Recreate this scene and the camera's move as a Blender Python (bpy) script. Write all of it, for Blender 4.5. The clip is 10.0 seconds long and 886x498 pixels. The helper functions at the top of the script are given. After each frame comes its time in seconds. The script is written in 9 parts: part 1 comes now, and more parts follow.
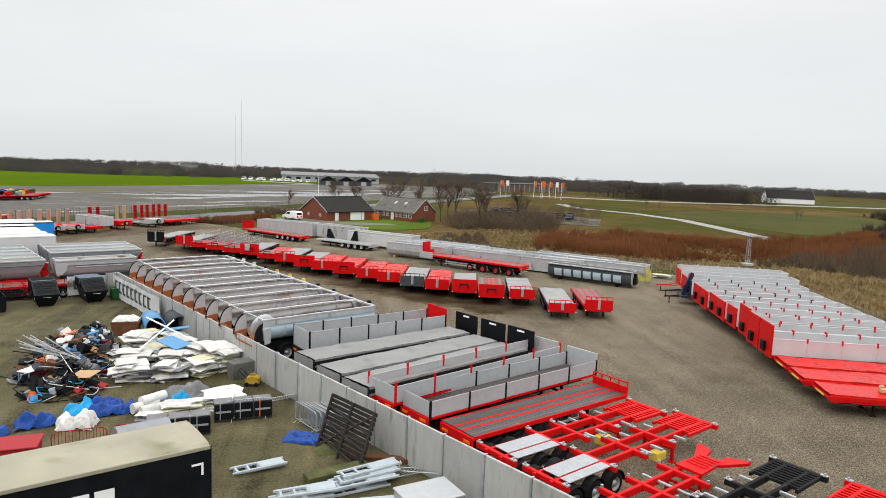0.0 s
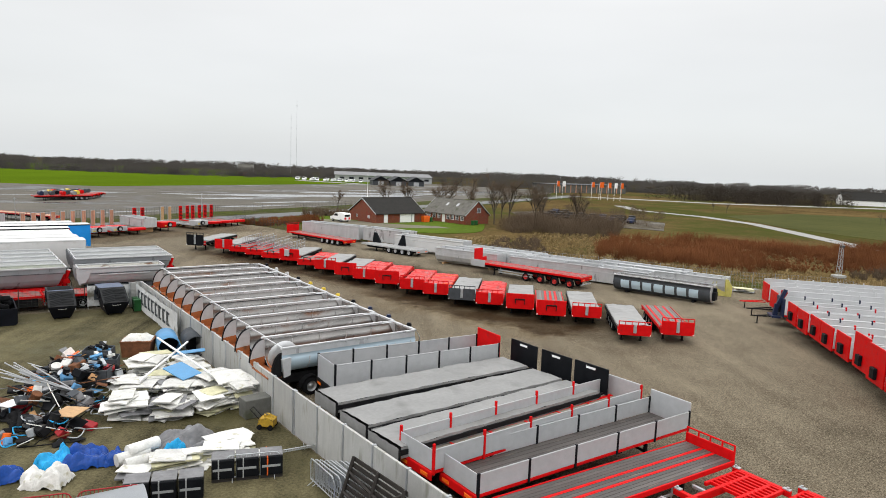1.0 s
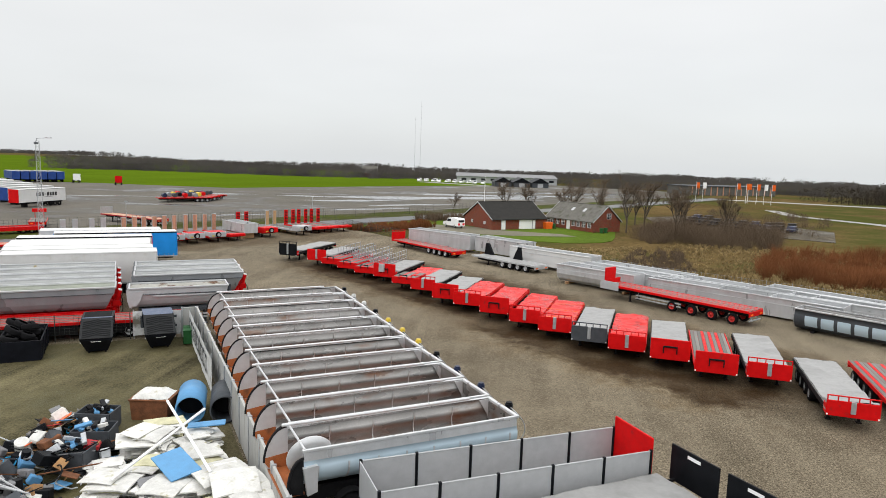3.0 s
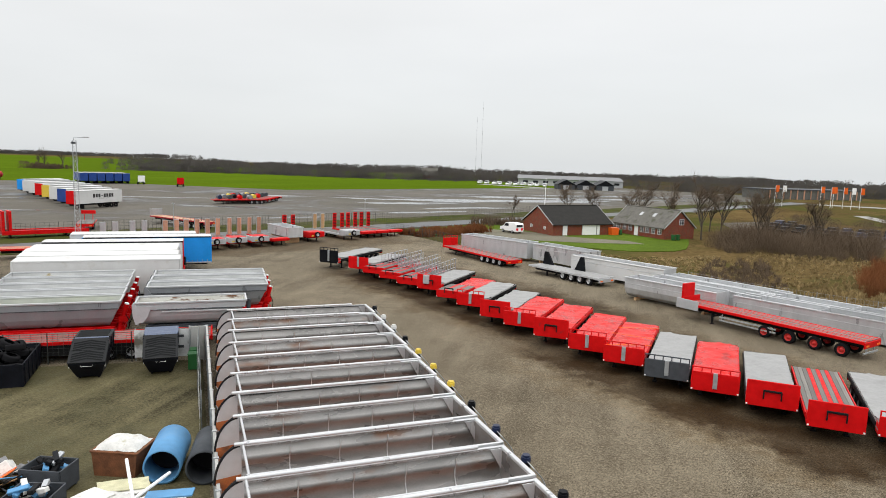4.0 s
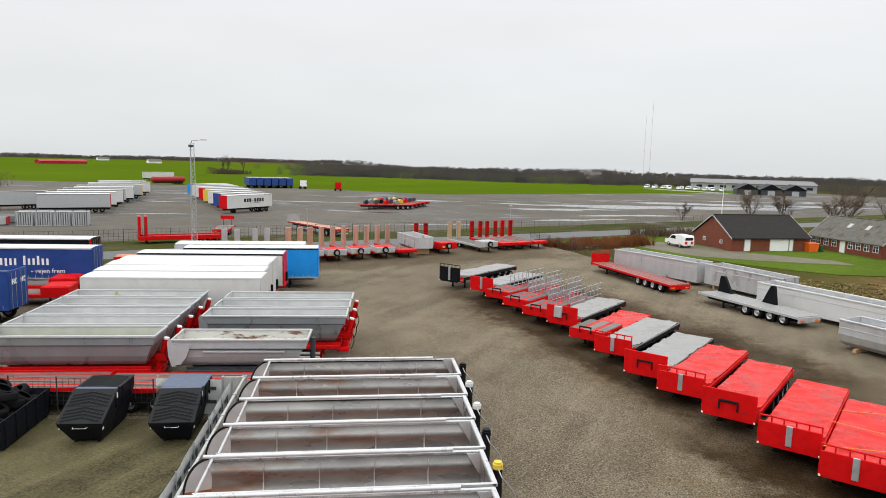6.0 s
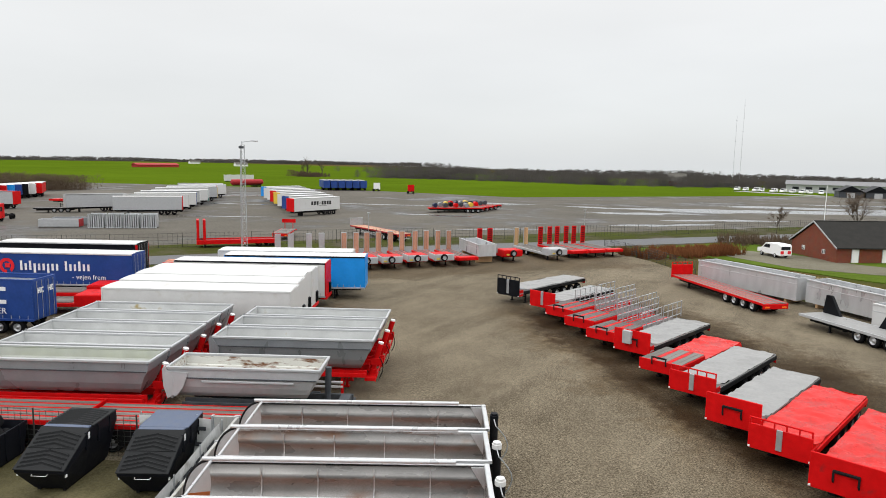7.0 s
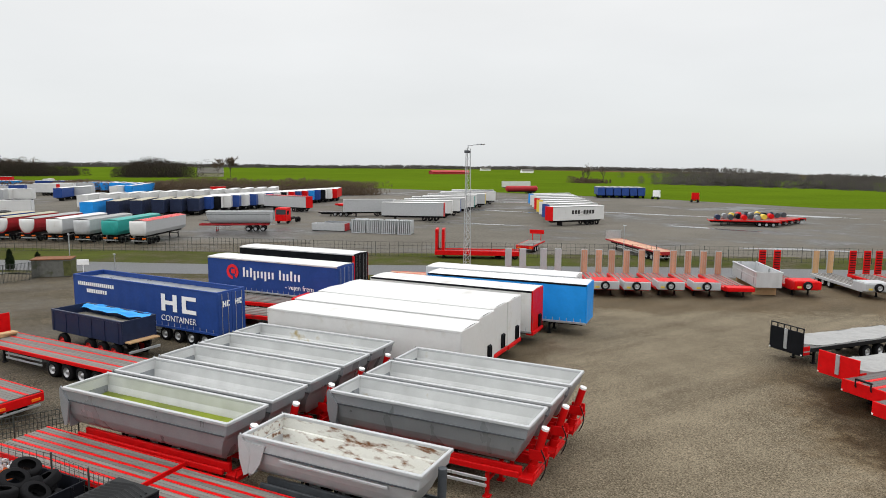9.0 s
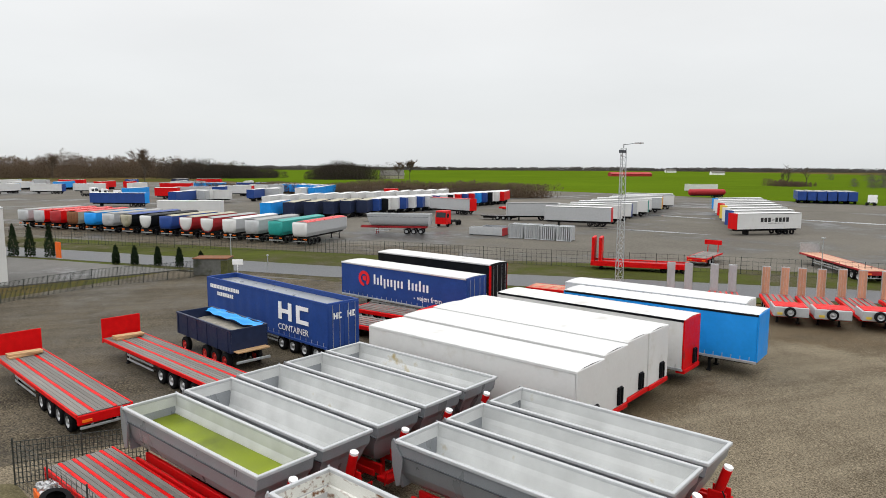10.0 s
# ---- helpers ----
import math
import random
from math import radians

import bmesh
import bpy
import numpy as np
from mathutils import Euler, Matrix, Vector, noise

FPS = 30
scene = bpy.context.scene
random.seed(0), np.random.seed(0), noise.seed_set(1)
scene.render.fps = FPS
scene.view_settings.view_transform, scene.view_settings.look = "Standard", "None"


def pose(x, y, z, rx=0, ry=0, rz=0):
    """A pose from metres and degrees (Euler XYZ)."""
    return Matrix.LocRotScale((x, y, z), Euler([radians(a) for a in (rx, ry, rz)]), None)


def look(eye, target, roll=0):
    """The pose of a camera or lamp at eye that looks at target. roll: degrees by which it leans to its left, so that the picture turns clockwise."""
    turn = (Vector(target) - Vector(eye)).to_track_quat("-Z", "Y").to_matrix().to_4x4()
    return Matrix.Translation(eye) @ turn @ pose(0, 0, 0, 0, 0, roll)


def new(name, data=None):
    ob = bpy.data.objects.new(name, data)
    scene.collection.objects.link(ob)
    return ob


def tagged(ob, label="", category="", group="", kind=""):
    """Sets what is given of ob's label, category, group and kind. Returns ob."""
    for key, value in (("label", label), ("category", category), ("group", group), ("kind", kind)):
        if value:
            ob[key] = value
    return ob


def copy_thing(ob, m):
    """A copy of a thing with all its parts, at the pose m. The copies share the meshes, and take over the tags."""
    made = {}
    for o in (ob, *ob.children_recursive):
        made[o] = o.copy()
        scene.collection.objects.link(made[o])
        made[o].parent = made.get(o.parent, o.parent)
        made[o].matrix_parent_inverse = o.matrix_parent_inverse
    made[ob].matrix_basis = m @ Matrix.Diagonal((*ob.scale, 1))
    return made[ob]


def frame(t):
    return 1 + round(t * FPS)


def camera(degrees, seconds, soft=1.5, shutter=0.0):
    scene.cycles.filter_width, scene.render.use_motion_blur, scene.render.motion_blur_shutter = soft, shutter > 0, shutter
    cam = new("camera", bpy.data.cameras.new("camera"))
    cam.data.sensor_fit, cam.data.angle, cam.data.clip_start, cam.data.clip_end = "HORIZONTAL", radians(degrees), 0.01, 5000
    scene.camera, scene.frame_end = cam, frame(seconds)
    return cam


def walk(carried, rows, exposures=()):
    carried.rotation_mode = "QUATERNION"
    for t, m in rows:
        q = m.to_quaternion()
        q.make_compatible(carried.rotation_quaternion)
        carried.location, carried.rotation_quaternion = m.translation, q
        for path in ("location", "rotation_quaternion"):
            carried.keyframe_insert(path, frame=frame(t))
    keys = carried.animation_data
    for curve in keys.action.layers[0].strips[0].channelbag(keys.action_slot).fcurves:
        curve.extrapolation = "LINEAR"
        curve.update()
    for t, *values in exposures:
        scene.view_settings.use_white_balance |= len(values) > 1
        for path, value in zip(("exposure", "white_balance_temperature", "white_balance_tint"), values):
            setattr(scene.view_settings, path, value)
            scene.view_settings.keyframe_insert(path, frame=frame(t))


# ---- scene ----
cam = camera(66.8, 10.0, soft=0.9)
PATH = [
    (0, (-0.892, -1.058, 13.464), (-0.596, 0.905, 13.218), 2.3),
    (0.5, (-0.308, 2.714, 13.431), (-0.11, 4.689, 13.181), 2.3),
    (1, (0.145, 6.269, 13.441), (0.284, 8.248, 13.189), 2.3),
    (1.5, (0.565, 9.818, 13.39), (0.615, 11.801, 13.136), 2.3),
    (2, (0.99, 13.347, 13.354), (0.903, 15.328, 13.096), 2.1),
    (2.5, (1.188, 16.641, 13.442), (1.026, 18.618, 13.18), 2.0),
    (4, (1.245, 27.973, 13.11), (0.836, 29.913, 12.848), 1.9),
    (4.5, (1.056, 31.611, 13.069), (0.532, 33.523, 12.805), 1.8),
    (5, (0.922, 34.952, 13.062), (0.284, 36.829, 12.797), 1.6),
    (5.5, (0.689, 38.224, 12.947), (-0.062, 40.06, 12.683), 1.5),
    (7, (-0.729, 47.93, 12.746), (-1.798, 49.601, 12.484), 1.1),
    (7.5, (-1.391, 50.918, 12.788), (-2.555, 52.523, 12.527), 1.0),
    (8, (-2.268, 53.837, 12.792), (-3.586, 55.318, 12.53), 0.8),
    (8.5, (-3.46, 56.825, 12.698), (-4.96, 58.123, 12.44), 0.8),
    (9, (-4.751, 59.826, 12.633), (-6.41, 60.912, 12.378), 0.5),
    (9.5, (-6.427, 62.698, 12.725), (-8.215, 63.557, 12.469), 0.3),
    (10, (-8.368, 65.407, 12.623), (-10.255, 66.022, 12.371), 0.2),
]
walk(cam, [(t, look(e, g, r)) for t, e, g, r in PATH], [(0, 0.0)])

# ---- overcast daylight ----
world = bpy.data.worlds.new("overcast")
scene.world = world
world.use_nodes = True
wn, wl = world.node_tree.nodes, world.node_tree.links
wn.clear()
w_out = wn.new("ShaderNodeOutputWorld")
w_bg = wn.new("ShaderNodeBackground")
w_sky = wn.new("ShaderNodeTexSky")
w_sky.sky_type, w_sky.sun_disc = "NISHITA", False
w_sky.sun_elevation, w_sky.sun_rotation = radians(38), radians(200)
w_gain = wn.new("ShaderNodeMix")
w_gain.data_type, w_gain.blend_type = "RGBA", "MULTIPLY"
w_gain.inputs["Factor"].default_value = 1.0
w_gain.inputs["B"].default_value = (0.10, 0.10, 0.10, 1)
w_mix = wn.new("ShaderNodeMix")
w_mix.data_type = "RGBA"
w_mix.inputs["Factor"].default_value = 0.93
# cloud layer: bright overhead, a little greyer towards the horizon
w_co = wn.new("ShaderNodeTexCoord")
w_sep = wn.new("ShaderNodeSeparateXYZ")
w_ramp = wn.new("ShaderNodeValToRGB")
w_ramp.color_ramp.elements[0].position, w_ramp.color_ramp.elements[0].color = 0.0, (0.76, 0.785, 0.80, 1)
w_ramp.color_ramp.elements[1].position, w_ramp.color_ramp.elements[1].color = 1.0, (2.5, 2.5, 2.5, 1)
for place, tone in ((0.06, (0.835, 0.855, 0.865, 1)), (0.22, (0.92, 0.925, 0.925, 1)), (0.5, (1.5, 1.5, 1.5, 1))):
    w_ramp.color_ramp.elements.new(place).color = tone
w_noise = wn.new("ShaderNodeTexNoise")
w_noise.inputs["Scale"].default_value, w_noise.inputs["Detail"].default_value = 2.2, 4
w_map = wn.new("ShaderNodeMapping")
w_map.inputs["Scale"].default_value = (1, 1, 4)
w_cl = wn.new("ShaderNodeMapRange")
w_cl.inputs["From Min"].default_value, w_cl.inputs["From Max"].default_value = 0.3, 0.7
w_cl.inputs["To Min"].default_value, w_cl.inputs["To Max"].default_value = 0.96, 1.03
w_mul = wn.new("ShaderNodeMix")
w_mul.data_type, w_mul.blend_type = "RGBA", "MULTIPLY"
w_mul.inputs["Factor"].default_value = 1.0
wl.new(w_co.outputs["Generated"], w_sep.inputs[0])
wl.new(w_co.outputs["Generated"], w_map.inputs["Vector"])
wl.new(w_map.outputs["Vector"], w_noise.inputs["Vector"])
wl.new(w_noise.outputs["Fac"], w_cl.inputs["Value"])
wl.new(w_sep.outputs["Z"], w_ramp.inputs["Fac"])
wl.new(w_ramp.outputs["Color"], w_mul.inputs["A"])
wl.new(w_cl.outputs["Result"], w_mul.inputs["B"])
wl.new(w_sky.outputs["Color"], w_gain.inputs["A"])
wl.new(w_gain.outputs["Result"], w_mix.inputs["A"])
wl.new(w_mul.outputs["Result"], w_mix.inputs["B"])
wl.new(w_mix.outputs["Result"], w_bg.inputs["Color"])
w_bg.inputs["Strength"].default_value = 1.0
wl.new(w_bg.outputs["Background"], w_out.inputs["Surface"])

sun = new("sun", bpy.data.lights.new("sun", "SUN"))
sun.data.energy, sun.data.angle, sun.data.color = 0.45, radians(25), (1.0, 0.97, 0.93)
sun.matrix_world = look((0, 0, 50), (14, 38, 6))

# ---- materials ----
def material(name, color, rough=0.6, metal=0.0, vary=0.12, scale=3.0, fine=40.0, bump=0.15, stain=None, stain_amount=0.0,
             stain_scale=1.2, spread=0.0, stretch=(1, 1, 1), coat=0.0, spec=0.25):
    """Painted, metal or mineral surface with variation at two scales, stains, fine relief and a spread from piece to piece."""
    m = bpy.data.materials.new(name)
    m.use_nodes = True
    n, l = m.node_tree.nodes, m.node_tree.links
    b = n["Principled BSDF"]
    co = n.new("ShaderNodeTexCoord")
    mp = n.new("ShaderNodeMapping")
    mp.inputs["Scale"].default_value = stretch
    l.new(co.outputs["Object"], mp.inputs["Vector"])
    info = n.new("ShaderNodeObjectInfo")
    add = n.new("ShaderNodeVectorMath")
    off = n.new("ShaderNodeVectorMath")
    off.operation = "SCALE"
    off.inputs[0].default_value = (37.0, 61.0, 23.0)
    l.new(info.outputs["Random"], off.inputs["Scale"])
    l.new(mp.outputs["Vector"], add.inputs[0])
    l.new(off.outputs["Vector"], add.inputs[1])
    vec = add.outputs["Vector"]

    def noise_tex(sc, detail):
        t = n.new("ShaderNodeTexNoise")
        t.inputs["Scale"].default_value, t.inputs["Detail"].default_value = sc, detail
        l.new(vec, t.inputs["Vector"])
        return t.outputs["Fac"]

    big, small = noise_tex(scale, 4), noise_tex(fine, 3)

    def rng(src, lo, hi, a=0.25, z=0.75):
        r = n.new("ShaderNodeMapRange")
        r.inputs["From Min"].default_value, r.inputs["From Max"].default_value = a, z
        r.inputs["To Min"].default_value, r.inputs["To Max"].default_value = lo, hi
        l.new(src, r.inputs["Value"])
        return r.outputs["Result"]

    def times(a, v):
        x = n.new("ShaderNodeMath")
        x.operation = "MULTIPLY"
        l.new(a, x.inputs[0]), l.new(v, x.inputs[1])
        return x.outputs[0]

    f = times(rng(big, 1 - vary, 1 + vary), rng(small, 1 - vary * 0.6, 1 + vary * 0.6))
    if spread:
        f = times(f, rng(info.outputs["Random"], 1 - spread, 1 + spread, 0, 1))
    mul = n.new("ShaderNodeMix")
    mul.data_type, mul.blend_type = "RGBA", "MULTIPLY"
    mul.inputs["Factor"].default_value = 1.0
    mul.inputs["A"].default_value = (*color, 1)
    l.new(f, mul.inputs["B"])
    out = mul.outputs["Result"]
    if stain:
        st = noise_tex(stain_scale, 6)
        fac = rng(st, 0, 1, 0.72 - 0.45 * stain_amount, 0.80 - 0.30 * stain_amount)
        mx = n.new("ShaderNodeMix")
        mx.data_type = "RGBA"
        mx.inputs["B"].default_value = (*stain, 1)
        l.new(fac, mx.inputs["Factor"]), l.new(out, mx.inputs["A"])
        out = mx.outputs["Result"]
    l.new(out, b.inputs["Base Color"])
    l.new(rng(big, max(rough - 0.12, 0.04), min(rough + 0.12, 1.0)), b.inputs["Roughness"])
    b.inputs["Metallic"].default_value = metal
    b.inputs["Coat Weight"].default_value = coat
    b.inputs["Specular IOR Level"].default_value = spec
    if bump:
        bp = n.new("ShaderNodeBump")
        bp.inputs["Strength"].default_value, bp.inputs["Distance"].default_value = bump, 0.02
        l.new(small, bp.inputs["Height"])
        l.new(bp.outputs["Normal"], b.inputs["Normal"])
    return m


RED = (0.58, 0.006, 0.007)
M = {
    "red": material("red_paint", RED, 0.42, vary=0.12, stain=(0.24, 0.02, 0.02), stain_amount=0.15, spec=0.09),
    "red_tarp": material("red_tarpaulin", (0.55, 0.012, 0.009), 0.30, vary=0.20, scale=0.9, bump=0.8, fine=5, stain=(0.34, 0.014, 0.010), stain_amount=0.25, stain_scale=0.8, spec=0.13),
    "red_dark": material("faded_red_paint", (0.34, 0.02, 0.025), 0.6, vary=0.2),
    "alu": material("aluminium_sheet", (0.55, 0.56, 0.57), 0.34, 0.4, vary=0.14, scale=1.4, bump=0.05, stretch=(1, 1, 0.3)),
    "alu_bright": material("bright_aluminium_rail", (0.52, 0.53, 0.54), 0.42, 0.35, vary=0.08, bump=0.03),
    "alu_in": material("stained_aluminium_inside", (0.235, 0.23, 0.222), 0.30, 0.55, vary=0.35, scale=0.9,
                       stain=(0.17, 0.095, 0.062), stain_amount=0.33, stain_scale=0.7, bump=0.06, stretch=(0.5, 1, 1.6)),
    "alu_shell": material("pale_tank_shell", (0.48, 0.60, 0.68), 0.38, 0.15, vary=0.07, scale=0.9, bump=0.03),
    "rusty_floor": material("rust_stained_liner", (0.34, 0.105, 0.034), 0.6, vary=0.35, scale=1.2, stain=(0.14, 0.06, 0.03), stain_amount=0.4),
    "steel": material("grey_painted_steel", (0.265, 0.28, 0.295), 0.33, 0.3, vary=0.14, scale=1.0, bump=0.05, stretch=(1, 1, 0.4)),
    "steel_in": material("worn_pale_hopper_inside", (0.56, 0.57, 0.565), 0.45, 0.15, vary=0.14, scale=0.9,
                         stain=(0.40, 0.32, 0.15), stain_amount=0.12, stain_scale=0.9),
    "steel_rust": material("rusty_hopper_inside", (0.62, 0.62, 0.58), 0.55, 0.05, vary=0.12, scale=1.0,
                           stain=(0.16, 0.07, 0.03), stain_amount=0.46, stain_scale=4.0, stretch=(0.4, 1.2, 1.2)),
    "pale_board": material("pale_aluminium_board", (0.58, 0.59, 0.60), 0.42, 0.2, vary=0.1, scale=0.8, stretch=(1, 1, 0.4)),
    "steel_lt": material("light_grey_paint", (0.42, 0.43, 0.44), 0.42, 0.1, vary=0.08),
    "galv": material("galvanised_steel", (0.42, 0.44, 0.455), 0.42, 0.5, vary=0.15, scale=4),
    "chassis": material("black_chassis_paint", (0.013, 0.013, 0.014), 0.6, vary=0.3, stain=(0.035, 0.03, 0.025), stain_amount=0.25, spec=0.08),
    "rubber": material("tyre_rubber", (0.011, 0.011, 0.012), 0.85, vary=0.3, bump=0.4, spec=0.06),
    "rim": material("grey_wheel_rim", (0.42, 0.43, 0.44), 0.4, 0.5, vary=0.2),
    "rim_red": material("red_wheel_hub", (0.5, 0.03, 0.025), 0.5, vary=0.2),
    "black": material("black_panel_paint", (0.008, 0.009, 0.011), 0.45, vary=0.3, scale=2, spec=0.08),
    "dark": material("dark_grey_paint", (0.062, 0.068, 0.076), 0.5, vary=0.2, spec=0.12),
    "white": material("white_tarpaulin", (0.60, 0.60, 0.59), 0.5, vary=0.04, scale=0.7, bump=0.25, fine=6, stain=(0.54, 0.53, 0.50), stain_amount=0.25),
    "white_roof": material("white_roof_sheet", (0.585, 0.585, 0.58), 0.5, vary=0.05, scale=0.5, bump=0.35, fine=4,
                           stain=(0.47, 0.46, 0.44), stain_amount=0.22, stain_scale=0.5),
    "cream_roof": material("mossy_cream_roof", (0.34, 0.315, 0.235), 0.6, vary=0.2, scale=0.6, stain=(0.20, 0.19, 0.11), stain_amount=0.35, stain_scale=0.5),
    "blue": material("blue_curtain", (0.018, 0.055, 0.23), 0.45, vary=0.15, scale=0.8, bump=0.2, fine=5),
    "blue_lt": material("bright_blue_curtain", (0.012, 0.26, 0.72), 0.42, vary=0.08, scale=0.8, bump=0.15, fine=5),
    "navy": material("navy_paint", (0.014, 0.022, 0.055), 0.4, vary=0.2),
    "teal": material("teal_paint", (0.02, 0.27, 0.24), 0.45, vary=0.12),
    "yellow": material("yellow_plastic", (0.66, 0.48, 0.06), 0.45, vary=0.08),
    "orange": material("orange_reflector", (0.90, 0.17, 0.01), 0.35, vary=0.08),
    "grey_tarp": material("grey_tarpaulin", (0.28, 0.28, 0.275), 0.55, vary=0.12, scale=0.8, bump=0.5, fine=5, stain=(0.24, 0.24, 0.235), stain_amount=0.35, stain_scale=0.6),
    "grey_tarp_dk": material("wet_grey_tarpaulin", (0.235, 0.235, 0.23), 0.5, vary=0.14, scale=0.8, bump=0.5, fine=5, stain=(0.17, 0.17, 0.165), stain_amount=0.35, stain_scale=0.6),
    "plank": material("weathered_deck_board", (0.155, 0.145, 0.132), 0.6, vary=0.25, scale=1.0, fine=20, spread=0.25, stretch=(0.4, 4, 4)),
    "plank_lt": material("pale_worn_deck_board", (0.27, 0.235, 0.19), 0.65, vary=0.25, scale=1.0, fine=20, spread=0.25, stretch=(0.4, 4, 4)),
    "plank_dk": material("wet_dark_deck_board", (0.085, 0.075, 0.07), 0.42, vary=0.3, scale=0.7, fine=20, spread=0.25, stretch=(0.5, 3, 3),
                         stain=(0.20, 0.16, 0.12), stain_amount=0.2),
    "wood": material("timber", (0.46, 0.29, 0.15), 0.65, vary=0.2, fine=30, stretch=(1, 5, 5), spread=0.15),
    "ramp_wood": material("ramp_boards", (0.47, 0.26, 0.17), 0.6, vary=0.18, fine=25, stretch=(5, 5, 1), spread=0.2),
    "concrete": material("pale_concrete_panel", (0.40, 0.40, 0.385), 0.8, vary=0.14, scale=1.6, stain=(0.29, 0.29, 0.255), stain_amount=0.38, stain_scale=1.6, spread=0.10, stretch=(1.6, 1.6, 0.35)),
    "grp": material("ladder_grey_plastic", (0.40, 0.45, 0.48), 0.5, vary=0.1),
    "brick": None,
    "text_white": material("white_lettering", (0.85, 0.85, 0.85), 0.5, vary=0.02, bump=0),
    "text_red": material("red_lettering", (0.75, 0.02, 0.03), 0.5, vary=0.02, bump=0),
    "text_black": material("black_lettering", (0.03, 0.03, 0.03), 0.5, vary=0.02, bump=0),
    "text_grey": material("grey_lettering", (0.30, 0.31, 0.31), 0.7, vary=0.05, bump=0),
    "green_pl": material("green_plastic_bin", (0.02, 0.10, 0.03), 0.45, vary=0.1),
    "algae": material("green_rain_water", (0.15, 0.19, 0.006), 0.35, vary=0.4, scale=0.5, bump=0.0, spec=0.2, stain=(0.085, 0.11, 0.006), stain_amount=0.45, stain_scale=0.45),
}


# ---- mesh helpers ----
class Geo:
    """Collects the vertices and faces of one part."""

    def __init__(self):
        self.v, self.f, self.round = [], [], []

    def add(self, verts, faces, smooth=False, convex=True):
        base = len(self.v)
        c = [sum(p[k] for p in verts) / len(verts) for k in range(3)]
        for face in faces:
            if convex:
                a, b, d = (verts[face[0]], verts[face[1]], verts[face[2]])
                u, w = [b[k] - a[k] for k in range(3)], [d[k] - a[k] for k in range(3)]
                nrm = (u[1] * w[2] - u[2] * w[1], u[2] * w[0] - u[0] * w[2], u[0] * w[1] - u[1] * w[0])
                if sum(nrm[k] * (a[k] - c[k]) for k in range(3)) < 0:
                    face = face[::-1]
            self.f.append([base + i for i in face])
            self.round.append(smooth)
        self.v.extend(verts)
        return self

    def box(self, x0, x1, y0, y1, z0, z1, b=0.0, m=None):
        lo, hi = (x0, y0, z0), (x1, y1, z1)
        b = min(b, (x1 - x0) * 0.4, (y1 - y0) * 0.4, (z1 - z0) * 0.4)
        verts, at = [], {}
        if b <= 0:
            for k in range(8):
                s = (k & 1, k >> 1 & 1, k >> 2)
                verts.append(tuple((lo, hi)[s[i]][i] for i in range(3)))
            faces = [(0, 1, 3, 2), (4, 5, 7, 6), (0, 1, 5, 4), (2, 3, 7, 6), (0, 2, 6, 4), (1, 3, 7, 5)]
        else:
            for k in range(8):
                s = (k & 1, k >> 1 & 1, k >> 2)
                for a in range(3):
                    at[s, a] = len(verts)
                    verts.append(tuple((lo, hi)[s[i]][i] + (0 if i == a else (b, -b)[s[i]]) for i in range(3)))
            faces = []
            for a in range(3):
                p, q = (a + 1) % 3, (a + 2) % 3
                for s in (0, 1):
                    ring = []
                    for i, j in ((0, 0), (1, 0), (1, 1), (0, 1)):
                        c = [0, 0, 0]
                        c[a], c[p], c[q] = s, i, j
                        ring.append(at[tuple(c), a])
                    faces.append(tuple(ring))
                for i in (0, 1):
                    for j in (0, 1):
                        c0, c1 = [0, 0, 0], [0, 0, 0]
                        c0[p], c0[q], c1[p], c1[q] = i, j, i, j
                        c1[a] = 1
                        faces.append((at[tuple(c0), p], at[tuple(c0), q], at[tuple(c1), q], at[tuple(c1), p]))
            for k in range(8):
                s = (k & 1, k >> 1 & 1, k >> 2)
                faces.append((at[s, 0], at[s, 1], at[s, 2]))
        if m is not None:
            verts = [tuple(m @ Vector(p)) for p in verts]
        return self.add(verts, faces)

    def cyl(self, p0, p1, r, n=12, r2=None, caps=True):
        p0, p1 = Vector(p0), Vector(p1)
        d = (p1 - p0).normalized()
        a = d.orthogonal().normalized()
        c = d.cross(a)
        r2 = r if r2 is None else r2
        ring = [(math.cos(2 * math.pi * k / n), math.sin(2 * math.pi * k / n)) for k in range(n)]
        low = [tuple(p0 + r * (u * a + w * c)) for u, w in ring]
        top = [tuple(p1 + r2 * (u * a + w * c)) for u, w in ring]
        self.add(low + top, [(k, (k + 1) % n, n + (k + 1) % n, n + k) for k in range(n)], n > 6)
        if caps:
            base = len(self.v)
            self.v.extend(low + top)
            self.f.append([base + k for k in range(n)][::-1])
            self.f.append([base + n + k for k in range(n)])
            self.round.extend([False, False])
        return self

    def path(self, points, r, n=6):
        for a, b in zip(points, points[1:]):
            self.cyl(a, b, r, n, caps=True)
        return self

    def prism(self, poly, axis, a, b):
        """poly: 2D points in the other two axes (in order), pulled from a to b along the axis."""
        def put(p, h):
            q = list(p)
            q.insert(axis, h)
            return tuple(q)
        n = len(poly)
        verts = [put(p, a) for p in poly] + [put(p, b) for p in poly]
        faces = [tuple(range(n)), tuple(range(n, 2 * n))] + [(k, (k + 1) % n, n + (k + 1) % n, n + k) for k in range(n)]
        return self.add(verts, faces)

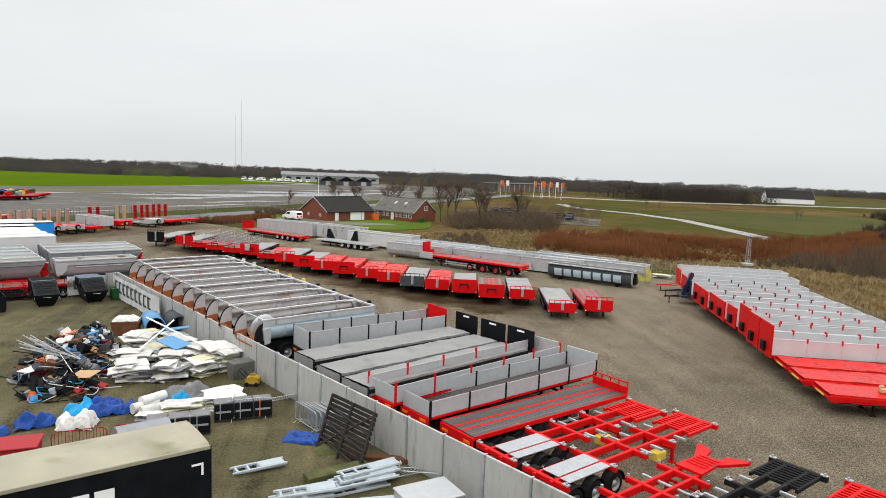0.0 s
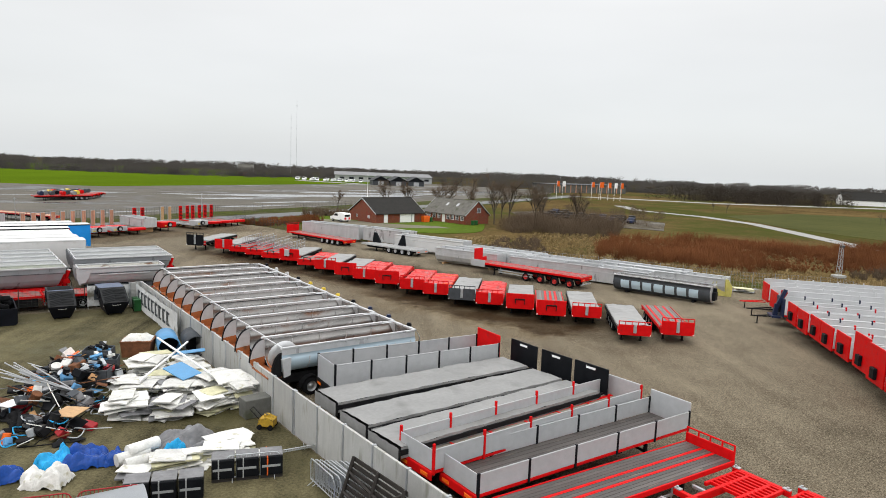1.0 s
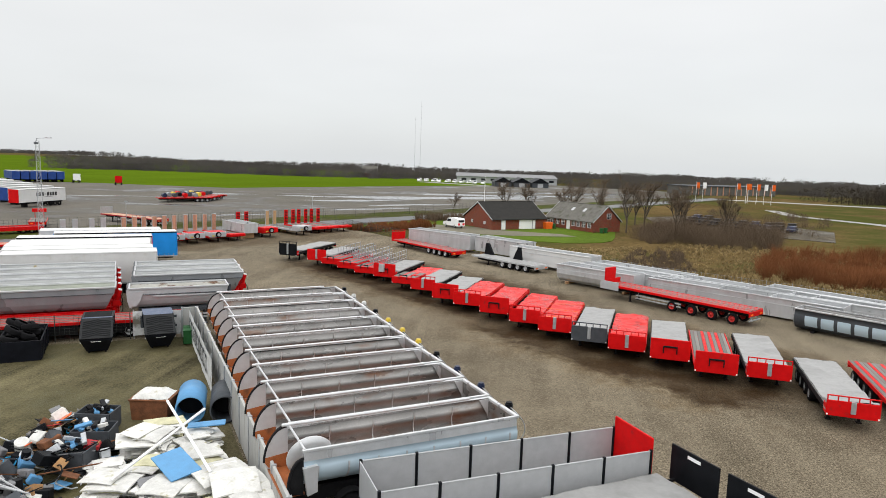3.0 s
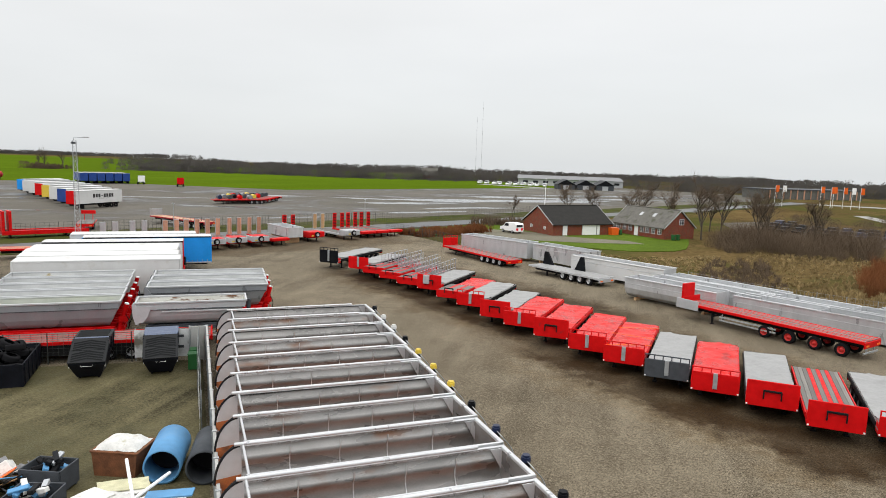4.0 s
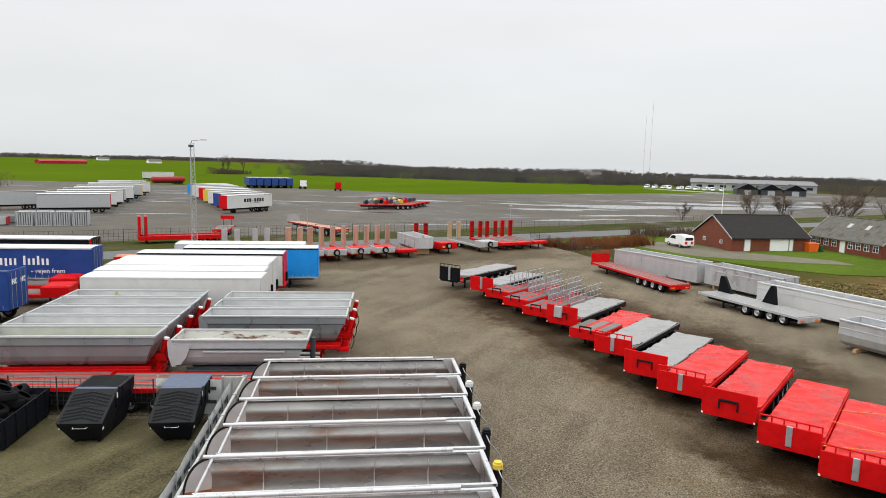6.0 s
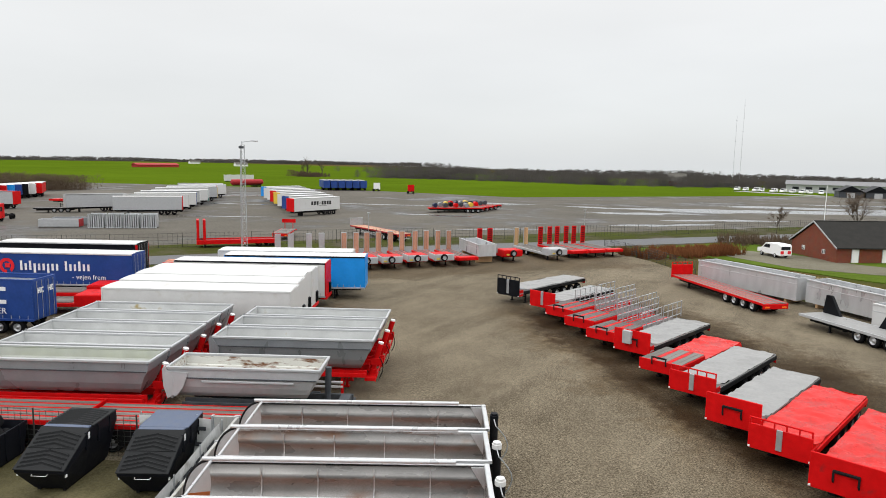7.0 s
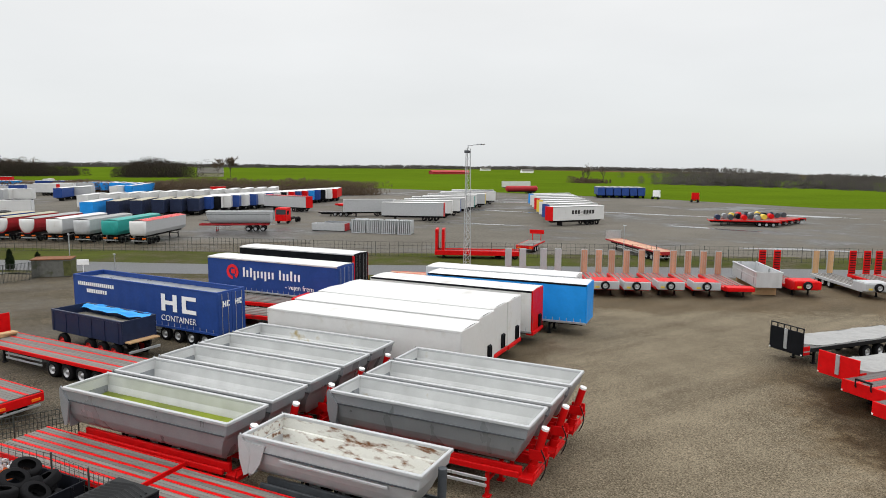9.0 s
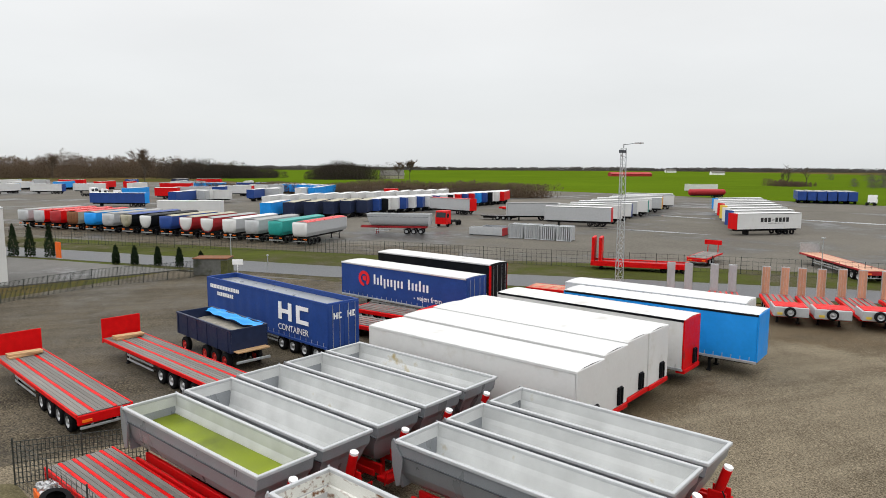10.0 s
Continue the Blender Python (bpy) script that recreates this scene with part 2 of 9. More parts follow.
    def lathe(self, profile, n=20, axis_y=True):
        """profile of (radius, along); turned about the y axis."""
        m = len(profile)
        verts = []
        for k in range(n):
            c, s = math.cos(2 * math.pi * k / n), math.sin(2 * math.pi * k / n)
            verts += [(r * c, h, r * s) for r, h in profile]
        faces = [(k * m + j, k * m + j + 1, (k + 1) % n * m + j + 1, (k + 1) % n * m + j) for k in range(n) for j in range(m - 1)]
        return self.add(verts, faces, True, False)

    def sheet(self, fn, nu, nv, smooth=True):
        verts = [fn(i / nu, j / nv) for i in range(nu + 1) for j in range(nv + 1)]
        faces = [(i * (nv + 1) + j, (i + 1) * (nv + 1) + j, (i + 1) * (nv + 1) + j + 1, i * (nv + 1) + j + 1) for i in range(nu) for j in range(nv)]
        return self.add(verts, faces, smooth, False)

    def mesh(self, name, mat):
        me = bpy.data.meshes.new(name)
        me.from_pydata(self.v, [], self.f)
        me.polygons.foreach_set("use_smooth", self.round)
        if mat:
            me.materials.append(mat)
        return me


def thing(name, m, label, category, group="", kind=""):
    ob = new(name)
    ob.empty_display_size = 0.3
    ob.matrix_basis = m
    return tagged(ob, label, category, group, kind)


def part(name, geo, mat, parent, label="", m=None):
    """One mesh object under a thing or under a part."""
    me = geo if isinstance(geo, bpy.types.Mesh) else geo.mesh(name, M[mat] if isinstance(mat, str) else mat)
    ob = new(name, me)
    ob.parent = parent
    if m is not None:
        ob.matrix_basis = m
    return tagged(ob, label)


def solid(name, geo, mat, label, category, group="", kind="", m=None):
    """A thing of one mesh."""
    ob = new(name, geo if isinstance(geo, bpy.types.Mesh) else geo.mesh(name, M[mat] if isinstance(mat, str) else mat))
    if m is not None:
        ob.matrix_basis = m
    return tagged(ob, label, category, group, kind)


SHARED = {}


def shared(key, build):
    if key not in SHARED:
        SHARED[key] = build()
    return SHARED[key]


def tyre_mesh(r=0.5, w=0.36):
    g = Geo()
    g.lathe([(r * 0.58, -w / 2), (r * 0.86, -w / 2), (r * 0.97, -w * 0.40), (r, -w * 0.25), (r, w * 0.25), (r * 0.97, w * 0.40), (r * 0.86, w / 2), (r * 0.58, w / 2)], 20)
    return g.mesh("tyre", M["rubber"])


def rim_mesh(r=0.5, w=0.36, mat="rim"):
    g = Geo()
    g.lathe([(r * 0.60, -w * 0.46), (r * 0.55, -w * 0.46), (r * 0.50, -w * 0.15), (r * 0.26, -w * 0.12), (r * 0.24, -w * 0.42), (0.0, -w * 0.44)], 16)
    g.lathe([(r * 0.60, w * 0.46), (r * 0.55, w * 0.46), (r * 0.50, w * 0.15), (r * 0.26, w * 0.12), (r * 0.24, w * 0.42), (0.0, w * 0.44)], 16)
    return g.mesh("rim", M[mat])


def wheel(parent, x, y, r=0.5, rim="rim", simple=False):
    w = part("wheel", shared(("tyre", r), lambda: tyre_mesh(r)), None, parent, m=pose(x, y, r))
    if not simple:
        part("rim", shared(("rim", r, rim), lambda: rim_mesh(r, 0.36, rim)), None, w)
    return w


def axles(parent, xs, half=1.05, r=0.5, rim="rim", simple=False):
    for x in xs:
        for s in (-1, 1):
            wheel(parent, x, s * half, r, rim, simple)


def chassis(parent, x0, x1, z=1.0, mat="chassis", depth=0.34, half=0.5):
    """Two long beams with cross members."""
    for s in (-1, 1):
        part("chassis_beam", Geo().box(x0, x1, s * half - 0.07, s * half + 0.07, z - depth, z, 0.015), mat, parent)


def landing_legs(parent, x, z=1.0, mat="chassis"):
    g = Geo().box(x - 0.05, x + 0.05, -0.7, 0.7, z * 0.6, z * 0.6 + 0.1, 0.01)
    for s in (-1, 1):
        g.box(x - 0.07, x + 0.07, s * 0.75 - 0.07, s * 0.75 + 0.07, 0.06, z, 0.01).box(x - 0.15, x + 0.15, s * 0.75 - 0.13, s * 0.75 + 0.13, 0, 0.07, 0.01)
    part("landing_gear", g, mat, parent)


def bars(parent, rows, mat, side_y, right=True, name="lettering", up=0.004):
    """Rows of (x, z, w, h) plain blocks on a side wall at y = side_y."""
    g = Geo()
    s = 1 if side_y > 0 else -1
    for x, z, w, h in rows:
        g.box(x, x + w, min(side_y, side_y + s * 0.012), max(side_y, side_y + s * 0.012), z, z + h)
    return part(name, g, mat, parent)


def word(parent, body, size, m, mat):
    cu = bpy.data.curves.new("lettering", "FONT")
    cu.body, cu.size, cu.extrude = body, size, 0.004
    tmp = bpy.data.objects.new("lettering", cu)
    scene.collection.objects.link(tmp)
    bpy.context.view_layer.update()
    me = bpy.data.meshes.new_from_object(tmp.evaluated_get(bpy.context.evaluated_depsgraph_get()))
    bpy.data.objects.remove(tmp)
    me.materials.clear()
    me.materials.append(M[mat])
    ob = new("lettering", me)
    ob.parent = parent
    ob.matrix_basis = m
    return ob


def at(x, y, heading, z=0.0):
    """The pose of a trailer whose front middle is at x, y and whose rear lies towards heading (degrees from +x)."""
    return pose(x, y, z, 0, 0, heading)


# ---- ground materials ----
def ground_material(name, light, dark, rough=0.9, big=0.06, mid=0.9, fine=14.0, bump=0.6, wet=None, wet_scale=0.05, wet_lo=0.58, wet_hi=0.68, tracks=0.0, spec=0.12, grain=0.44, wet_shade=()):
    m = bpy.data.materials.new(name)
    m.use_nodes = True
    n, l = m.node_tree.nodes, m.node_tree.links
    b = n["Principled BSDF"]
    geo = n.new("ShaderNodeNewGeometry")

    def tex(sc, detail=5, stretch=None, roughness=0.6):
        t = n.new("ShaderNodeTexNoise")
        t.inputs["Scale"].default_value, t.inputs["Detail"].default_value, t.inputs["Roughness"].default_value = sc, detail, roughness
        if stretch:
            mp = n.new("ShaderNodeMapping")
            mp.inputs["Rotation"].default_value = (0, 0, stretch[0])
            mp.inputs["Scale"].default_value = stretch[1]
            l.new(geo.outputs["Position"], mp.inputs["Vector"])
            l.new(mp.outputs["Vector"], t.inputs["Vector"])
        else:
            l.new(geo.outputs["Position"], t.inputs["Vector"])
        return t.outputs["Fac"]

    def rng(src, lo, hi, a, z):
        r = n.new("ShaderNodeMapRange")
        r.inputs["From Min"].default_value, r.inputs["From Max"].default_value = a, z
        r.inputs["To Min"].default_value, r.inputs["To Max"].default_value = lo, hi
        l.new(src, r.inputs["Value"])
        return r.outputs["Result"]

    def math_node(op, a, c):
        x = n.new("ShaderNodeMath")
        x.operation = op
        for k, s in ((0, a), (1, c)):
            if isinstance(s, (int, float)):
                x.inputs[k].default_value = s
            else:
                l.new(s, x.inputs[k])
        return x.outputs[0]

    t_big, t_mid, t_fine = tex(big), tex(mid), tex(fine, 5, None, 0.75)
    fac = math_node("ADD", math_node("MULTIPLY", rng(t_big, 0, 1, 0.3, 0.7), 0.40 * (1.1 - grain) / 0.6), math_node("MULTIPLY", rng(t_mid, 0, 1, 0.3, 0.7), 0.3 if grain < 0.6 else 0.2))
    fac = math_node("ADD", math_node("SUBTRACT", fac, 0.12 + 0.25 * (grain - 0.44)), math_node("MULTIPLY", rng(t_fine, 0, 1, 0.36, 0.64), grain))
    if grain > 0.6:
        vor = n.new("ShaderNodeTexVoronoi")
        vor.inputs["Scale"].default_value = fine * 1.35
        l.new(geo.outputs["Position"], vor.inputs["Vector"])
        sep = n.new("ShaderNodeSeparateColor")
        l.new(vor.outputs["Color"], sep.inputs["Color"])
        fac = math_node("ADD", fac, rng(sep.outputs[0], -0.24, 0.24, 0, 1))
        fac = math_node("ADD", fac, rng(sep.outputs[1], 0.0, 0.55, 0.965, 0.975))
    if tracks:
        tr = tex(0.5, 3, (radians(-58), (1.0, 0.06, 1.0)))
        fac = math_node("ADD", fac, math_node("MULTIPLY", rng(tr, -1, 1, 0.3, 0.7), tracks))
    mix = n.new("ShaderNodeMix")
    mix.data_type = "RGBA"
    mix.inputs["A"].default_value, mix.inputs["B"].default_value = (*dark, 1), (*light, 1)
    l.new(fac, mix.inputs["Factor"])
    col, ro = mix.outputs["Result"], None
    if wet:
        w = rng(tex(wet_scale, 6, None, 0.7), 0, 1, wet_lo, wet_hi)
        mw = n.new("ShaderNodeMix")
        mw.data_type = "RGBA"
        mw.inputs["B"].default_value = (*wet, 1)
        l.new(w, mw.inputs["Factor"]), l.new(col, mw.inputs["A"])
        col = mw.outputs["Result"]
        l.new(rng(w, rough, 0.35, 0, 1), b.inputs["Roughness"])
    else:
        b.inputs["Roughness"].default_value = rough
    # strips of wet gravel with painted shade along a parking line: a point on it, its outward normal, how far it
    # reaches, its ends
    for (px, py), (nx, ny), reach, (e0, e1), tone in wet_shade:
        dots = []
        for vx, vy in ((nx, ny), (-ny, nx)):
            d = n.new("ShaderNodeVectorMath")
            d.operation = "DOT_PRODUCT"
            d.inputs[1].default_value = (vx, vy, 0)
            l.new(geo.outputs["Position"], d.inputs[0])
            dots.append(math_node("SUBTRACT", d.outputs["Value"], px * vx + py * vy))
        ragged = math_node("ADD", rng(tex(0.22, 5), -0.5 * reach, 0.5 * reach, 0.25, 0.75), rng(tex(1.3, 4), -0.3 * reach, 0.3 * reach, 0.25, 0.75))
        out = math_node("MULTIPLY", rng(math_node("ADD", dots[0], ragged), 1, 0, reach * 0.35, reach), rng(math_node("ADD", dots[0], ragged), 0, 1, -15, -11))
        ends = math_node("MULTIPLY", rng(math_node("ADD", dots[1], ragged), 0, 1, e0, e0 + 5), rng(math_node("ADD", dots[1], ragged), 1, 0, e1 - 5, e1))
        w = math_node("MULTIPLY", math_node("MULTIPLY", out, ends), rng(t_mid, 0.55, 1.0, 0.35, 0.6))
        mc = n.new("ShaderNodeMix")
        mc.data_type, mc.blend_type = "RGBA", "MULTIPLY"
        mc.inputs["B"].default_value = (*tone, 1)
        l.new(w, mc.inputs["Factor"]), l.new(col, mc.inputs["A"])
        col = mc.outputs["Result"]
    b.inputs["Specular IOR Level"].default_value = spec
    l.new(col, b.inputs["Base Color"])
    bp = n.new("ShaderNodeBump")
    bp.inputs["Strength"].default_value, bp.inputs["Distance"].default_value = bump, 0.04
    l.new(t_fine, bp.inputs["Height"])
    l.new(bp.outputs["Normal"], b.inputs["Normal"])
    return m


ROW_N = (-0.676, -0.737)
# strips: wet gravel plus contact shade under and before parked rows, in the colour
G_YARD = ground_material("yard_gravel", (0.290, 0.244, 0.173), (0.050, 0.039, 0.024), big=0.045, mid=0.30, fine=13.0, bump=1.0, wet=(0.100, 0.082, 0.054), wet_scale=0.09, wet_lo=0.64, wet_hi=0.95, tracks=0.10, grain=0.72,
                         wet_shade=(((-23.25, 98.65), ROW_N, 5.5, (-6, 33), (0.62, 0.54, 0.43)), ((-23.6, 98.3), ROW_N, 2.4, (-6, 33), (0.26, 0.20, 0.13)), ((-1.4, 74.9), (-0.662, -0.749), 6.0, (-3, 25), (0.78, 0.70, 0.58)), ((-2.0, 74.2), (-0.662, -0.749), 2.6, (-3, 27), (0.24, 0.18, 0.11)), ((-37, 118), (0.81, -0.59), 4.0, (-28, 22), (0.55, 0.49, 0.42)), ((-36.4, 84.6), (0.85, 0.525), 2.2, (-8, 12), (0.6, 0.55, 0.47))))
G_SCRAP = ground_material("muddy_scrapyard", (0.175, 0.152, 0.082), (0.022, 0.019, 0.008), big=0.12, mid=0.7, fine=8.0, bump=1.0, wet=(0.062, 0.056, 0.020), wet_scale=0.14, wet_lo=0.46, wet_hi=0.70, tracks=0.3, grain=0.5)
G_LOT = ground_material("grey_gravel_lot", (0.165, 0.150, 0.127), (0.066, 0.060, 0.048), big=0.02, mid=0.12, fine=2.0, bump=0.4, wet=(0.055, 0.054, 0.052), wet_scale=0.035, wet_lo=0.5, wet_hi=0.62)
G_ROAD = ground_material("wet_asphalt", (0.068, 0.070, 0.076), (0.040, 0.042, 0.046), rough=0.45, big=0.05, mid=0.5, fine=12, bump=0.2, spec=0.4)
G_PAVE = ground_material("concrete_apron", (0.150, 0.146, 0.136), (0.090, 0.086, 0.080), rough=0.7, big=0.08, mid=0.5, fine=10, bump=0.2, wet=(0.094, 0.094, 0.094), wet_scale=0.09)
G_DRIVE = ground_material("pale_gravel_drive", (0.21, 0.195, 0.15), (0.10, 0.092, 0.06), rough=0.8, big=0.1, mid=0.6, fine=8, bump=0.4)
G_GRASS = ground_material("winter_lawn", (0.105, 0.158, 0.018), (0.050, 0.078, 0.010), big=0.1, mid=0.8, fine=9, bump=0.8, spec=0.02)
G_FIELD = ground_material("young_crop_field", (0.094, 0.148, 0.009), (0.052, 0.086, 0.006), big=0.006, mid=0.03, fine=0.6, bump=0.2, spec=0.0)
G_HEATH = ground_material("dry_rough_grass", (0.185, 0.128, 0.055), (0.028, 0.020, 0.009), big=0.022, mid=0.10, fine=1.2, bump=1.0, wet=(0.058, 0.062, 0.018), wet_scale=0.014, wet_lo=0.46, wet_hi=0.58, spec=0.0)
G_VERGE = ground_material("rough_verge_grass", (0.078, 0.096, 0.016), (0.030, 0.030, 0.012), big=0.08, mid=0.5, fine=5, bump=0.8, spec=0.02, wet=(0.055, 0.042, 0.024), wet_scale=0.05, wet_lo=0.46, wet_hi=0.62)
G_MEADOW = ground_material("dull_olive_meadow", (0.085, 0.086, 0.026), (0.042, 0.046, 0.014), big=0.03, mid=0.2, fine=2.0, bump=0.6, spec=0.02)
G_TAN = ground_material("tan_reed_grass", (0.19, 0.135, 0.065), (0.060, 0.042, 0.018), big=0.03, mid=0.3, fine=3, bump=1.0, spec=0.0)
G_PATH = ground_material("pale_gravel_track", (0.374, 0.367, 0.353), (0.245, 0.238, 0.223), big=0.05, mid=0.5, fine=6, bump=0.3)
WATER = material("standing_water", (0.10, 0.105, 0.11), 0.16, vary=0.1, bump=0.0, fine=0.6, spec=0.6)


def field(name, pts, z, mat, label, kind="structure", category="ground"):
    me = bpy.data.meshes.new(name)
    n = len(pts)
    low = z - 0.4
    me.from_pydata([(x, y, z) for x, y in pts] + [(x, y, low) for x, y in pts], [], [list(range(n))] + [(k, (k + 1) % n, n + (k + 1) % n, n + k) for k in range(n)])
    me.materials.append(mat)
    return tagged(new(name, me), label, category, kind=kind)


def strip(line, half):
    """The outline of a band along a line of points."""
    left, right = [], []
    for k, (x, y) in enumerate(line):
        a, c = line[max(k - 1, 0)], line[min(k + 1, len(line) - 1)]
        dx, dy = c[0] - a[0], c[1] - a[1]
        d = math.hypot(dx, dy)
        left.append((x - dy / d * half, y + dx / d * half))
        right.append((x + dy / d * half, y - dx / d * half))
    return left + right[::-1]


# ---- ground ----
LAND = [(-3000, -1600), (1800, -1600), (1500, 200)]
for k in range(36):
    a_ = radians(20 + 190 * k / 35)
    r_ = 720 + 780 * min(1.0, max(0.0, (math.degrees(a_) - 108) / 24)) if a_ > radians(60) else 720 + 780 * (60 - math.degrees(a_)) / 40
    LAND.append((r_ * math.cos(a_), 60 + r_ * math.sin(a_)))
field("ground", LAND, -0.10, G_HEATH, "rough dry grassland reaching to the horizon")
LOT = [(-175, 5), (-127, 40), (-100, 84), (-85, 101.5), (-71, 122.2), (-52, 147), (-36, 168), (0, 222), (60, 300), (95, 400), (20, 445), (-48, 358), (-110, 266),
       (-165, 262), (-250, 235), (-372, 172), (-460, 84), (-520, -60), (-330, -160)]
field("lot", LOT, -0.02, G_LOT, "wide grey gravel lot with shallow standing water")
field("crop_field", [(-1350, -200), (-460, 84), (-372, 172), (-250, 235), (-165, 262), (-110, 266), (-48, 358), (20, 445), (10, 520), (-135, 600), (-300, 640), (-560, 860), (-1040, 900), (-1360, 400)], -0.05, G_FIELD, "bright green field of young winter crop")
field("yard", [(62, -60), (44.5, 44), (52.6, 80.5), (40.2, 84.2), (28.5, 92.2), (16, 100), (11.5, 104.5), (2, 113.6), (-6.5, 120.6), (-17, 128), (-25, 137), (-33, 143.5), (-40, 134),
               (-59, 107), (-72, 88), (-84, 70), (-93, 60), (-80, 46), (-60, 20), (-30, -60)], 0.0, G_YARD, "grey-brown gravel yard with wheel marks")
G_WET = ground_material("wet_brown_gravel", (0.175, 0.145, 0.100), (0.012, 0.009, 0.005), big=0.05, mid=0.3, fine=9.0, bump=1.0, wet=(0.060, 0.052, 0.040), wet_scale=0.08, wet_lo=0.42, wet_hi=0.7, tracks=0.2, grain=0.8)
field("wet_yard", [(-93, 60), (-84, 70), (-72, 88), (-62, 86), (-50, 76), (-41, 63), (-38, 50), (-60, 20), (-80, 46)], 0.006, G_WET, "dark wet gravel beside the entrance")
field("scrapyard", [(-22.1, 65.5), (-4.7, 38.2), (12.9, 11.2), (5, -40), (-60, -30), (-37.5, 57.2)], 0.02, G_SCRAP, "muddy wet ground of the scrap storage yard")
ROAD = [(-260, -150), (-140, 6), (-113, 43), (-86, 78), (-69, 105), (-54, 128), (-39, 149), (-20, 176), (30, 246), (90, 340)]
field("verge", strip([(x - 3.5, y + 2.5) for x, y in ROAD], 10.5), 0.006, G_VERGE, "patchy grass verge along the road")
field("road", strip(ROAD, 3.6), 0.03, G_ROAD, "narrow wet asphalt road")
field("lot_mud", strip([(-176, 8), (-156, 26), (-135, 50), (-112, 73), (-105, 86), (-100, 98)], 5.5), -0.010, G_WET, "dark wet mud along the parked tippers")
field("apron", [(-93, 60), (-84, 70), (-80, 76), (-107, 43), (-125, 18), (-110, -5), (-84, 38)], 0.034, G_PAVE, "pale concrete apron inside the entrance")
field("house_lawn", [(-33, 144.5), (-27, 140.5), (-19.5, 146.4), (-12, 142.4), (-6, 140), (-1.2, 138), (4, 136.6), (8.5, 136), (12, 137.4), (15.5, 139.5), (17.6, 143), (19, 150), (21, 165), (-2, 178), (-22, 166)], 0.015, G_GRASS, "green lawn round the brick houses")
field("house_drive", [(-25, 155), (-17, 148.6), (-8.6, 143), (0, 143.4), (11.5, 146.6), (9, 150), (-2, 152), (-9, 157), (-22, 158.5)], 0.04, G_DRIVE, "pale gravel drive in front of the houses")
field("reed_bank", [(53.5, 82), (46, 44), (66, -40), (110, 20), (90, 70), (72, 98)], -0.03, G_TAN, "tan reed grass outside the wire fence")
field("footpath", strip([(86, 262), (84, 236), (97, 214), (101, 190), (98, 164), (95, 140), (92, 128)], 2.2), -0.04, G_PATH, "pale gravel track through the heath")
field("meadow", [(112, 150), (170, 170), (200, 235), (150, 250), (108, 222), (104, 180)], -0.045, G_MEADOW, "patch of dull olive meadow on the heath")
field("main_road", strip([(-60, 420), (60, 345), (150, 312), (260, 322), (420, 330), (900, 360)], 4.5), -0.035, G_PATH, "pale main road across the plain")
field("meadow", [(230, 330), (420, 335), (520, 420), (300, 400)], -0.045, G_MEADOW, "dull green field beside the main road")


def puddle(x, y, a, b, turn, seed):
    rnd = random.Random(seed)
    ph = [rnd.uniform(0, 6.28) for _ in range(5)]
    pts = []
    for k in range(48):
        t = 2 * math.pi * k / 48
        r = 1 + 0.28 * math.sin(2 * t + ph[0]) + 0.2 * math.sin(3 * t + ph[1]) + 0.13 * math.sin(5 * t + ph[2]) + 0.08 * math.sin(9 * t + ph[3])
        u, w = a * r * math.cos(t), b * r * math.sin(t)
        c, s = math.cos(radians(turn)), math.sin(radians(turn))
        pts.append((x + u * c - w * s, y + u * s + w * c))
    me = bpy.data.meshes.new("puddle")
    me.from_pydata([(px, py, -0.014 + 0.003 * seed) for px, py in pts], [], [list(range(48))])
    me.materials.append(WATER)
    return tagged(new("puddle", me), "shallow rain puddle on the gravel lot", "puddle", "puddles on the lot", "structure")


for k, (x, y, a, b, turn) in enumerate([(-45, 245, 22, 6, 20), (-20, 262, 30, 8, 30), (-52, 222, 13, 3.4, 30), (-30, 215, 11, 3, 40), (-5, 290, 34, 7, 25), (-70, 235, 9, 2.2, 10), (-100, 228, 16, 2.0, 15),
                                        (-38, 192, 10, 2.4, 50), (-125, 195, 20, 1.6, 25), (-88, 178, 8, 1.2, 20), (-150, 168, 14, 1.4, 30), (-60, 160, 7, 1.2, 50), (-118, 142, 9, 1.0, 40),
                                        (20, 330, 30, 8, 30), (-172, 200, 16, 1.6, 40), (-200, 190, 14, 2, 30), (-145, 100, 8, 1.2, 30), (-160, 75, 9, 1.3, 50)]):
    puddle(x, y, a, b, turn, k)


# ---- boundary wall of the scrapyard ----
def boundary_wall(p0, p1, height, name="wall_north", panel=2.42):
    dx, dy = p1[0] - p0[0], p1[1] - p0[1]
    length = math.hypot(dx, dy)
    w = thing(name, pose(p0[0], p0[1], 0, 0, 0, math.degrees(math.atan2(dy, dx))), "pale concrete panel wall with steel posts, streaked with dirt", "wall", kind="structure")
    n = max(1, round(length / panel))
    step = length / n
    panel_me = Geo().box(0.06, step - 0.06, -0.06, 0.06, 0.0, height, 0.012).mesh("panel", M["concrete"])
    post_me = Geo().box(-0.05, 0.05, -0.10, 0.10, 0.0, height + 0.03, 0.01).mesh("post", M["galv"])
    rnd = random.Random(4)
    for k in range(n):
        part("panel", panel_me, None, w, m=pose(k * step, rnd.uniform(-0.012, 0.012), 0))
    for k in range(n + 1):
        part("post", post_me, None, w, m=pose(k * step, 0, 0))
    return w


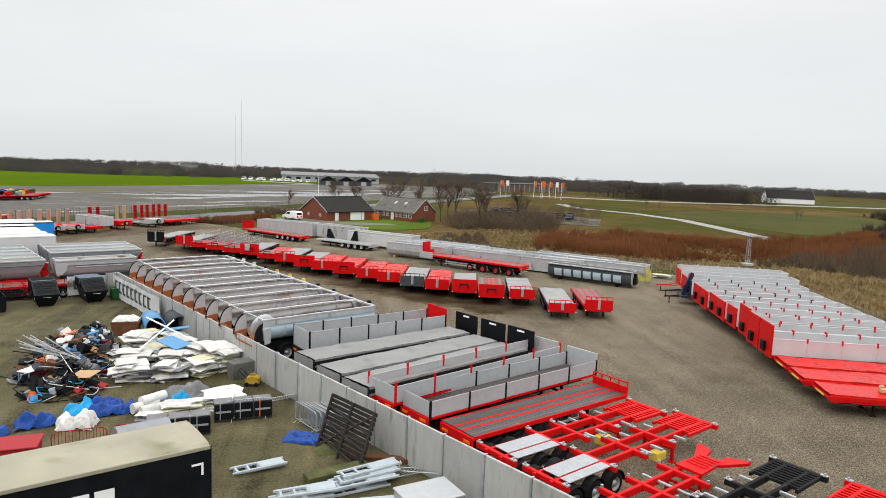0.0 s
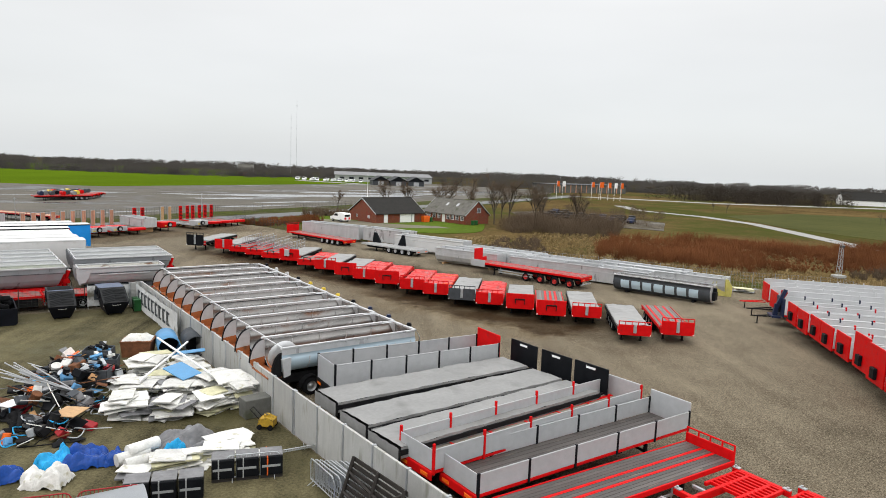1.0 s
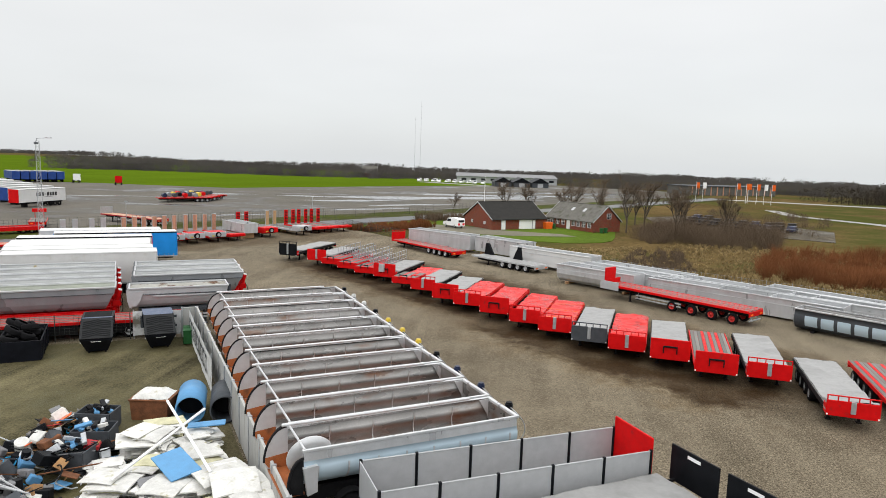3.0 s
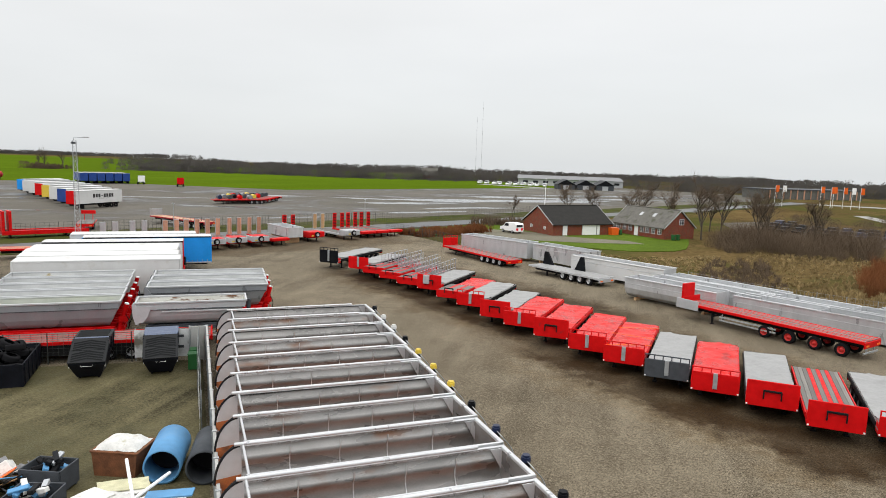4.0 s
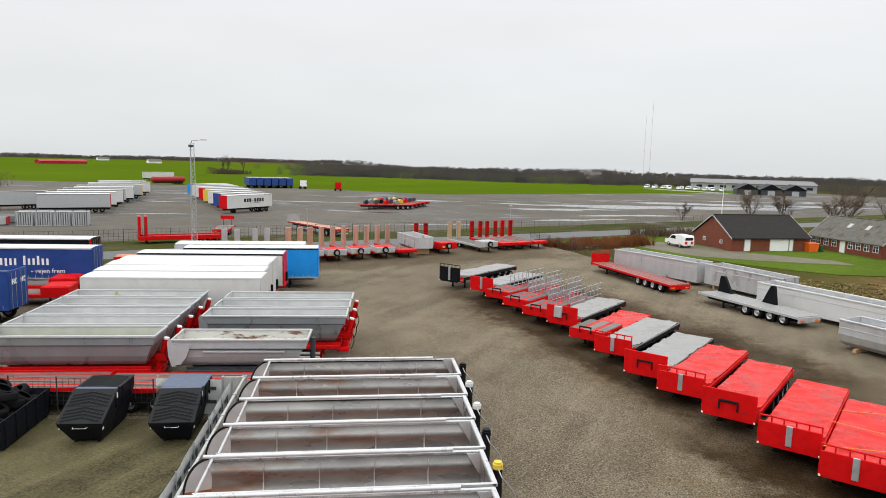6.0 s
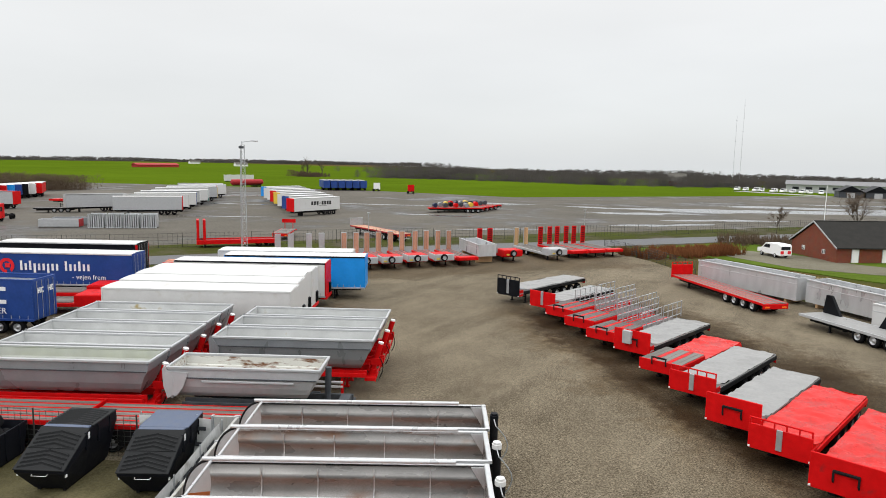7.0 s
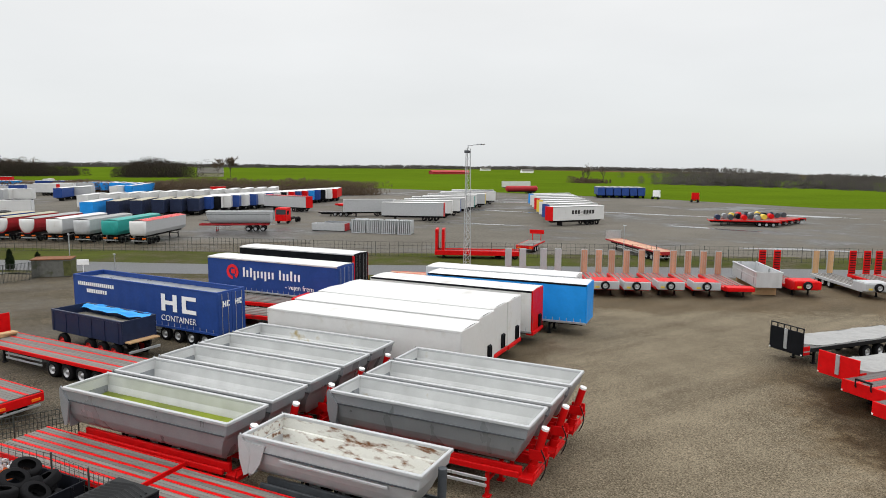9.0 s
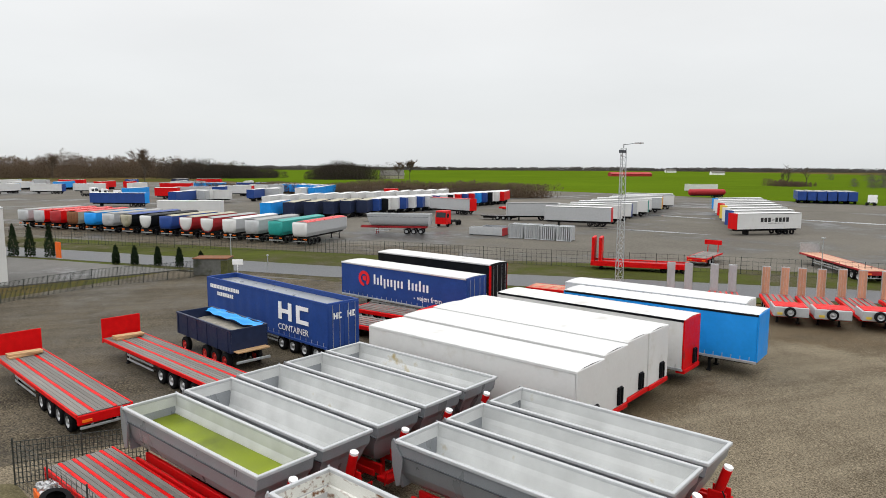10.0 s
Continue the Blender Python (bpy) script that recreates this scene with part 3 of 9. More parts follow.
def wire_fence(points, height=1.9, name="wire_fence", bay=2.5, label="dark green wire mesh fence with thin posts", mat=None, wires=9, stays=7, r=0.006, kind="structure"):
    """Posts, and in each bay a mesh of thin wires."""
    mat = mat or M["fence"]
    f = thing(name, Matrix(), label, "fence", kind=kind)
    post_me = Geo().cyl((0, 0, 0), (0, 0, height + 0.05), 0.035, 6).mesh("post", mat)
    for (x0, y0), (x1, y1) in zip(points, points[1:]):
        d = math.hypot(x1 - x0, y1 - y0)
        n = max(1, round(d / bay))
        step, turn = d / n, math.degrees(math.atan2(y1 - y0, x1 - x0))
        g = Geo()
        for k in range(wires):
            z = 0.08 + (height - 0.1) * k / (wires - 1)
            g.box(0, step, -r, r, z - r, z + r)
        for k in range(1, stays + 1):
            x = step * k / (stays + 1)
            g.box(x - r, x + r, -r, r, 0.05, height)
        me = g.mesh("mesh_panel", mat)
        for k in range(n):
            m = pose(x0 + (x1 - x0) * k / n, y0 + (y1 - y0) * k / n, 0, 0, 0, turn)
            part("mesh_panel", me, None, f, m=m)
            part("post", post_me, None, f, m=m)
    part("post", post_me, None, f, m=pose(points[-1][0], points[-1][1], 0))
    return f


M["fence"] = material("dark_fence_wire", (0.05, 0.055, 0.05), 0.6, 0.3, vary=0.1, bump=0)
M["fence_lt"] = material("grey_fence_wire", (0.30, 0.31, 0.31), 0.55, 0.4, vary=0.1, bump=0)


# ---- half-pipe aluminium tippers beside the wall ----
def trough(width, top, floor, n=12, belly=0.0, deep=None):
    """Half-pipe cross section (y, z) from one rim to the other; the pipe bulges out under a narrower rim."""
    r = width / 2 + belly
    pts = [(-width / 2, top)]
    rz = r if deep is None else deep
    zc = floor + rz
    a0 = math.acos((width / 2) / r) if belly else 0.0
    if belly:
        pts.append((-width / 2, zc + rz * math.sin(a0)))
    for k in range(n + 1):
        a = math.pi - a0 + (math.pi + 2 * a0) * k / n
        pts.append((r * math.cos(a), zc + rz * math.sin(a)))
    if belly:
        pts.append((width / 2, zc + rz * math.sin(a0)))
    return pts + [(width / 2, top)]


def half_pipe_tipper(m, cap, label, nearest=False):
    t = thing("tipper_trailer", m, label, "tipper trailer", "tippers beside the wall")
    L, W, top, floor = 8.75, 2.24, 3.45, 1.85
    out, inn = trough(W, top - 0.04, floor, 14, 0.11, 0.86), trough(W - 0.10, top - 0.04, floor + 0.05, 14, 0.10, 0.82)
    xs = [0.0] + [8.55 * k / 6 for k in range(1, 7)]

    def skin(profile, name, mat, lab, z_to=9.9):
        g = Geo()
        prof = [q for q in profile if q[1] < z_to]
        k = len(prof)
        verts = [(x, y, z) for x in xs for y, z in prof]
        g.add(verts, [(i * k + j, (i + 1) * k + j, (i + 1) * k + j + 1, i * k + j + 1) for i in range(len(xs) - 1) for j in range(k - 1)], True, False)
        return part(name, g, mat, t, lab)

    shell = skin(out, "shell", "alu_shell", "pale half-round outer shell with welded ribs")
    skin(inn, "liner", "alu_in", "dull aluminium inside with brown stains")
    skin([(y * 0.985, z + 0.015) for y, z in inn], "floor_plate", "rusty_floor", "rust-brown worn floor", 2.3)
    for s in (-1, 1):
        part("upper_band", Geo().box(0.0, 8.55, s * W / 2 + (0.0 if s > 0 else -0.02), s * W / 2 + (0.02 if s > 0 else 0.0), top - 0.48, top - 0.1), "alu", shell)

    def band(profile, half, mat, name):
        g = Geo()
        for (y0, z0), (y1, z1) in zip(profile, profile[1:]):
            g.add([(-half, y0, z0), (half, y0, z0), (half, y1, z1), (-half, y1, z1), (-half, y0 * 0.97, z0 + 0.01), (half, y0 * 0.97, z0 + 0.01), (half, y1 * 0.97, z1 + 0.01), (-half, y1 * 0.97, z1 + 0.01)],
                  [(0, 1, 2, 3), (0, 3, 7, 4), (1, 2, 6, 5), (4, 5, 6, 7)], False, False)
        return g.mesh(name, M[mat])

    if nearest:
        rib_me = band([q for q in trough(W + 0.03, top - 0.3, floor - 0.02, 14, 0.11, 0.88) if q[1] < 2.95], 0.03, "alu", "rib")
        for k in range(8):
            part("rib", rib_me, None, shell, m=pose(0.35 + 1.1 * k, 0, 0))
    seam_me = shared("tipper_seam", lambda: band(trough(W - 0.13, top - 0.2, floor + 0.07, 14, 0.095, 0.80), 0.016, "alu_bright", "seam"))
    for k in range(1, 5):
        part("seam", seam_me, None, shell, m=pose(1.74 * k, 0, 0))
    part("top_rail", Geo().box(-0.04, 8.6, W / 2 - 0.05, W / 2 + 0.05, top - 0.12, top, 0.02), "alu", t, "dull aluminium top rail")
    part("top_rail", Geo().box(-0.04, 8.6, -W / 2 - 0.05, -W / 2 + 0.05, top - 0.12, top, 0.02), "alu", t, "dull aluminium top rail")
    part("rolled_cover", Geo().cyl((0.95, -W / 2, top + 0.05), (8.78, -W / 2, top + 0.04), 0.065, 10), "alu", t, "pale rolled cover along the rail")
    part("cross_bar", Geo().cyl((8.5, -W / 2, top - 0.02), (8.5, W / 2, top - 0.02), 0.045, 8), "alu", t)
    bulk = Geo()
    bulk.prism(trough(W - 0.06, top - 0.05, floor + 0.03, 14, 0.09, 0.83), 0, 0.0, 0.06)
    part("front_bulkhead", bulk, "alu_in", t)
    part("front_rail", Geo().box(-0.08, 0.08, -W / 2 - 0.05, W / 2 + 0.05, top - 0.12, top + 0.01, 0.02), "alu", t)
    for s in (-1, 1):
        part("corner_gusset", Geo().prism([(0.06, top - 0.06), (0.5, top - 0.06), (0.06, top - 0.8)], 1, s * (W / 2 - 0.09) - 0.015, s * (W / 2 - 0.09) + 0.015), "alu", t)
    # open rear: quarter-round cheeks, pale inside above a rust-brown board, black outside
    arc_p = [(8.55 + 0.86 * math.sin(radians(a)), 2.12 + 1.28 * math.cos(radians(a))) for a in range(0, 91, 9)]
    for s in (-1, 1):
        y = s * (W / 2 + 0.03)
        arc_p = [(8.55 + 0.86 * math.sin(radians(a)), 2.12 + 1.28 * math.cos(radians(a))) for a in range(0, 91, 9)]
        if nearest and s > 0:
            arc_p = [(8.55 + (x - 8.55) * 0.62, 2.12 + (z - 2.12) * 0.8) for x, z in arc_p]
        ck = part("rear_cheek", Geo().prism(arc_p + [(arc_p[-1][0] - 0.07, 1.9), (8.55, 1.85)], 1, y - 0.012, y + 0.012), "alu_bright", t, "pale quarter-round rear cheek")
        part("cheek_cover", Geo().prism(arc_p + [(arc_p[-1][0] - 0.07, 1.9), (8.55, 1.85)], 1, y + s * 0.014 - 0.006 * (s < 0), y + s * 0.014 + 0.006 * (s > 0)), "chassis", ck, "black outer cover")
        part("lining_board", Geo().prism([(8.56, 2.42)] + [(8.55 + (x - 8.55) * 0.97, z) for x, z in arc_p if z < 2.42] + [(arc_p[-1][0] - 0.15, 1.93), (8.56, 1.88)], 1, min(y - s * 0.014, y - s * 0.03), max(y - s * 0.014, y - s * 0.03)), "rusty_floor", ck, "rust-brown lining board")
        part("seal", Geo().path([(x, y + s * 0.02, z + 0.01) for x, z in arc_p], 0.05, 6), "chassis", ck, "black rubber seal")
    part("rear_floor", Geo().box(8.5, 9.3, -W / 2, W / 2, 1.82, 1.9, 0.01), "rusty_floor", t)
    if nearest:
        dome = Geo()
        dome.lathe([(0.0, 0.2), (0.3, 0.18), (0.6, 0.11), (0.84, 0.0), (0.84, -0.05), (0.0, -0.05)], 28)
        part("domed_end", dome, "alu_bright", t, "pale domed end disc", m=pose(8.1, 0.3, 2.78, -14, 0, 0))
        part("corner_box", Geo().prism([(8.1, 1.95), (8.45, 1.85), (8.6, 2.85), (8.1, 2.9)], 1, W / 2 + 0.05, W / 2 + 0.22), "alu_bright", t, "bright tapered corner box")
    chassis(t, 0.2, 9.0, 1.75, "chassis", 0.5)
    before = set(t.children)
    axles(t, (4.2, 5.5, 6.8), 1.03, 0.5)
    for c in set(t.children) - before:
        c.location.z += 0.58
    if nearest:
        for s in (-1, 1):
            for x in (4.2, 5.5, 6.8):
                part("mudguard", shared("mudguard", lambda: mudguard_mesh()), None, t, m=pose(x, s * 1.03, 1.08))
    landing_legs(t, 2.2, 1.6)
    cyl = part("lift_cylinder", Geo().cyl((-0.32, 0, 0.75), (-0.32, 0, 3.35), 0.15, 14).box(-0.45, -0.05, -0.3, 0.3, 0.7, 0.95, 0.02), "chassis", t)
    part("cylinder_cap", Geo().cyl((-0.32, 0, 3.35), (-0.32, 0, 3.50), 0.165, 14).cyl((-0.32, 0, 3.50), (-0.32, 0, 3.57), 0.13, 14), cap, cyl)
    hose = [(-0.34 - 0.45 * math.sin(math.pi * k / 8), 0.55, 3.3 - 1.5 * k / 8) for k in range(9)]
    part("hose", Geo().path([(-0.3, 0.1, 3.4)] + hose, 0.022, 5), "galv", t)
    return t


def mudguard_mesh():
    g = Geo()
    n = 8
    verts = []
    for k in range(n + 1):
        a = math.pi * k / n
        verts += [(0.62 * math.cos(a), -0.2, 0.62 * math.sin(a)), (0.62 * math.cos(a), 0.2, 0.62 * math.sin(a)), (0.59 * math.cos(a), -0.2, 0.59 * math.sin(a)), (0.59 * math.cos(a), 0.2, 0.59 * math.sin(a))]
    faces = []
    for k in range(n):
        a, b = 4 * k, 4 * k + 4
        faces += [(a, a + 1, b + 1, b), (a + 2, b + 2, b + 3, a + 3), (a, b, b + 2, a + 2), (a + 1, a + 3, b + 3, b + 1)]
    g.add(verts, faces, False, False)
    return g.mesh("mudguard", M["chassis"])


def uv(deg):
    return math.cos(radians(deg)), math.sin(radians(deg))


boundary_wall((-21.9, 65.7), (-4.6, 38.3), 2.2)
boundary_wall((-4.5, 38.15), (12.9, 11.4), 2.2, "wall_east")
boundary_wall((-22.75, 65.12), (-21.95, 65.6), 2.2, "wall_west", 1.7)

wall_n = bpy.data.objects["wall_north"]
for start, count in ((1.5, 8), (11.0, 8)):
    for k in range(count):
        part("sign_letter", shared(("sign", k == 3), lambda: Geo().box(0, 0.5, 0.066, 0.078, 0.95, 1.85).mesh("sign_letter", M["orange"] if k == 3 else M["text_black"])), None, wall_n, m=pose(start + 0.68 * k, 0, 0))

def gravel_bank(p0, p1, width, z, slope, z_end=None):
    """Strip of gravel added along the wall to make up for the camera fit, with sloping edges."""
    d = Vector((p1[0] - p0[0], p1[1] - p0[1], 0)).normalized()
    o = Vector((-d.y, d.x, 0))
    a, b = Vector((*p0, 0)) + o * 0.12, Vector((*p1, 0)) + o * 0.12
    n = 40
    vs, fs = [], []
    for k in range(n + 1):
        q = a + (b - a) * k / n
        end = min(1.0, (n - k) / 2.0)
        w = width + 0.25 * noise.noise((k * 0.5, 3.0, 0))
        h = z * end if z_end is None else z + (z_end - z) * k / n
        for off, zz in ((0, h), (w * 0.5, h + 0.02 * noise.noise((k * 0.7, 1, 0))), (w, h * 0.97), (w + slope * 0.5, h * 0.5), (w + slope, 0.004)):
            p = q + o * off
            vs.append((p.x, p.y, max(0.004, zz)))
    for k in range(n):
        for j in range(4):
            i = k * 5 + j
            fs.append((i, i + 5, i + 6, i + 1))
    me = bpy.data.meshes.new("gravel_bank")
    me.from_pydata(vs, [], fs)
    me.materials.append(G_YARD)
    return tagged(new("gravel_bank", me), "low gravel bank added along the wall to fit the camera", "ground", kind="structure")


# the yard is flat; these banks are added to suit the camera fit
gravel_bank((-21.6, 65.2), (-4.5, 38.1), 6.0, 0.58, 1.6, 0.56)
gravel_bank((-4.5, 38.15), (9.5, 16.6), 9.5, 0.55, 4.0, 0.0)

caps = ["black", "white", "white", "black", "yellow", "yellow", "yellow", "black", "navy", "navy", "black"]
tip_base = {}
for k in range(11):
    fx, fy = -12.7 + 12.9 * k / 10, 69.8 - 21.9 * k / 10
    u = uv(-58.5)
    pos = at(fx + 1.18 * u[0], fy + 1.18 * u[1], 213)
    c = caps[k]
    name = {"black": "black", "white": "white", "yellow": "yellow", "navy": "dark blue"}[c]
    if k == 10:
        half_pipe_tipper(pos, c, "open half-pipe tipper with a pale blue shell", True)
    elif c not in tip_base:
        tip_base[c] = half_pipe_tipper(pos, c, "open aluminium half-pipe tipper with a %s cap" % name)
    else:
        copy_thing(tip_base[c], pos)


# ---- flat, dropside and skeletal trailers beside the wall ----
def planks(parent, x0, x1, half, z, n, mat="plank", reds=(), thick=0.05):
    """Deck boards side by side; those named in reds are red steel strips."""
    w = 2 * half / n
    for k in range(n):
        def board(red=k in reds):
            g = Geo().box(x0, x1, 0.008, w - 0.008, -thick, 0.0, 0.006)
            if not red:
                return g.mesh("plank", M[mat])
            me = g.box(x0, x1, 0.3 * w, 0.7 * w, -0.02, 0.012).mesh("deck_strip", M[mat])
            me.materials.append(M["red"])
            for q in me.polygons:
                if abs(q.center.y - 0.5 * w) < 0.25 * w and q.center.z > -0.015:
                    q.material_index = 1
            return me
        me = shared(("plank", x0, x1, half, n, k in reds, mat), board)
        part("deck_strip" if k in reds else "plank", me, None, parent, m=pose(0, -half + k * w, z))


def rear_lights(parent, x, half, z):
    for s in (-1, 1):
        part("rear_marker", Geo().box(x, x + 0.03, s * (half - 0.42) - 0.22, s * (half - 0.42) + 0.22, z, z + 0.14, 0.01), "orange", parent)


def headboard(parent, x, half, z0, z1, mat, rails=True, plate=False):
    hb = part("headboard", Geo().box(x, x + 0.08, -half, half, z0, z1, 0.015), mat, parent)
    if rails:
        g = Geo().box(x, x + 0.06, -half, half, z1 + 0.20, z1 + 0.27, 0.015)
        for k in range(5):
            y = -half + 0.04 + (2 * half - 0.08) * k / 4
            g.box(x, x + 0.06, y - 0.035, y + 0.035, z1, z1 + 0.21, 0.01)
        part("top_rail", g, mat, hb)
    if plate:
        part("front_plate", Geo().box(x - 0.05, x, -0.11, 0.11, z0 + 0.1, z1 + 0.1, 0.012), "galv", hb, "pale metal plate")
    return hb


def dropside(m, L, label, side_mat="steel_lt", post_mat="black", head_mat="red", head_top=3.3, top=2.45, panels=5, frame="red", red_deck=False, full_head=True, group="dropside trailers", half=1.12, deck=1.22, tall_posts=0.0):
    t = thing("dropside_trailer", m, label, "trailer", group)
    part("deck_frame", Geo().box(0, L, -half, half, deck - 0.18, deck - 0.05, 0.02), frame, t)
    planks(t, 0.08, L - 0.05, half - 0.06, deck, 8, "plank_lt" if red_deck else "plank_dk", (1, 4, 6) if red_deck else ())
    for k in range(1, 6) if red_deck else ():
        part("cross_bar", Geo().box(L * k / 6 - 0.05, L * k / 6 + 0.05, -half + 0.07, half - 0.07, deck + 0.004, deck + 0.03, 0.008), "red", t)
    step = L / panels
    pm = shared(("side", step, top, side_mat, deck), lambda: Geo().box(0.05, step - 0.05, -0.02, 0.02, deck - 0.02, top, 0.01).box(0.05, step - 0.05, -0.032, 0.032, top - 0.06, top, 0.01).mesh("side_panel", M[side_mat]))
    po = shared(("sidepost", top, post_mat, deck, tall_posts), lambda: Geo().box(-0.05, 0.05, -0.05, 0.05, deck - 0.2, top + 0.03 + tall_posts, 0.01).mesh("side_post", M[post_mat]))
    for s in (-1, 1):
        for k in range(panels):
            part("side_panel", pm, None, t, m=pose(k * step, s * half, 0))
        for k in range(panels + 1):
            part("side_post", po, None, t, m=pose(min(max(k * step, 0.06), L - 0.06), s * half, 0))
    part("tailboard", Geo().box(L - 0.04, L, -half + 0.06, half - 0.06, deck - 0.02, top, 0.01), side_mat, t)
    part("rear_beam", Geo().box(L - 0.02, L + 0.05, -half, half, deck - 0.42, deck - 0.06, 0.02), frame, t)
    rear_lights(t, L + 0.05, half, deck - 0.32)
    if full_head:
        part("headboard", Geo().box(-0.06, 0.02, -half, half, deck - 0.1, head_top, 0.02).box(-0.1, -0.06, -0.5, -0.42, deck, head_top - 0.1).box(-0.1, -0.06, 0.42, 0.5, deck, head_top - 0.1), head_mat, t)
    chassis(t, 0.6, L - 0.3, deck - 0.2, "chassis", 0.32)
    axles(t, (L - 4.1, L - 2.8, L - 1.5), 1.0)
    landing_legs(t, 2.6, 1.0)
    return t


def flatbed(m, L, label, head=None, cover=None, deck=1.3, reds=(3, 8), frame="red", nplank=12, plank="plank", group="flatbed trailers", guards=True, rims="rim", naxle=3, timber=False, head_rails=True, half=1.25, pitch=1.31):
    t = thing("flatbed_trailer", m, label, "trailer", group)
    part("deck_frame", Geo().box(0, L, -half, half, deck - 0.2, deck - 0.06, 0.02), frame, t)
    for s in (-1, 1):
        part("side_rail", Geo().box(0, L, s * (half - 0.02) - 0.04, s * (half - 0.02) + 0.04, deck - 0.2, deck + 0.015, 0.012), frame, t)
    if cover:
        def top(u, v):
            x, y = 0.1 + (L - 0.15) * u, (half - 0.05) * (2 * v - 1)
            return (x, y, deck + 0.12 + 0.05 * noise.noise((x * 0.9, y * 0.9 + L, 0.3)) + 0.035 * noise.noise((x * 2.5, y * 2.5, 4.0)))
        g = Geo().sheet(top, 40, 8)
        edge = lambda s: (lambda u, v: (0.1 + (L - 0.15) * u, s * (half - 0.05 + 0.03 * v + 0.02 * math.sin(u * 60)), deck + 0.12 - 0.44 * v + 0.05 * noise.noise(((0.1 + (L - 0.15) * u) * 0.9, s * 1.2, 0.3))))
        g.sheet(edge(-1), 40, 2).sheet(edge(1), 40, 2)
        g.sheet(lambda u, v: (L + 0.09 + 0.02 * math.sin(u * 19), (half - 0.03) * (2 * u - 1), deck + 0.12 - 0.62 * v + 0.04 * noise.noise((u * 4, v, L))), 14, 2)
        part("tarpaulin", g, cover, t, "wrinkled sheet lashed over the deck")
    else:
        planks(t, 0.06, L - 0.04, half - 0.07, deck, nplank, plank, reds)
    if head:
        mat, top_z = head
        headboard(t, -0.06, half, deck - 0.3, top_z, mat, head_rails)
    part("rear_beam", Geo().box(L - 0.02, L + 0.06, -half, half, deck - 0.5, deck - 0.06, 0.02), frame, t)
    if not cover:
        rear_lights(t, L + 0.06, half, deck - 0.40)
    part("rear_bumper", Geo().box(L - 0.1, L, -1.1, 1.1, 0.48, 0.6, 0.02).box(L - 0.15, L - 0.05, -0.6, -0.52, 0.5, deck - 0.2).box(L - 0.15, L - 0.05, 0.52, 0.6, 0.5, deck - 0.2), "galv", t)
    chassis(t, 0.5, L - 0.3, deck - 0.2, "chassis", 0.38)
    axles(t, [L - 1.5 - pitch * k for k in range(naxle)], 1.02, 0.5, rims)
    landing_legs(t, 2.7, 1.0)
    if guards:
        for s in (-1, 1):
            part("side_guard", Geo().box(3.6, L - 6.4 if naxle > 3 else L - 5.2, s * 1.16 - 0.015, s * 1.16 + 0.015, 0.5, 0.62, 0.006).box(3.6, L - 6.4 if naxle > 3 else L - 5.2, s * 1.16 - 0.015, s * 1.16 + 0.015, 0.78, 0.9, 0.006).box(3.8, 3.86, s * 1.12 - 0.02, s * 1.12 + 0.02, 0.5, 1.1), "galv", t)
    return t


def skeletal(m, L, label, mat="red", plates=True):
    t = thing("container_chassis", m, label, "trailer", "skeletal container chassis")
    z = 1.25
    for s in (-1, 1):
        part("main_beam", Geo().box(0, L, s * 0.45 - 0.08, s * 0.45 + 0.08, z - 0.32, z, 0.02).box(0.1, 2.4, s * 0.95 - 0.06, s * 0.95 + 0.06, z - 0.16, z, 0.015), mat, t)
    slat = shared(("neck_slat", mat), lambda: Geo().box(-0.05, 0.05, -0.95, 0.95, z - 0.13, z + 0.005, 0.01).mesh("neck_slat", M[mat]))
    for k in range(8):
        part("neck_slat", slat, None, t, m=pose(0.3 + 0.26 * k, 0, 0))
    bol = shared(("bolster", mat), lambda: Geo().box(-0.1, 0.1, -1.22, 1.22, z - 0.22, z + 0.02, 0.02).mesh("bolster", M[mat]))
    for x in (0.15, 3.9, 6.1, L - 3.2, L - 0.2):
        part("bolster", bol, None, t, m=pose(x, 0, 0))
    lock = shared(("twist_lock",), lambda: Geo().box(-0.09, 0.09, -0.3, 0.0, 0, 0.06, 0.01).cyl((0, -0.12, 0.06), (0, -0.12, 0.13), 0.05, 8).mesh("twist_lock", M["galv"]))
    for x in (0.15, 3.9, 6.1, L - 3.2, L - 0.2):
        for s in (-1, 1):
            part("twist_lock", lock, None, t, m=pose(x, s * 1.22, z + 0.02) if s > 0 else pose(x, -1.22, z + 0.02, 0, 0, 180))
    for x in (2.9, 4.8, 5.6):
        for s in (-1, 1):
            part("cross_arm", Geo().box(x - 0.06, x + 0.06, min(s * 0.5, s * 1.15), max(s * 0.5, s * 1.15), z - 0.18, z - 0.06, 0.01), "galv", t)
    if plates:
        part("rear_plate", Geo().box(L - 3.1, L - 0.5, -0.42, 0.42, z + 0.005, z + 0.05, 0.01).box(L - 3.1, L - 0.5, 0.5, 1.0, z - 0.02, z + 0.03, 0.01), "galv", t, "pale galvanised walkway plate")
    axles(t, (L - 3.3, L - 2.0, L - 0.7), 1.0)
    for s in (-1, 1):
        for x in (L - 3.3, L - 2.0, L - 0.7):
            part("mudguard", shared("mudguard", lambda: mudguard_mesh()), None, t, m=pose(x, s * 1.0, 0.5))
    landing_legs(t, 3.3, 1.0, mat)
    part("tool_box", Geo().box(4.3, 5.0, 0.6, 1.05, 0.55, 0.95, 0.03), "yellow", t, "yellow plastic tool box")
    rear_lights(t, L + 0.01, 1.2, 0.85)
    return t


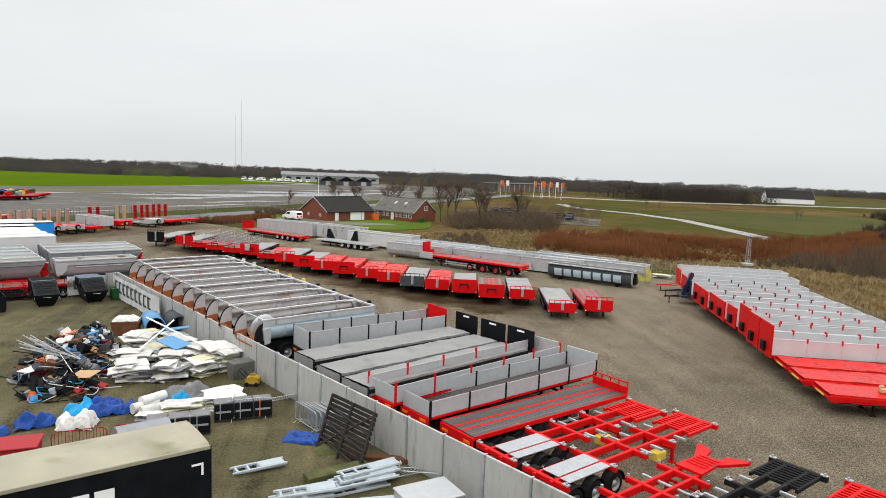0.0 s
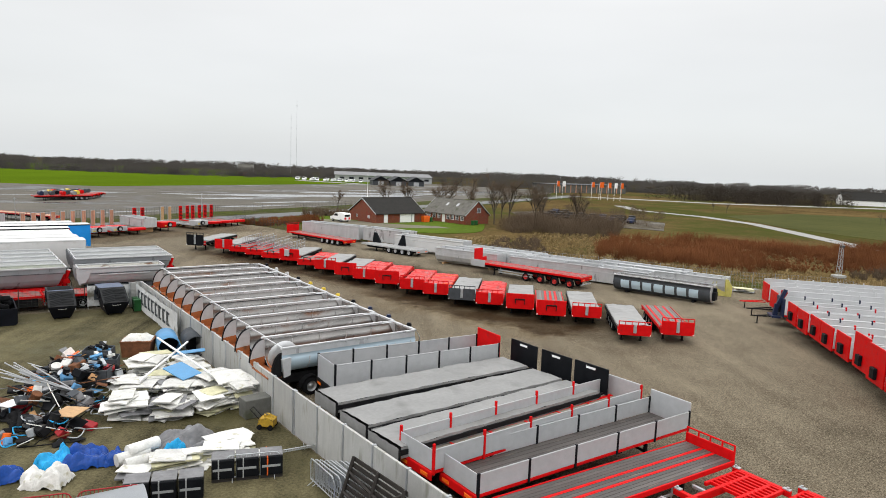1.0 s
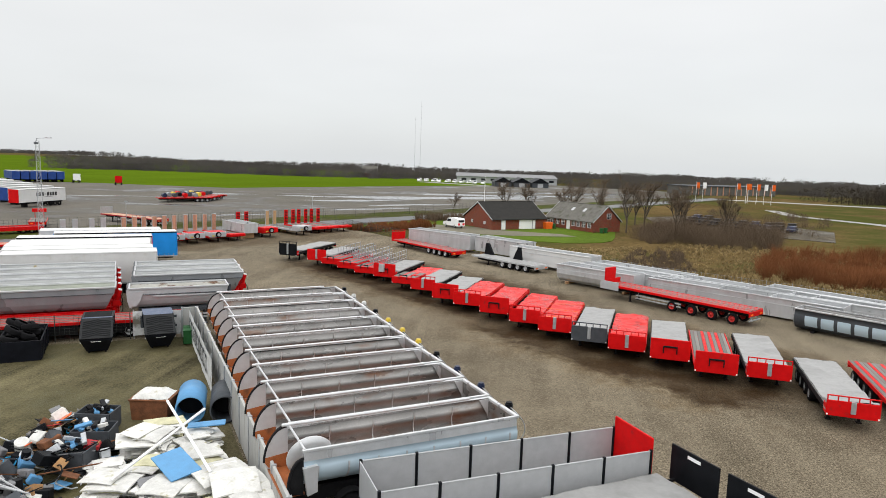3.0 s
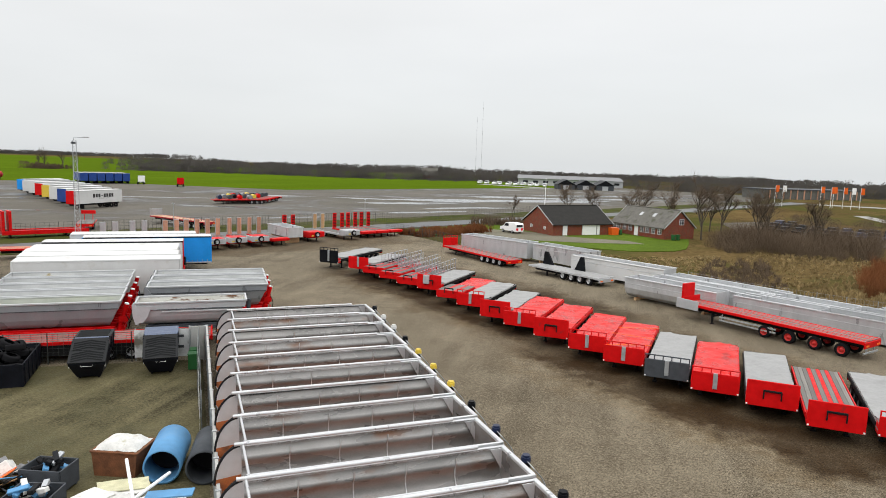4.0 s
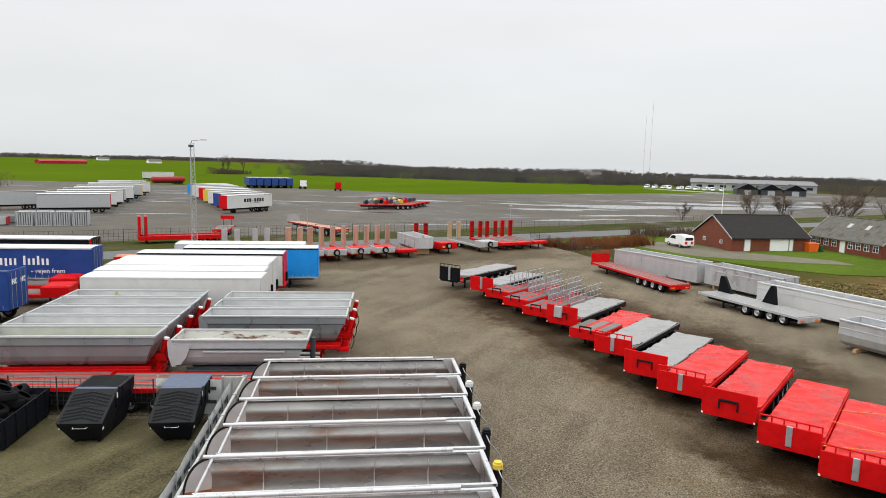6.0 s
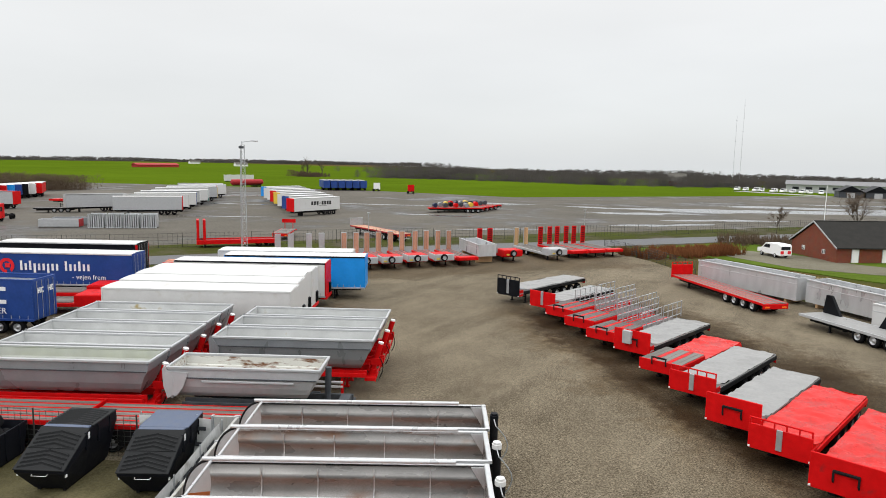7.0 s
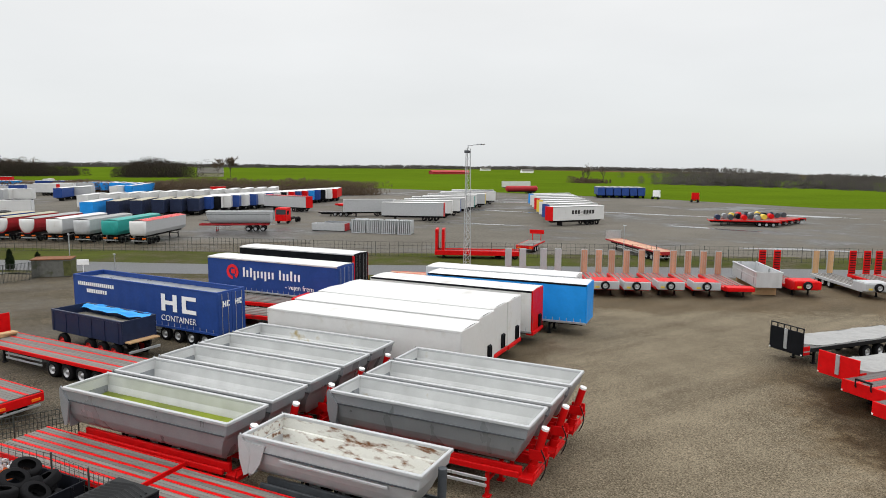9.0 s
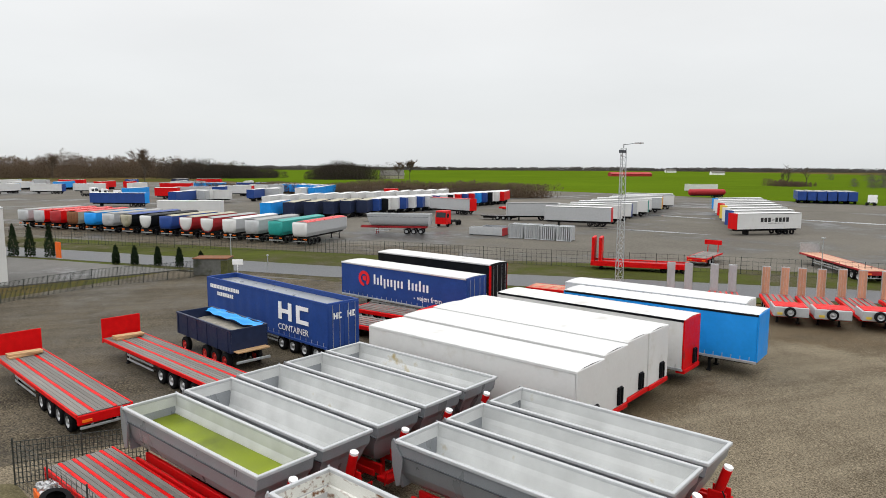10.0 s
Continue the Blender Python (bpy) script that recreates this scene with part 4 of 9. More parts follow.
def neck_chassis(m, L, label):
    """Skeletal chassis whose front is a raised plate with tapered arms and a slotted middle."""
    t = thing("container_chassis", m, label, "trailer", "skeletal container chassis")
    z = 1.3
    neck = part("neck_plate", Geo().prism([(0.35, -0.45), (3.0, -0.62), (3.0, 0.62), (0.35, 0.45), (1.1, 0.28), (1.1, -0.28)], 2, z - 0.12, z), "red", t)
    for s in (-1, 1):
        part("neck_arm", Geo().prism([(0.0, s * 1.2), (0.28, s * 1.22), (1.6, s * 0.55), (1.4, s * 0.35), (0.4, s * 0.45)], 2, z - 0.14, z - 0.01), "red", neck)
        part("main_beam", Geo().box(2.8, L, s * 0.45 - 0.08, s * 0.45 + 0.08, z - 0.42, z - 0.1, 0.02), "red", t)
        part("arm_lock", Geo().cyl((0.12, s * 1.14, z), (0.12, s * 1.14, z + 0.12), 0.06, 8), "galv", neck)
    for k in range(5):
        part("neck_rib", Geo().box(1.3 + 0.26 * k, 1.38 + 0.26 * k, -0.45, 0.45, z, z + 0.04, 0.01), "red", neck)
    for x in (3.4, 5.6, L - 3.1, L - 0.2):
        b = part("bolster", Geo().box(x - 0.1, x + 0.1, -1.2, 1.2, z - 0.32, z - 0.08, 0.02), "red", t)
        for s in (-1, 1):
            part("twist_lock", Geo().cyl((x, s * 1.12, z - 0.08), (x, s * 1.12, z + 0.05), 0.06, 8), "galv", b)
    part("cross_tube", Geo().cyl((4.6, -1.1, z - 0.25), (4.6, 1.1, z - 0.25), 0.06, 8), "galv", t)
    axles(t, (L - 3.3, L - 2.0, L - 0.7), 1.0)
    landing_legs(t, 3.3, 1.0, "red")
    rear_lights(t, L + 0.01, 1.2, 0.85)
    return t


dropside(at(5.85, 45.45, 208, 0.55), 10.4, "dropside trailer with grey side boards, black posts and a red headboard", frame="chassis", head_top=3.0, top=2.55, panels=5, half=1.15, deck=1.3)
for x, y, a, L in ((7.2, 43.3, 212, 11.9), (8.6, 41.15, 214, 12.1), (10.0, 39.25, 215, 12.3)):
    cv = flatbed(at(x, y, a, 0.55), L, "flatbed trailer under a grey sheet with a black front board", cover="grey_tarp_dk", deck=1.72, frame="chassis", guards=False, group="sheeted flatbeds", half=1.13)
    board = part("headboard", Geo().box(-0.62, -0.54, -1.1, 1.1, 1.5, 2.85, 0.015), "black", cv, "black front board")
    part("name_plate", Geo().box(-0.535, -0.53, -0.3, 0.3, 2.6, 2.72), "text_white", board, "small white label")
    part("board_bracket", Geo().box(-0.56, 0.1, -0.9, -0.8, 1.5, 1.6, 0.01).box(-0.56, 0.1, 0.8, 0.9, 1.5, 1.6, 0.01), "chassis", board)
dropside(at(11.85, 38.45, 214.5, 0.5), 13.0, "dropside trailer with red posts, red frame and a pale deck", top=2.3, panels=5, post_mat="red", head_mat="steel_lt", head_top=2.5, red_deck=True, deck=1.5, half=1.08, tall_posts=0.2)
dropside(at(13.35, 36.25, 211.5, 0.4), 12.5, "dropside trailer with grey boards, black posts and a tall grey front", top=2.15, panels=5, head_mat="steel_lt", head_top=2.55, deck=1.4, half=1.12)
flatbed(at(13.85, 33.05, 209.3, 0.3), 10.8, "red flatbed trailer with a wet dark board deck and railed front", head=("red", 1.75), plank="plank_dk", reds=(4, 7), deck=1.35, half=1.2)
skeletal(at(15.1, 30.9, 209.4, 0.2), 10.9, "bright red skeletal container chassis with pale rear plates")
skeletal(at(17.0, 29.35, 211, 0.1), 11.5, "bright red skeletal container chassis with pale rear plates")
neck_chassis(at(16.2, 25.4, 210.5), 10.4, "bright red skeletal chassis with a raised plate neck")
skeletal(at(18.75, 23.9, 210), 9.6, "black skeletal container chassis", "chassis", plates=False)
skeletal(at(20.6, 21.6, 210), 9.6, "bright red skeletal container chassis", plates=False)


# ---- middle row: gooseneck trailers with their fronts to the lane ----
def gooseneck(m, label, head="red", head_top=1.85, cover=None, step=False, rails=True, plate=True, frame="red", L=9.3, hoops=False, box=False, reds=(3, 8), tall=False, plank="plank", straps=False):
    t = thing("gooseneck_trailer", m, label, "trailer", "row of gooseneck trailers")
    half, neck, low = 1.26, 1.42, 0.98 if step else 1.22
    under = "chassis" if cover == "grey_tarp" else frame
    nx = 3.4 if step else 0.6
    part("neck_frame", Geo().box(0, nx, -half, half, neck - 0.62, neck - 0.04, 0.03), frame, t)
    part("deck_frame", Geo().box(nx - 0.1, L, -half + 0.01, half - 0.01, low - 0.24, low - 0.06, 0.02), under, t)
    for s in (-1, 1):
        part("side_rail", Geo().box(nx, L, s * half - 0.035, s * half + 0.035, low - 0.24, low + 0.012, 0.012), under, t)
    hb = part("headboard", Geo().box(-0.07, 0.02, -half, half, neck - 0.66, head_top, 0.02), head, t)
    if rails:
        g = Geo().box(-0.05, 0.02, -half, half, head_top + 0.22, head_top + 0.29, 0.02)
        for k in range(6):
            y = -half + 0.04 + (2 * half - 0.08) * k / 5
            g.box(-0.05, 0.02, y - 0.03, y + 0.03, head_top, head_top + 0.23, 0.01)
        part("top_rail", g, head, hb)
    if plate:
        part("front_plate", Geo().box(-0.14, -0.07, -0.12, 0.12, neck - 0.45, head_top + 0.02, 0.015), "galv", hb, "pale metal coupling plate")
    else:
        g = Geo()
        for y in (-0.42, 0.42):
            g.path([(-0.10, y, neck - 0.2), (-0.16, y, neck - 0.1), (-0.16, y, neck + 0.25)], 0.04, 6)
        g.box(-0.18, -0.07, -0.45, 0.45, neck + 0.18, neck + 0.28, 0.02)
        part("coupling_panel", g, "chassis", hb, "black hose couplings")
    mk = Geo()
    for y in (-half + 0.06, half - 0.06):
        mk.box(-0.10, -0.07, y - 0.04, y + 0.04, neck - 0.62, neck - 0.54)
    part("marker_lamps", mk, "text_white", hb)
    if step:
        planks(t, 0.06, nx - 0.05, half - 0.05, neck, 8, plank, (2, 5))
    if cover:
        z0 = low + 0.10
        x0 = nx + 0.02 if step else 0.05

        def top(u, v):
            x, y = x0 + (L - x0) * u, (half - 0.03) * (2 * v - 1)
            rise = 0.26 * max(0.0, 1 - (x - x0) / 1.2) if not step else 0.0
            fold = 0.07 * max(0.0, 1 - 9 * abs(noise.noise((x * 0.55 + y * 0.35 + t.location.x, y * 0.5, 3.1))))
            return (x, y, z0 + rise + fold + 0.06 * noise.noise((x * 0.8 + t.location.x, y * 0.8, 7.3)) + 0.05 * noise.noise((x * 2.2, y * 2.2 + t.location.x, 1.0)))

        g = Geo().sheet(top, 56, 14)
        for s in (-1, 1):
            g.sheet(lambda u, v, s=s: (x0 + (L - x0) * u, s * (half - 0.03 + 0.035 * v), z0 - 0.32 * v + (0.26 * max(0.0, 1 - (L - x0) * u / 1.2) if not step else 0) * (1 - v)), 36, 2)
        g.sheet(lambda u, v: (L + 0.03 * v, (half - 0.03) * (2 * u - 1), z0 - 0.3 * v), 8, 2)
        part("tarpaulin", g, cover, t, "wrinkled sheet lashed over the deck")
        if straps:
            for k in range(3):
                x = x0 + 2.2 + 2.6 * k
                part("lashing_strap", Geo().box(-0.03, 0.03, -half - 0.25, half + 0.25, 0, 0.02), "orange", t, m=pose(x, 0, z0 + 0.09, 0, 0, 24 - 30 * (k % 2)))
    else:
        planks(t, nx + 0.02, L - 0.04, half - 0.06, low, 10, plank, reds)
    if hoops:
        hoop_me = shared("hoop_gate", hoop_mesh)
        for k in range(2):
            for s in (-1, 1):
                part("side_gate", hoop_me, None, t, m=pose(nx + 0.3 + 3.4 * k, s * 0.95, low))
    if box:
        part("control_box", Geo().box(-0.32, -0.07, -0.05, 0.55, neck - 0.1, neck + 0.75, 0.03), "steel_lt", hb, "pale grey steel box")
    part("rear_beam", Geo().box(L - 0.02, L + 0.06, -half, half, low - 0.45, low - 0.05, 0.02), frame, t)
    rear_lights(t, L + 0.06, half, low - 0.36)
    chassis(t, nx, L - 0.3, low - 0.24, "chassis", 0.3)
    axles(t, [L - 1.0 - 1.25 * k for k in range(4)], 1.0, 0.44)
    landing_legs(t, 1.6, 0.85)
    return t


def hoop_mesh():
    g = Geo()
    for z in (0.25, 0.75, 1.25):
        g.cyl((0, 0, z), (3.1, 0, z), 0.035, 6)
    for k in range(5):
        x = 0.02 + 3.06 * k / 4
        g.cyl((x, 0, 0), (x, 0, 1.27), 0.035, 6)
    return g.mesh("side_gate", M["galv"])


MID = [  # front middle, sheet, options
    (22.45, 56.6, dict(label="red gooseneck trailer with a striped board deck and railed front", reds=(2, 5, 8))),
    (18.85, 56.2, dict(label="red gooseneck trailer with a grey sheet over its deck", cover="grey_tarp", head_top=1.6)),
    (16.7, 62.1, dict(label="red gooseneck trailer with a grey sheet and railed front", cover="grey_tarp", head_top=1.75)),
    (13.7, 62.55, dict(label="red gooseneck trailer with striped grey boards and a plain front", rails=False, head_top=2.1, plate=False, reds=(2, 4, 6))),
    (11.4, 64.95, dict(label="red gooseneck trailer with a grey sheet and a plain tall front", cover="grey_tarp", rails=False, head_top=2.15, plate=False)),
    (8.85, 66.6, dict(label="red gooseneck trailer under a red sheet with a railed front", cover="red_tarp")),
    (6.45, 68.3, dict(label="dark grey gooseneck trailer with a grey sheet and railed front", cover="grey_tarp", head="dark", frame="dark")),
    (4.1, 70.65, dict(label="red gooseneck trailer under a red sheet with orange straps", cover="red_tarp", straps=True)),
    (1.85, 72.95, dict(label="red gooseneck trailer under a red sheet with a railed front", cover="red_tarp")),
    (-0.7, 75.65, dict(label="red gooseneck trailer under a red sheet with a plain tall front", cover="red_tarp", rails=False, head_top=2.15, plate=False)),
    (-3.2, 78.2, dict(label="red gooseneck trailer under a red sheet with a railed front", cover="red_tarp")),
    (-5.4, 80.4, dict(label="red gooseneck trailer with a grey sheet and a plain tall front", cover="grey_tarp", rails=False, head_top=2.15, plate=False)),
    (-8.0, 83.95, dict(label="red gooseneck trailer with a grey sheet and railed front", cover="grey_tarp")),
    (-10.4, 86.6, dict(label="red stepped trailer under a red sheet", cover="red_tarp", step=True, rails=False, head_top=1.45, plate=False)),
    (-13.05, 89.9, dict(label="red trailer with a tall front, steel box and grey sheet", cover="grey_tarp", rails=False, head_top=2.2, plate=False, box=True)),
    (-15.6, 91.6, dict(label="red stepped trailer carrying galvanised side gates", step=True, hoops=True, plank="plank_dk", rails=False, head_top=1.45, plate=False)),
    (-18.2, 94.0, dict(label="red stepped trailer carrying galvanised side gates", step=True, hoops=True, plank="plank_dk", rails=False, head_top=1.45, plate=False)),
    (-20.8, 96.4, dict(label="red stepped trailer carrying galvanised side gates", step=True, hoops=True, plank="plank_dk", rails=False, head_top=1.45, plate=False)),
    (-23.25, 98.65, dict(label="red gooseneck trailer with a grey sheet and plain front", cover="grey_tarp", rails=False, head_top=2.1)),
    (-27.85, 101.4, dict(label="grey-sheeted trailer with a black railed front board", cover="grey_tarp", head="black", head_top=2.25, L=10.8)),
]
for x, y, opt in MID:
    gooseneck(at(x, y, 79), **opt)


# ---- right group: dropsides with tall red fronts ----
def tall_front_dropside(m, label, top=2.5, head_top=3.05, side="pale_board", post="red", head="red", L=11.5, box=True):
    t = thing("dropside_trailer", m, label, "trailer", "dropsides beside the fence")
    half, deck = 1.24, 1.2
    part("deck_frame", Geo().box(0, L, -half, half, deck - 0.2, deck - 0.05, 0.02), "red", t)
    part("floor", Geo().box(0.05, L - 0.05, -half + 0.05, half - 0.05, deck - 0.05, deck, 0.005), "plank", t)
    n = 5
    st = L / n
    pm = shared(("rside", st, top, side), lambda: Geo().box(0.01, st - 0.01, -0.02, 0.02, deck - 0.02, top, 0.008).box(0.01, st - 0.01, -0.035, 0.035, top - 0.07, top, 0.01).mesh("side_panel", M[side]))
    po = shared(("rpost", top, post), lambda: Geo().box(-0.055, 0.055, -0.06, 0.06, top - 0.22, top + 0.12, 0.01).mesh("side_post", M[post]))
    for s in (-1, 1):
        for k in range(n):
            part("side_panel", pm, None, t, m=pose(k * st, s * half, 0))
            if k:
                part("side_post", po, None, t, m=pose(k * st, s * half, 0))
    part("tailboard", Geo().box(L - 0.05, L, -half + 0.05, half - 0.05, deck - 0.02, top, 0.01), side, t)
    hb = part("headboard", Geo().box(-0.08, 0.03, -half, half, deck - 0.28, head_top, 0.025), head, t, "tall red front board")
    if box:
        part("coupling_box", Geo().box(-0.30, -0.08, -0.32, 0.32, deck + 0.05, deck + 0.75, 0.03), "black", hb)
    chassis(t, 0.6, L - 0.3, deck - 0.2, "chassis", 0.32)
    axles(t, (L - 4.1, L - 2.8, L - 1.5), 1.0, simple=True)
    landing_legs(t, 2.4, 1.0)
    return t


for k, (x, y) in enumerate([(29.4, 42.2), (30.1, 44.8), (31.2, 47.7), (31.9, 50.6), (32.5, 53.3), (33.2, 55.8), (33.6, 58.1), (34.4, 60.9)]):
    tall_front_dropside(at(x, y, -15), "dropside trailer with a tall red front and pale grey boards" if k != 6 else "dropside trailer with a red front and navy posts", 2.38, 3.3 if k < 3 else 2.68, post="red" if k != 6 else "navy")
dn_ = tall_front_dropside(at(35.4, 64.4, -16), "dropside trailer with pale boards and a dark blue front", 2.5, 2.6, post="navy", head="navy")
hb_ = [tall_front_dropside(at(x, y, a), "trailer with a high pale grey body and red front", top, top - 0.3, post="pale_board", box=False) for x, y, a, top in ((36.6, 67.6, -16, 2.85), (37.8, 71.2, -17, 3.05))]
for bed, paint in ((dn_, "chassis"), (hb_[0], "chassis"), (hb_[1], "red")):
    part("drawbar", Geo().path([(-0.05, -0.55, 0.85), (-2.0, -0.06, 0.7), (-2.4, 0, 0.7), (-2.0, 0.06, 0.7), (-0.05, 0.55, 0.85)], 0.06, 6).path([(-1.0, -0.32, 0.78), (-1.0, 0.32, 0.78)], 0.05, 6), paint, bed, "steel towing frame")
    part("drawbar_leg", Geo().cyl((-1.9, 0, 0.0), (-1.9, 0, 0.7), 0.05, 8).box(-2.0, -1.8, -0.1, 0.1, 0.0, 0.03), "chassis", bed)
crane = part("loading_crane", Geo().prism([(-0.75, 0.9), (-0.35, 0.9), (-0.3, 2.0), (-0.6, 2.0)], 1, -0.45, -0.1).box(-0.9, -0.15, -0.9, 0.9, 0.75, 0.95, 0.03), "navy", dn_, "folded dark blue loading crane")
part("crane_arm", Geo().prism([(-0.62, 1.7), (-0.3, 1.6), (0.35, 3.3), (0.05, 3.4)], 1, -0.4, -0.15), "navy", crane)
part("crane_arm", Geo().prism([(-0.1, 3.2), (0.35, 3.3), (0.45, 3.0), (0.1, 2.3), (-0.15, 2.35)], 1, -0.12, 0.1), "red_dark", crane, "dark red crane tip")
for x, y, l in ((28.7, 39.5, 0), (27.9, 36.8, 1), (27.4, 33.9, 2)):
    b = flatbed(at(x, y, -17), 11.0, "low red trailer with a red sheeted deck and yellow markers", cover="red_tarp", deck=1.15, guards=False, group="low red trailers")
    part("marker_strip", Geo().box(-0.03, 0.0, -0.6, 0.6, 0.96, 1.08, 0.01), "yellow", b)
for k, (dx, dy, z) in enumerate([(0.0, 0.0, 0), (0.55, 0.1, 0), (0.3, 0.55, 0)]):
    solid("timber_block", Geo().box(-0.24, 0.24, -0.12, 0.12, 0, 0.22, 0.01), "wood", "pale timber block on the red sheet", "timber", "timber blocks", m=pose(30.6 + dx, 32.7 + dy, 1.33, 0, 0, 20 * k))


# ---- back row along the fence: aluminium bodies and low trailers ----
def alu_body(m, L, label, W=2.4, H=2.0, pipe=False, z=0.25):
    t = thing("aluminium_body", m, label, "tipper body", "aluminium bodies along the fence")
    if pipe:
        prof = [(-W / 2, H + z), (-W / 2, z + 0.9), (-W * 0.40, z + 0.35), (-W * 0.2, z), (W * 0.2, z), (W * 0.40, z + 0.35), (W / 2, z + 0.9), (W / 2, H + z)]
    else:
        prof = [(-W / 2, H + z), (-W / 2, z), (W / 2, z), (W / 2, H + z)]
    def skin(sc, dz):
        g = Geo()
        k = len(prof)
        verts = [(x, y * sc, max(zz, z + dz)) for x in (0, L) for y, zz in prof]
        return g.add(verts, [(j, k + j, k + j + 1, j + 1) for j in range(k - 1)], False, False)
    sh = part("shell", skin(1.0, 0), "alu", t)
    part("liner", skin(0.95, 0.06), "alu", t)
    for s in (-1, 1):
        part("top_rail", Geo().box(-0.03, L + 0.03, s * W / 2 - 0.08, s * W / 2 + 0.08, H + z - 0.1, H + z + 0.03, 0.02), "alu_bright", t)
    for x in (0.0, L - 0.05):
        part("end_wall", Geo().prism([(y * 0.99, zz) for y, zz in prof], 0, x, x + 0.05), "alu", t)
    for s in (-1, 1):
        part("side_band", Geo().box(0, L, s * W / 2 - 0.02, s * W / 2 + 0.025, z + H - 0.62, z + H - 0.55, 0.01), "alu_bright", sh)
    for x in (1.2, L - 1.2):
        part("support_beam", Geo().box(x - 0.12, x + 0.12, -W / 2 + 0.1, W / 2 - 0.1, 0, z + 0.01, 0.01), "wood", t)
    return t


alu_body(at(-15.6, 124.8, -32.5), 12.0, "open aluminium body standing behind a red trailer", H=2.15, z=0.4)
alu_body(at(-4.6, 118.6, -40), 9.4, "open aluminium body on timber beams", H=2.1, z=0.4)
wh = alu_body(at(0.6, 110.0, -37.5), 12.4, "long white-sided body on timber beams", H=2.0, z=0.4)
for c in wh.children:
    if c.name.startswith(("shell", "top_rail")):
        c.data = c.data.copy()
        c.data.materials[0] = M["white"]
alu_body(at(6.2, 97.4, -38), 9.6, "pale half-pipe body on timber beams", H=1.95, pipe=True)
for k, (x, y, a, L) in enumerate([(8.6, 100.0, -40, 12), (10.6, 102.0, -40, 12), (15.4, 92.4, -38, 12), (18.0, 94.4, -39, 12), (21.0, 88.0, -38, 11), (24.0, 89.6, -40, 12), (26.4, 90.6, -42, 11.5), (29.0, 85.6, -40, 11)]):
    alu_body(at(x, y, a), L, "open aluminium half-pipe body lying on beams" if k % 2 else "long open aluminium body lying on beams", H=1.75, pipe=bool(k % 2), z=0.2)
# low trailers in front of the bodies
flatbed(at(-17.6, 122.4, -46), 15.0, "long red machinery trailer with a red railed front", head=("red", 2.1), deck=1.0, naxle=4, guards=False, reds=(2, 5, 8), group="trailers along the fence")
lt = flatbed(at(-4.3, 109.6, -42), 11.0, "low grey trailer with a dark wedge at its neck", deck=1.0, naxle=4, frame="steel_lt", reds=(), plank="grey_tarp", guards=False, group="trailers along the fence")
part("neck_wedge", Geo().prism([(0.2, 1.0), (1.9, 1.0), (0.9, 2.5), (0.4, 2.5)], 1, 0.95, 1.2), "black", lt)
part("neck_wedge", Geo().prism([(5.4, 1.0), (6.9, 1.0), (6.6, 2.6), (6.2, 2.6)], 1, 0.95, 1.2), "black", lt)
fb = flatbed(at(10.9, 90.2, -43.5), 14.9, "long red flatbed with four axles and a red upright front", head=("red", 1.9), deck=1.42, naxle=4, rims="rim_red", reds=(0, 2, 4, 7, 9, 11), plank="plank", group="trailers along the fence", head_rails=False, pitch=1.95)
part("front_panel", Geo().box(-0.2, 0.0, -1.2, 0.4, 1.6, 3.05, 0.02), "red", fb)
part("front_panel", Geo().box(-0.6, 1.6, -1.3, -1.22, 0.9, 1.75, 0.02), "steel_lt", fb)


def ribbed_tank(m):
    """Half-pipe body: black banded side with pale panels, dull rails, an open top."""
    t = thing("old_tank", m, "half-pipe tank with pale panels and black bands on beams", "tank")
    L, z = 10.6, 0.12
    prof = trough(2.0, 1.95, z, 14, 0.12)
    k = len(prof)

    def skin(sc, lift, x0, x1, lo=-1.0, hi=9.0):
        pp = [(y * sc, zz + lift) for y, zz in prof if lo < zz < hi]
        n = len(pp)
        return Geo().add([(x, y, zz) for x in (x0, x1) for y, zz in pp], [(j, n + j, n + j + 1, j + 1) for j in range(n - 1)], True, False)

    sh = part("shell", skin(1.0, 0, 0, L), "dark", t, "blackened outer shell")
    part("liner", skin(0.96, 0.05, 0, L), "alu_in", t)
    side = [q for q in prof if q[0] < 0 and 0.45 < q[1] < 1.6]
    for j in range(7):
        x0 = 0.9 + 1.25 * j
        for s in (-1, 1):
            pp = [(-s * y * 1.012, zz) for y, zz in side]
            n = len(pp)
            part("panel", Geo().add([(x, y, zz) for x in (x0, x0 + 0.98) for y, zz in pp], [(i, n + i, n + i + 1, i + 1) for i in range(n - 1)], True, False), "alu_shell", sh, "pale panel")
    for s in (-1, 1):
        part("top_rail", Geo().box(0, L, s * 1.0 - 0.07, s * 1.0 + 0.07, 1.85, 1.98, 0.02), "alu", t)
    part("end_wall", Geo().prism(prof, 0, 0.0, 0.05), "alu", t)
    part("end_wall", Geo().prism(prof, 0, L - 0.05, L), "alu", t)
    part("end_pump", Geo().box(L, L + 0.35, -0.45, 0.45, 0.4, 1.3, 0.06).cyl((L + 0.15, 0, 1.3), (L + 0.15, 0, 1.7), 0.22, 12), "black", t, "black pump housing")
    for x in (1.5, 8.8):
        part("support_beam", Geo().box(x - 0.15, x + 0.15, -0.9, 0.9, 0, 0.16, 0.01), "old_wood" if "old_wood" in M else "chassis", t)
    return t


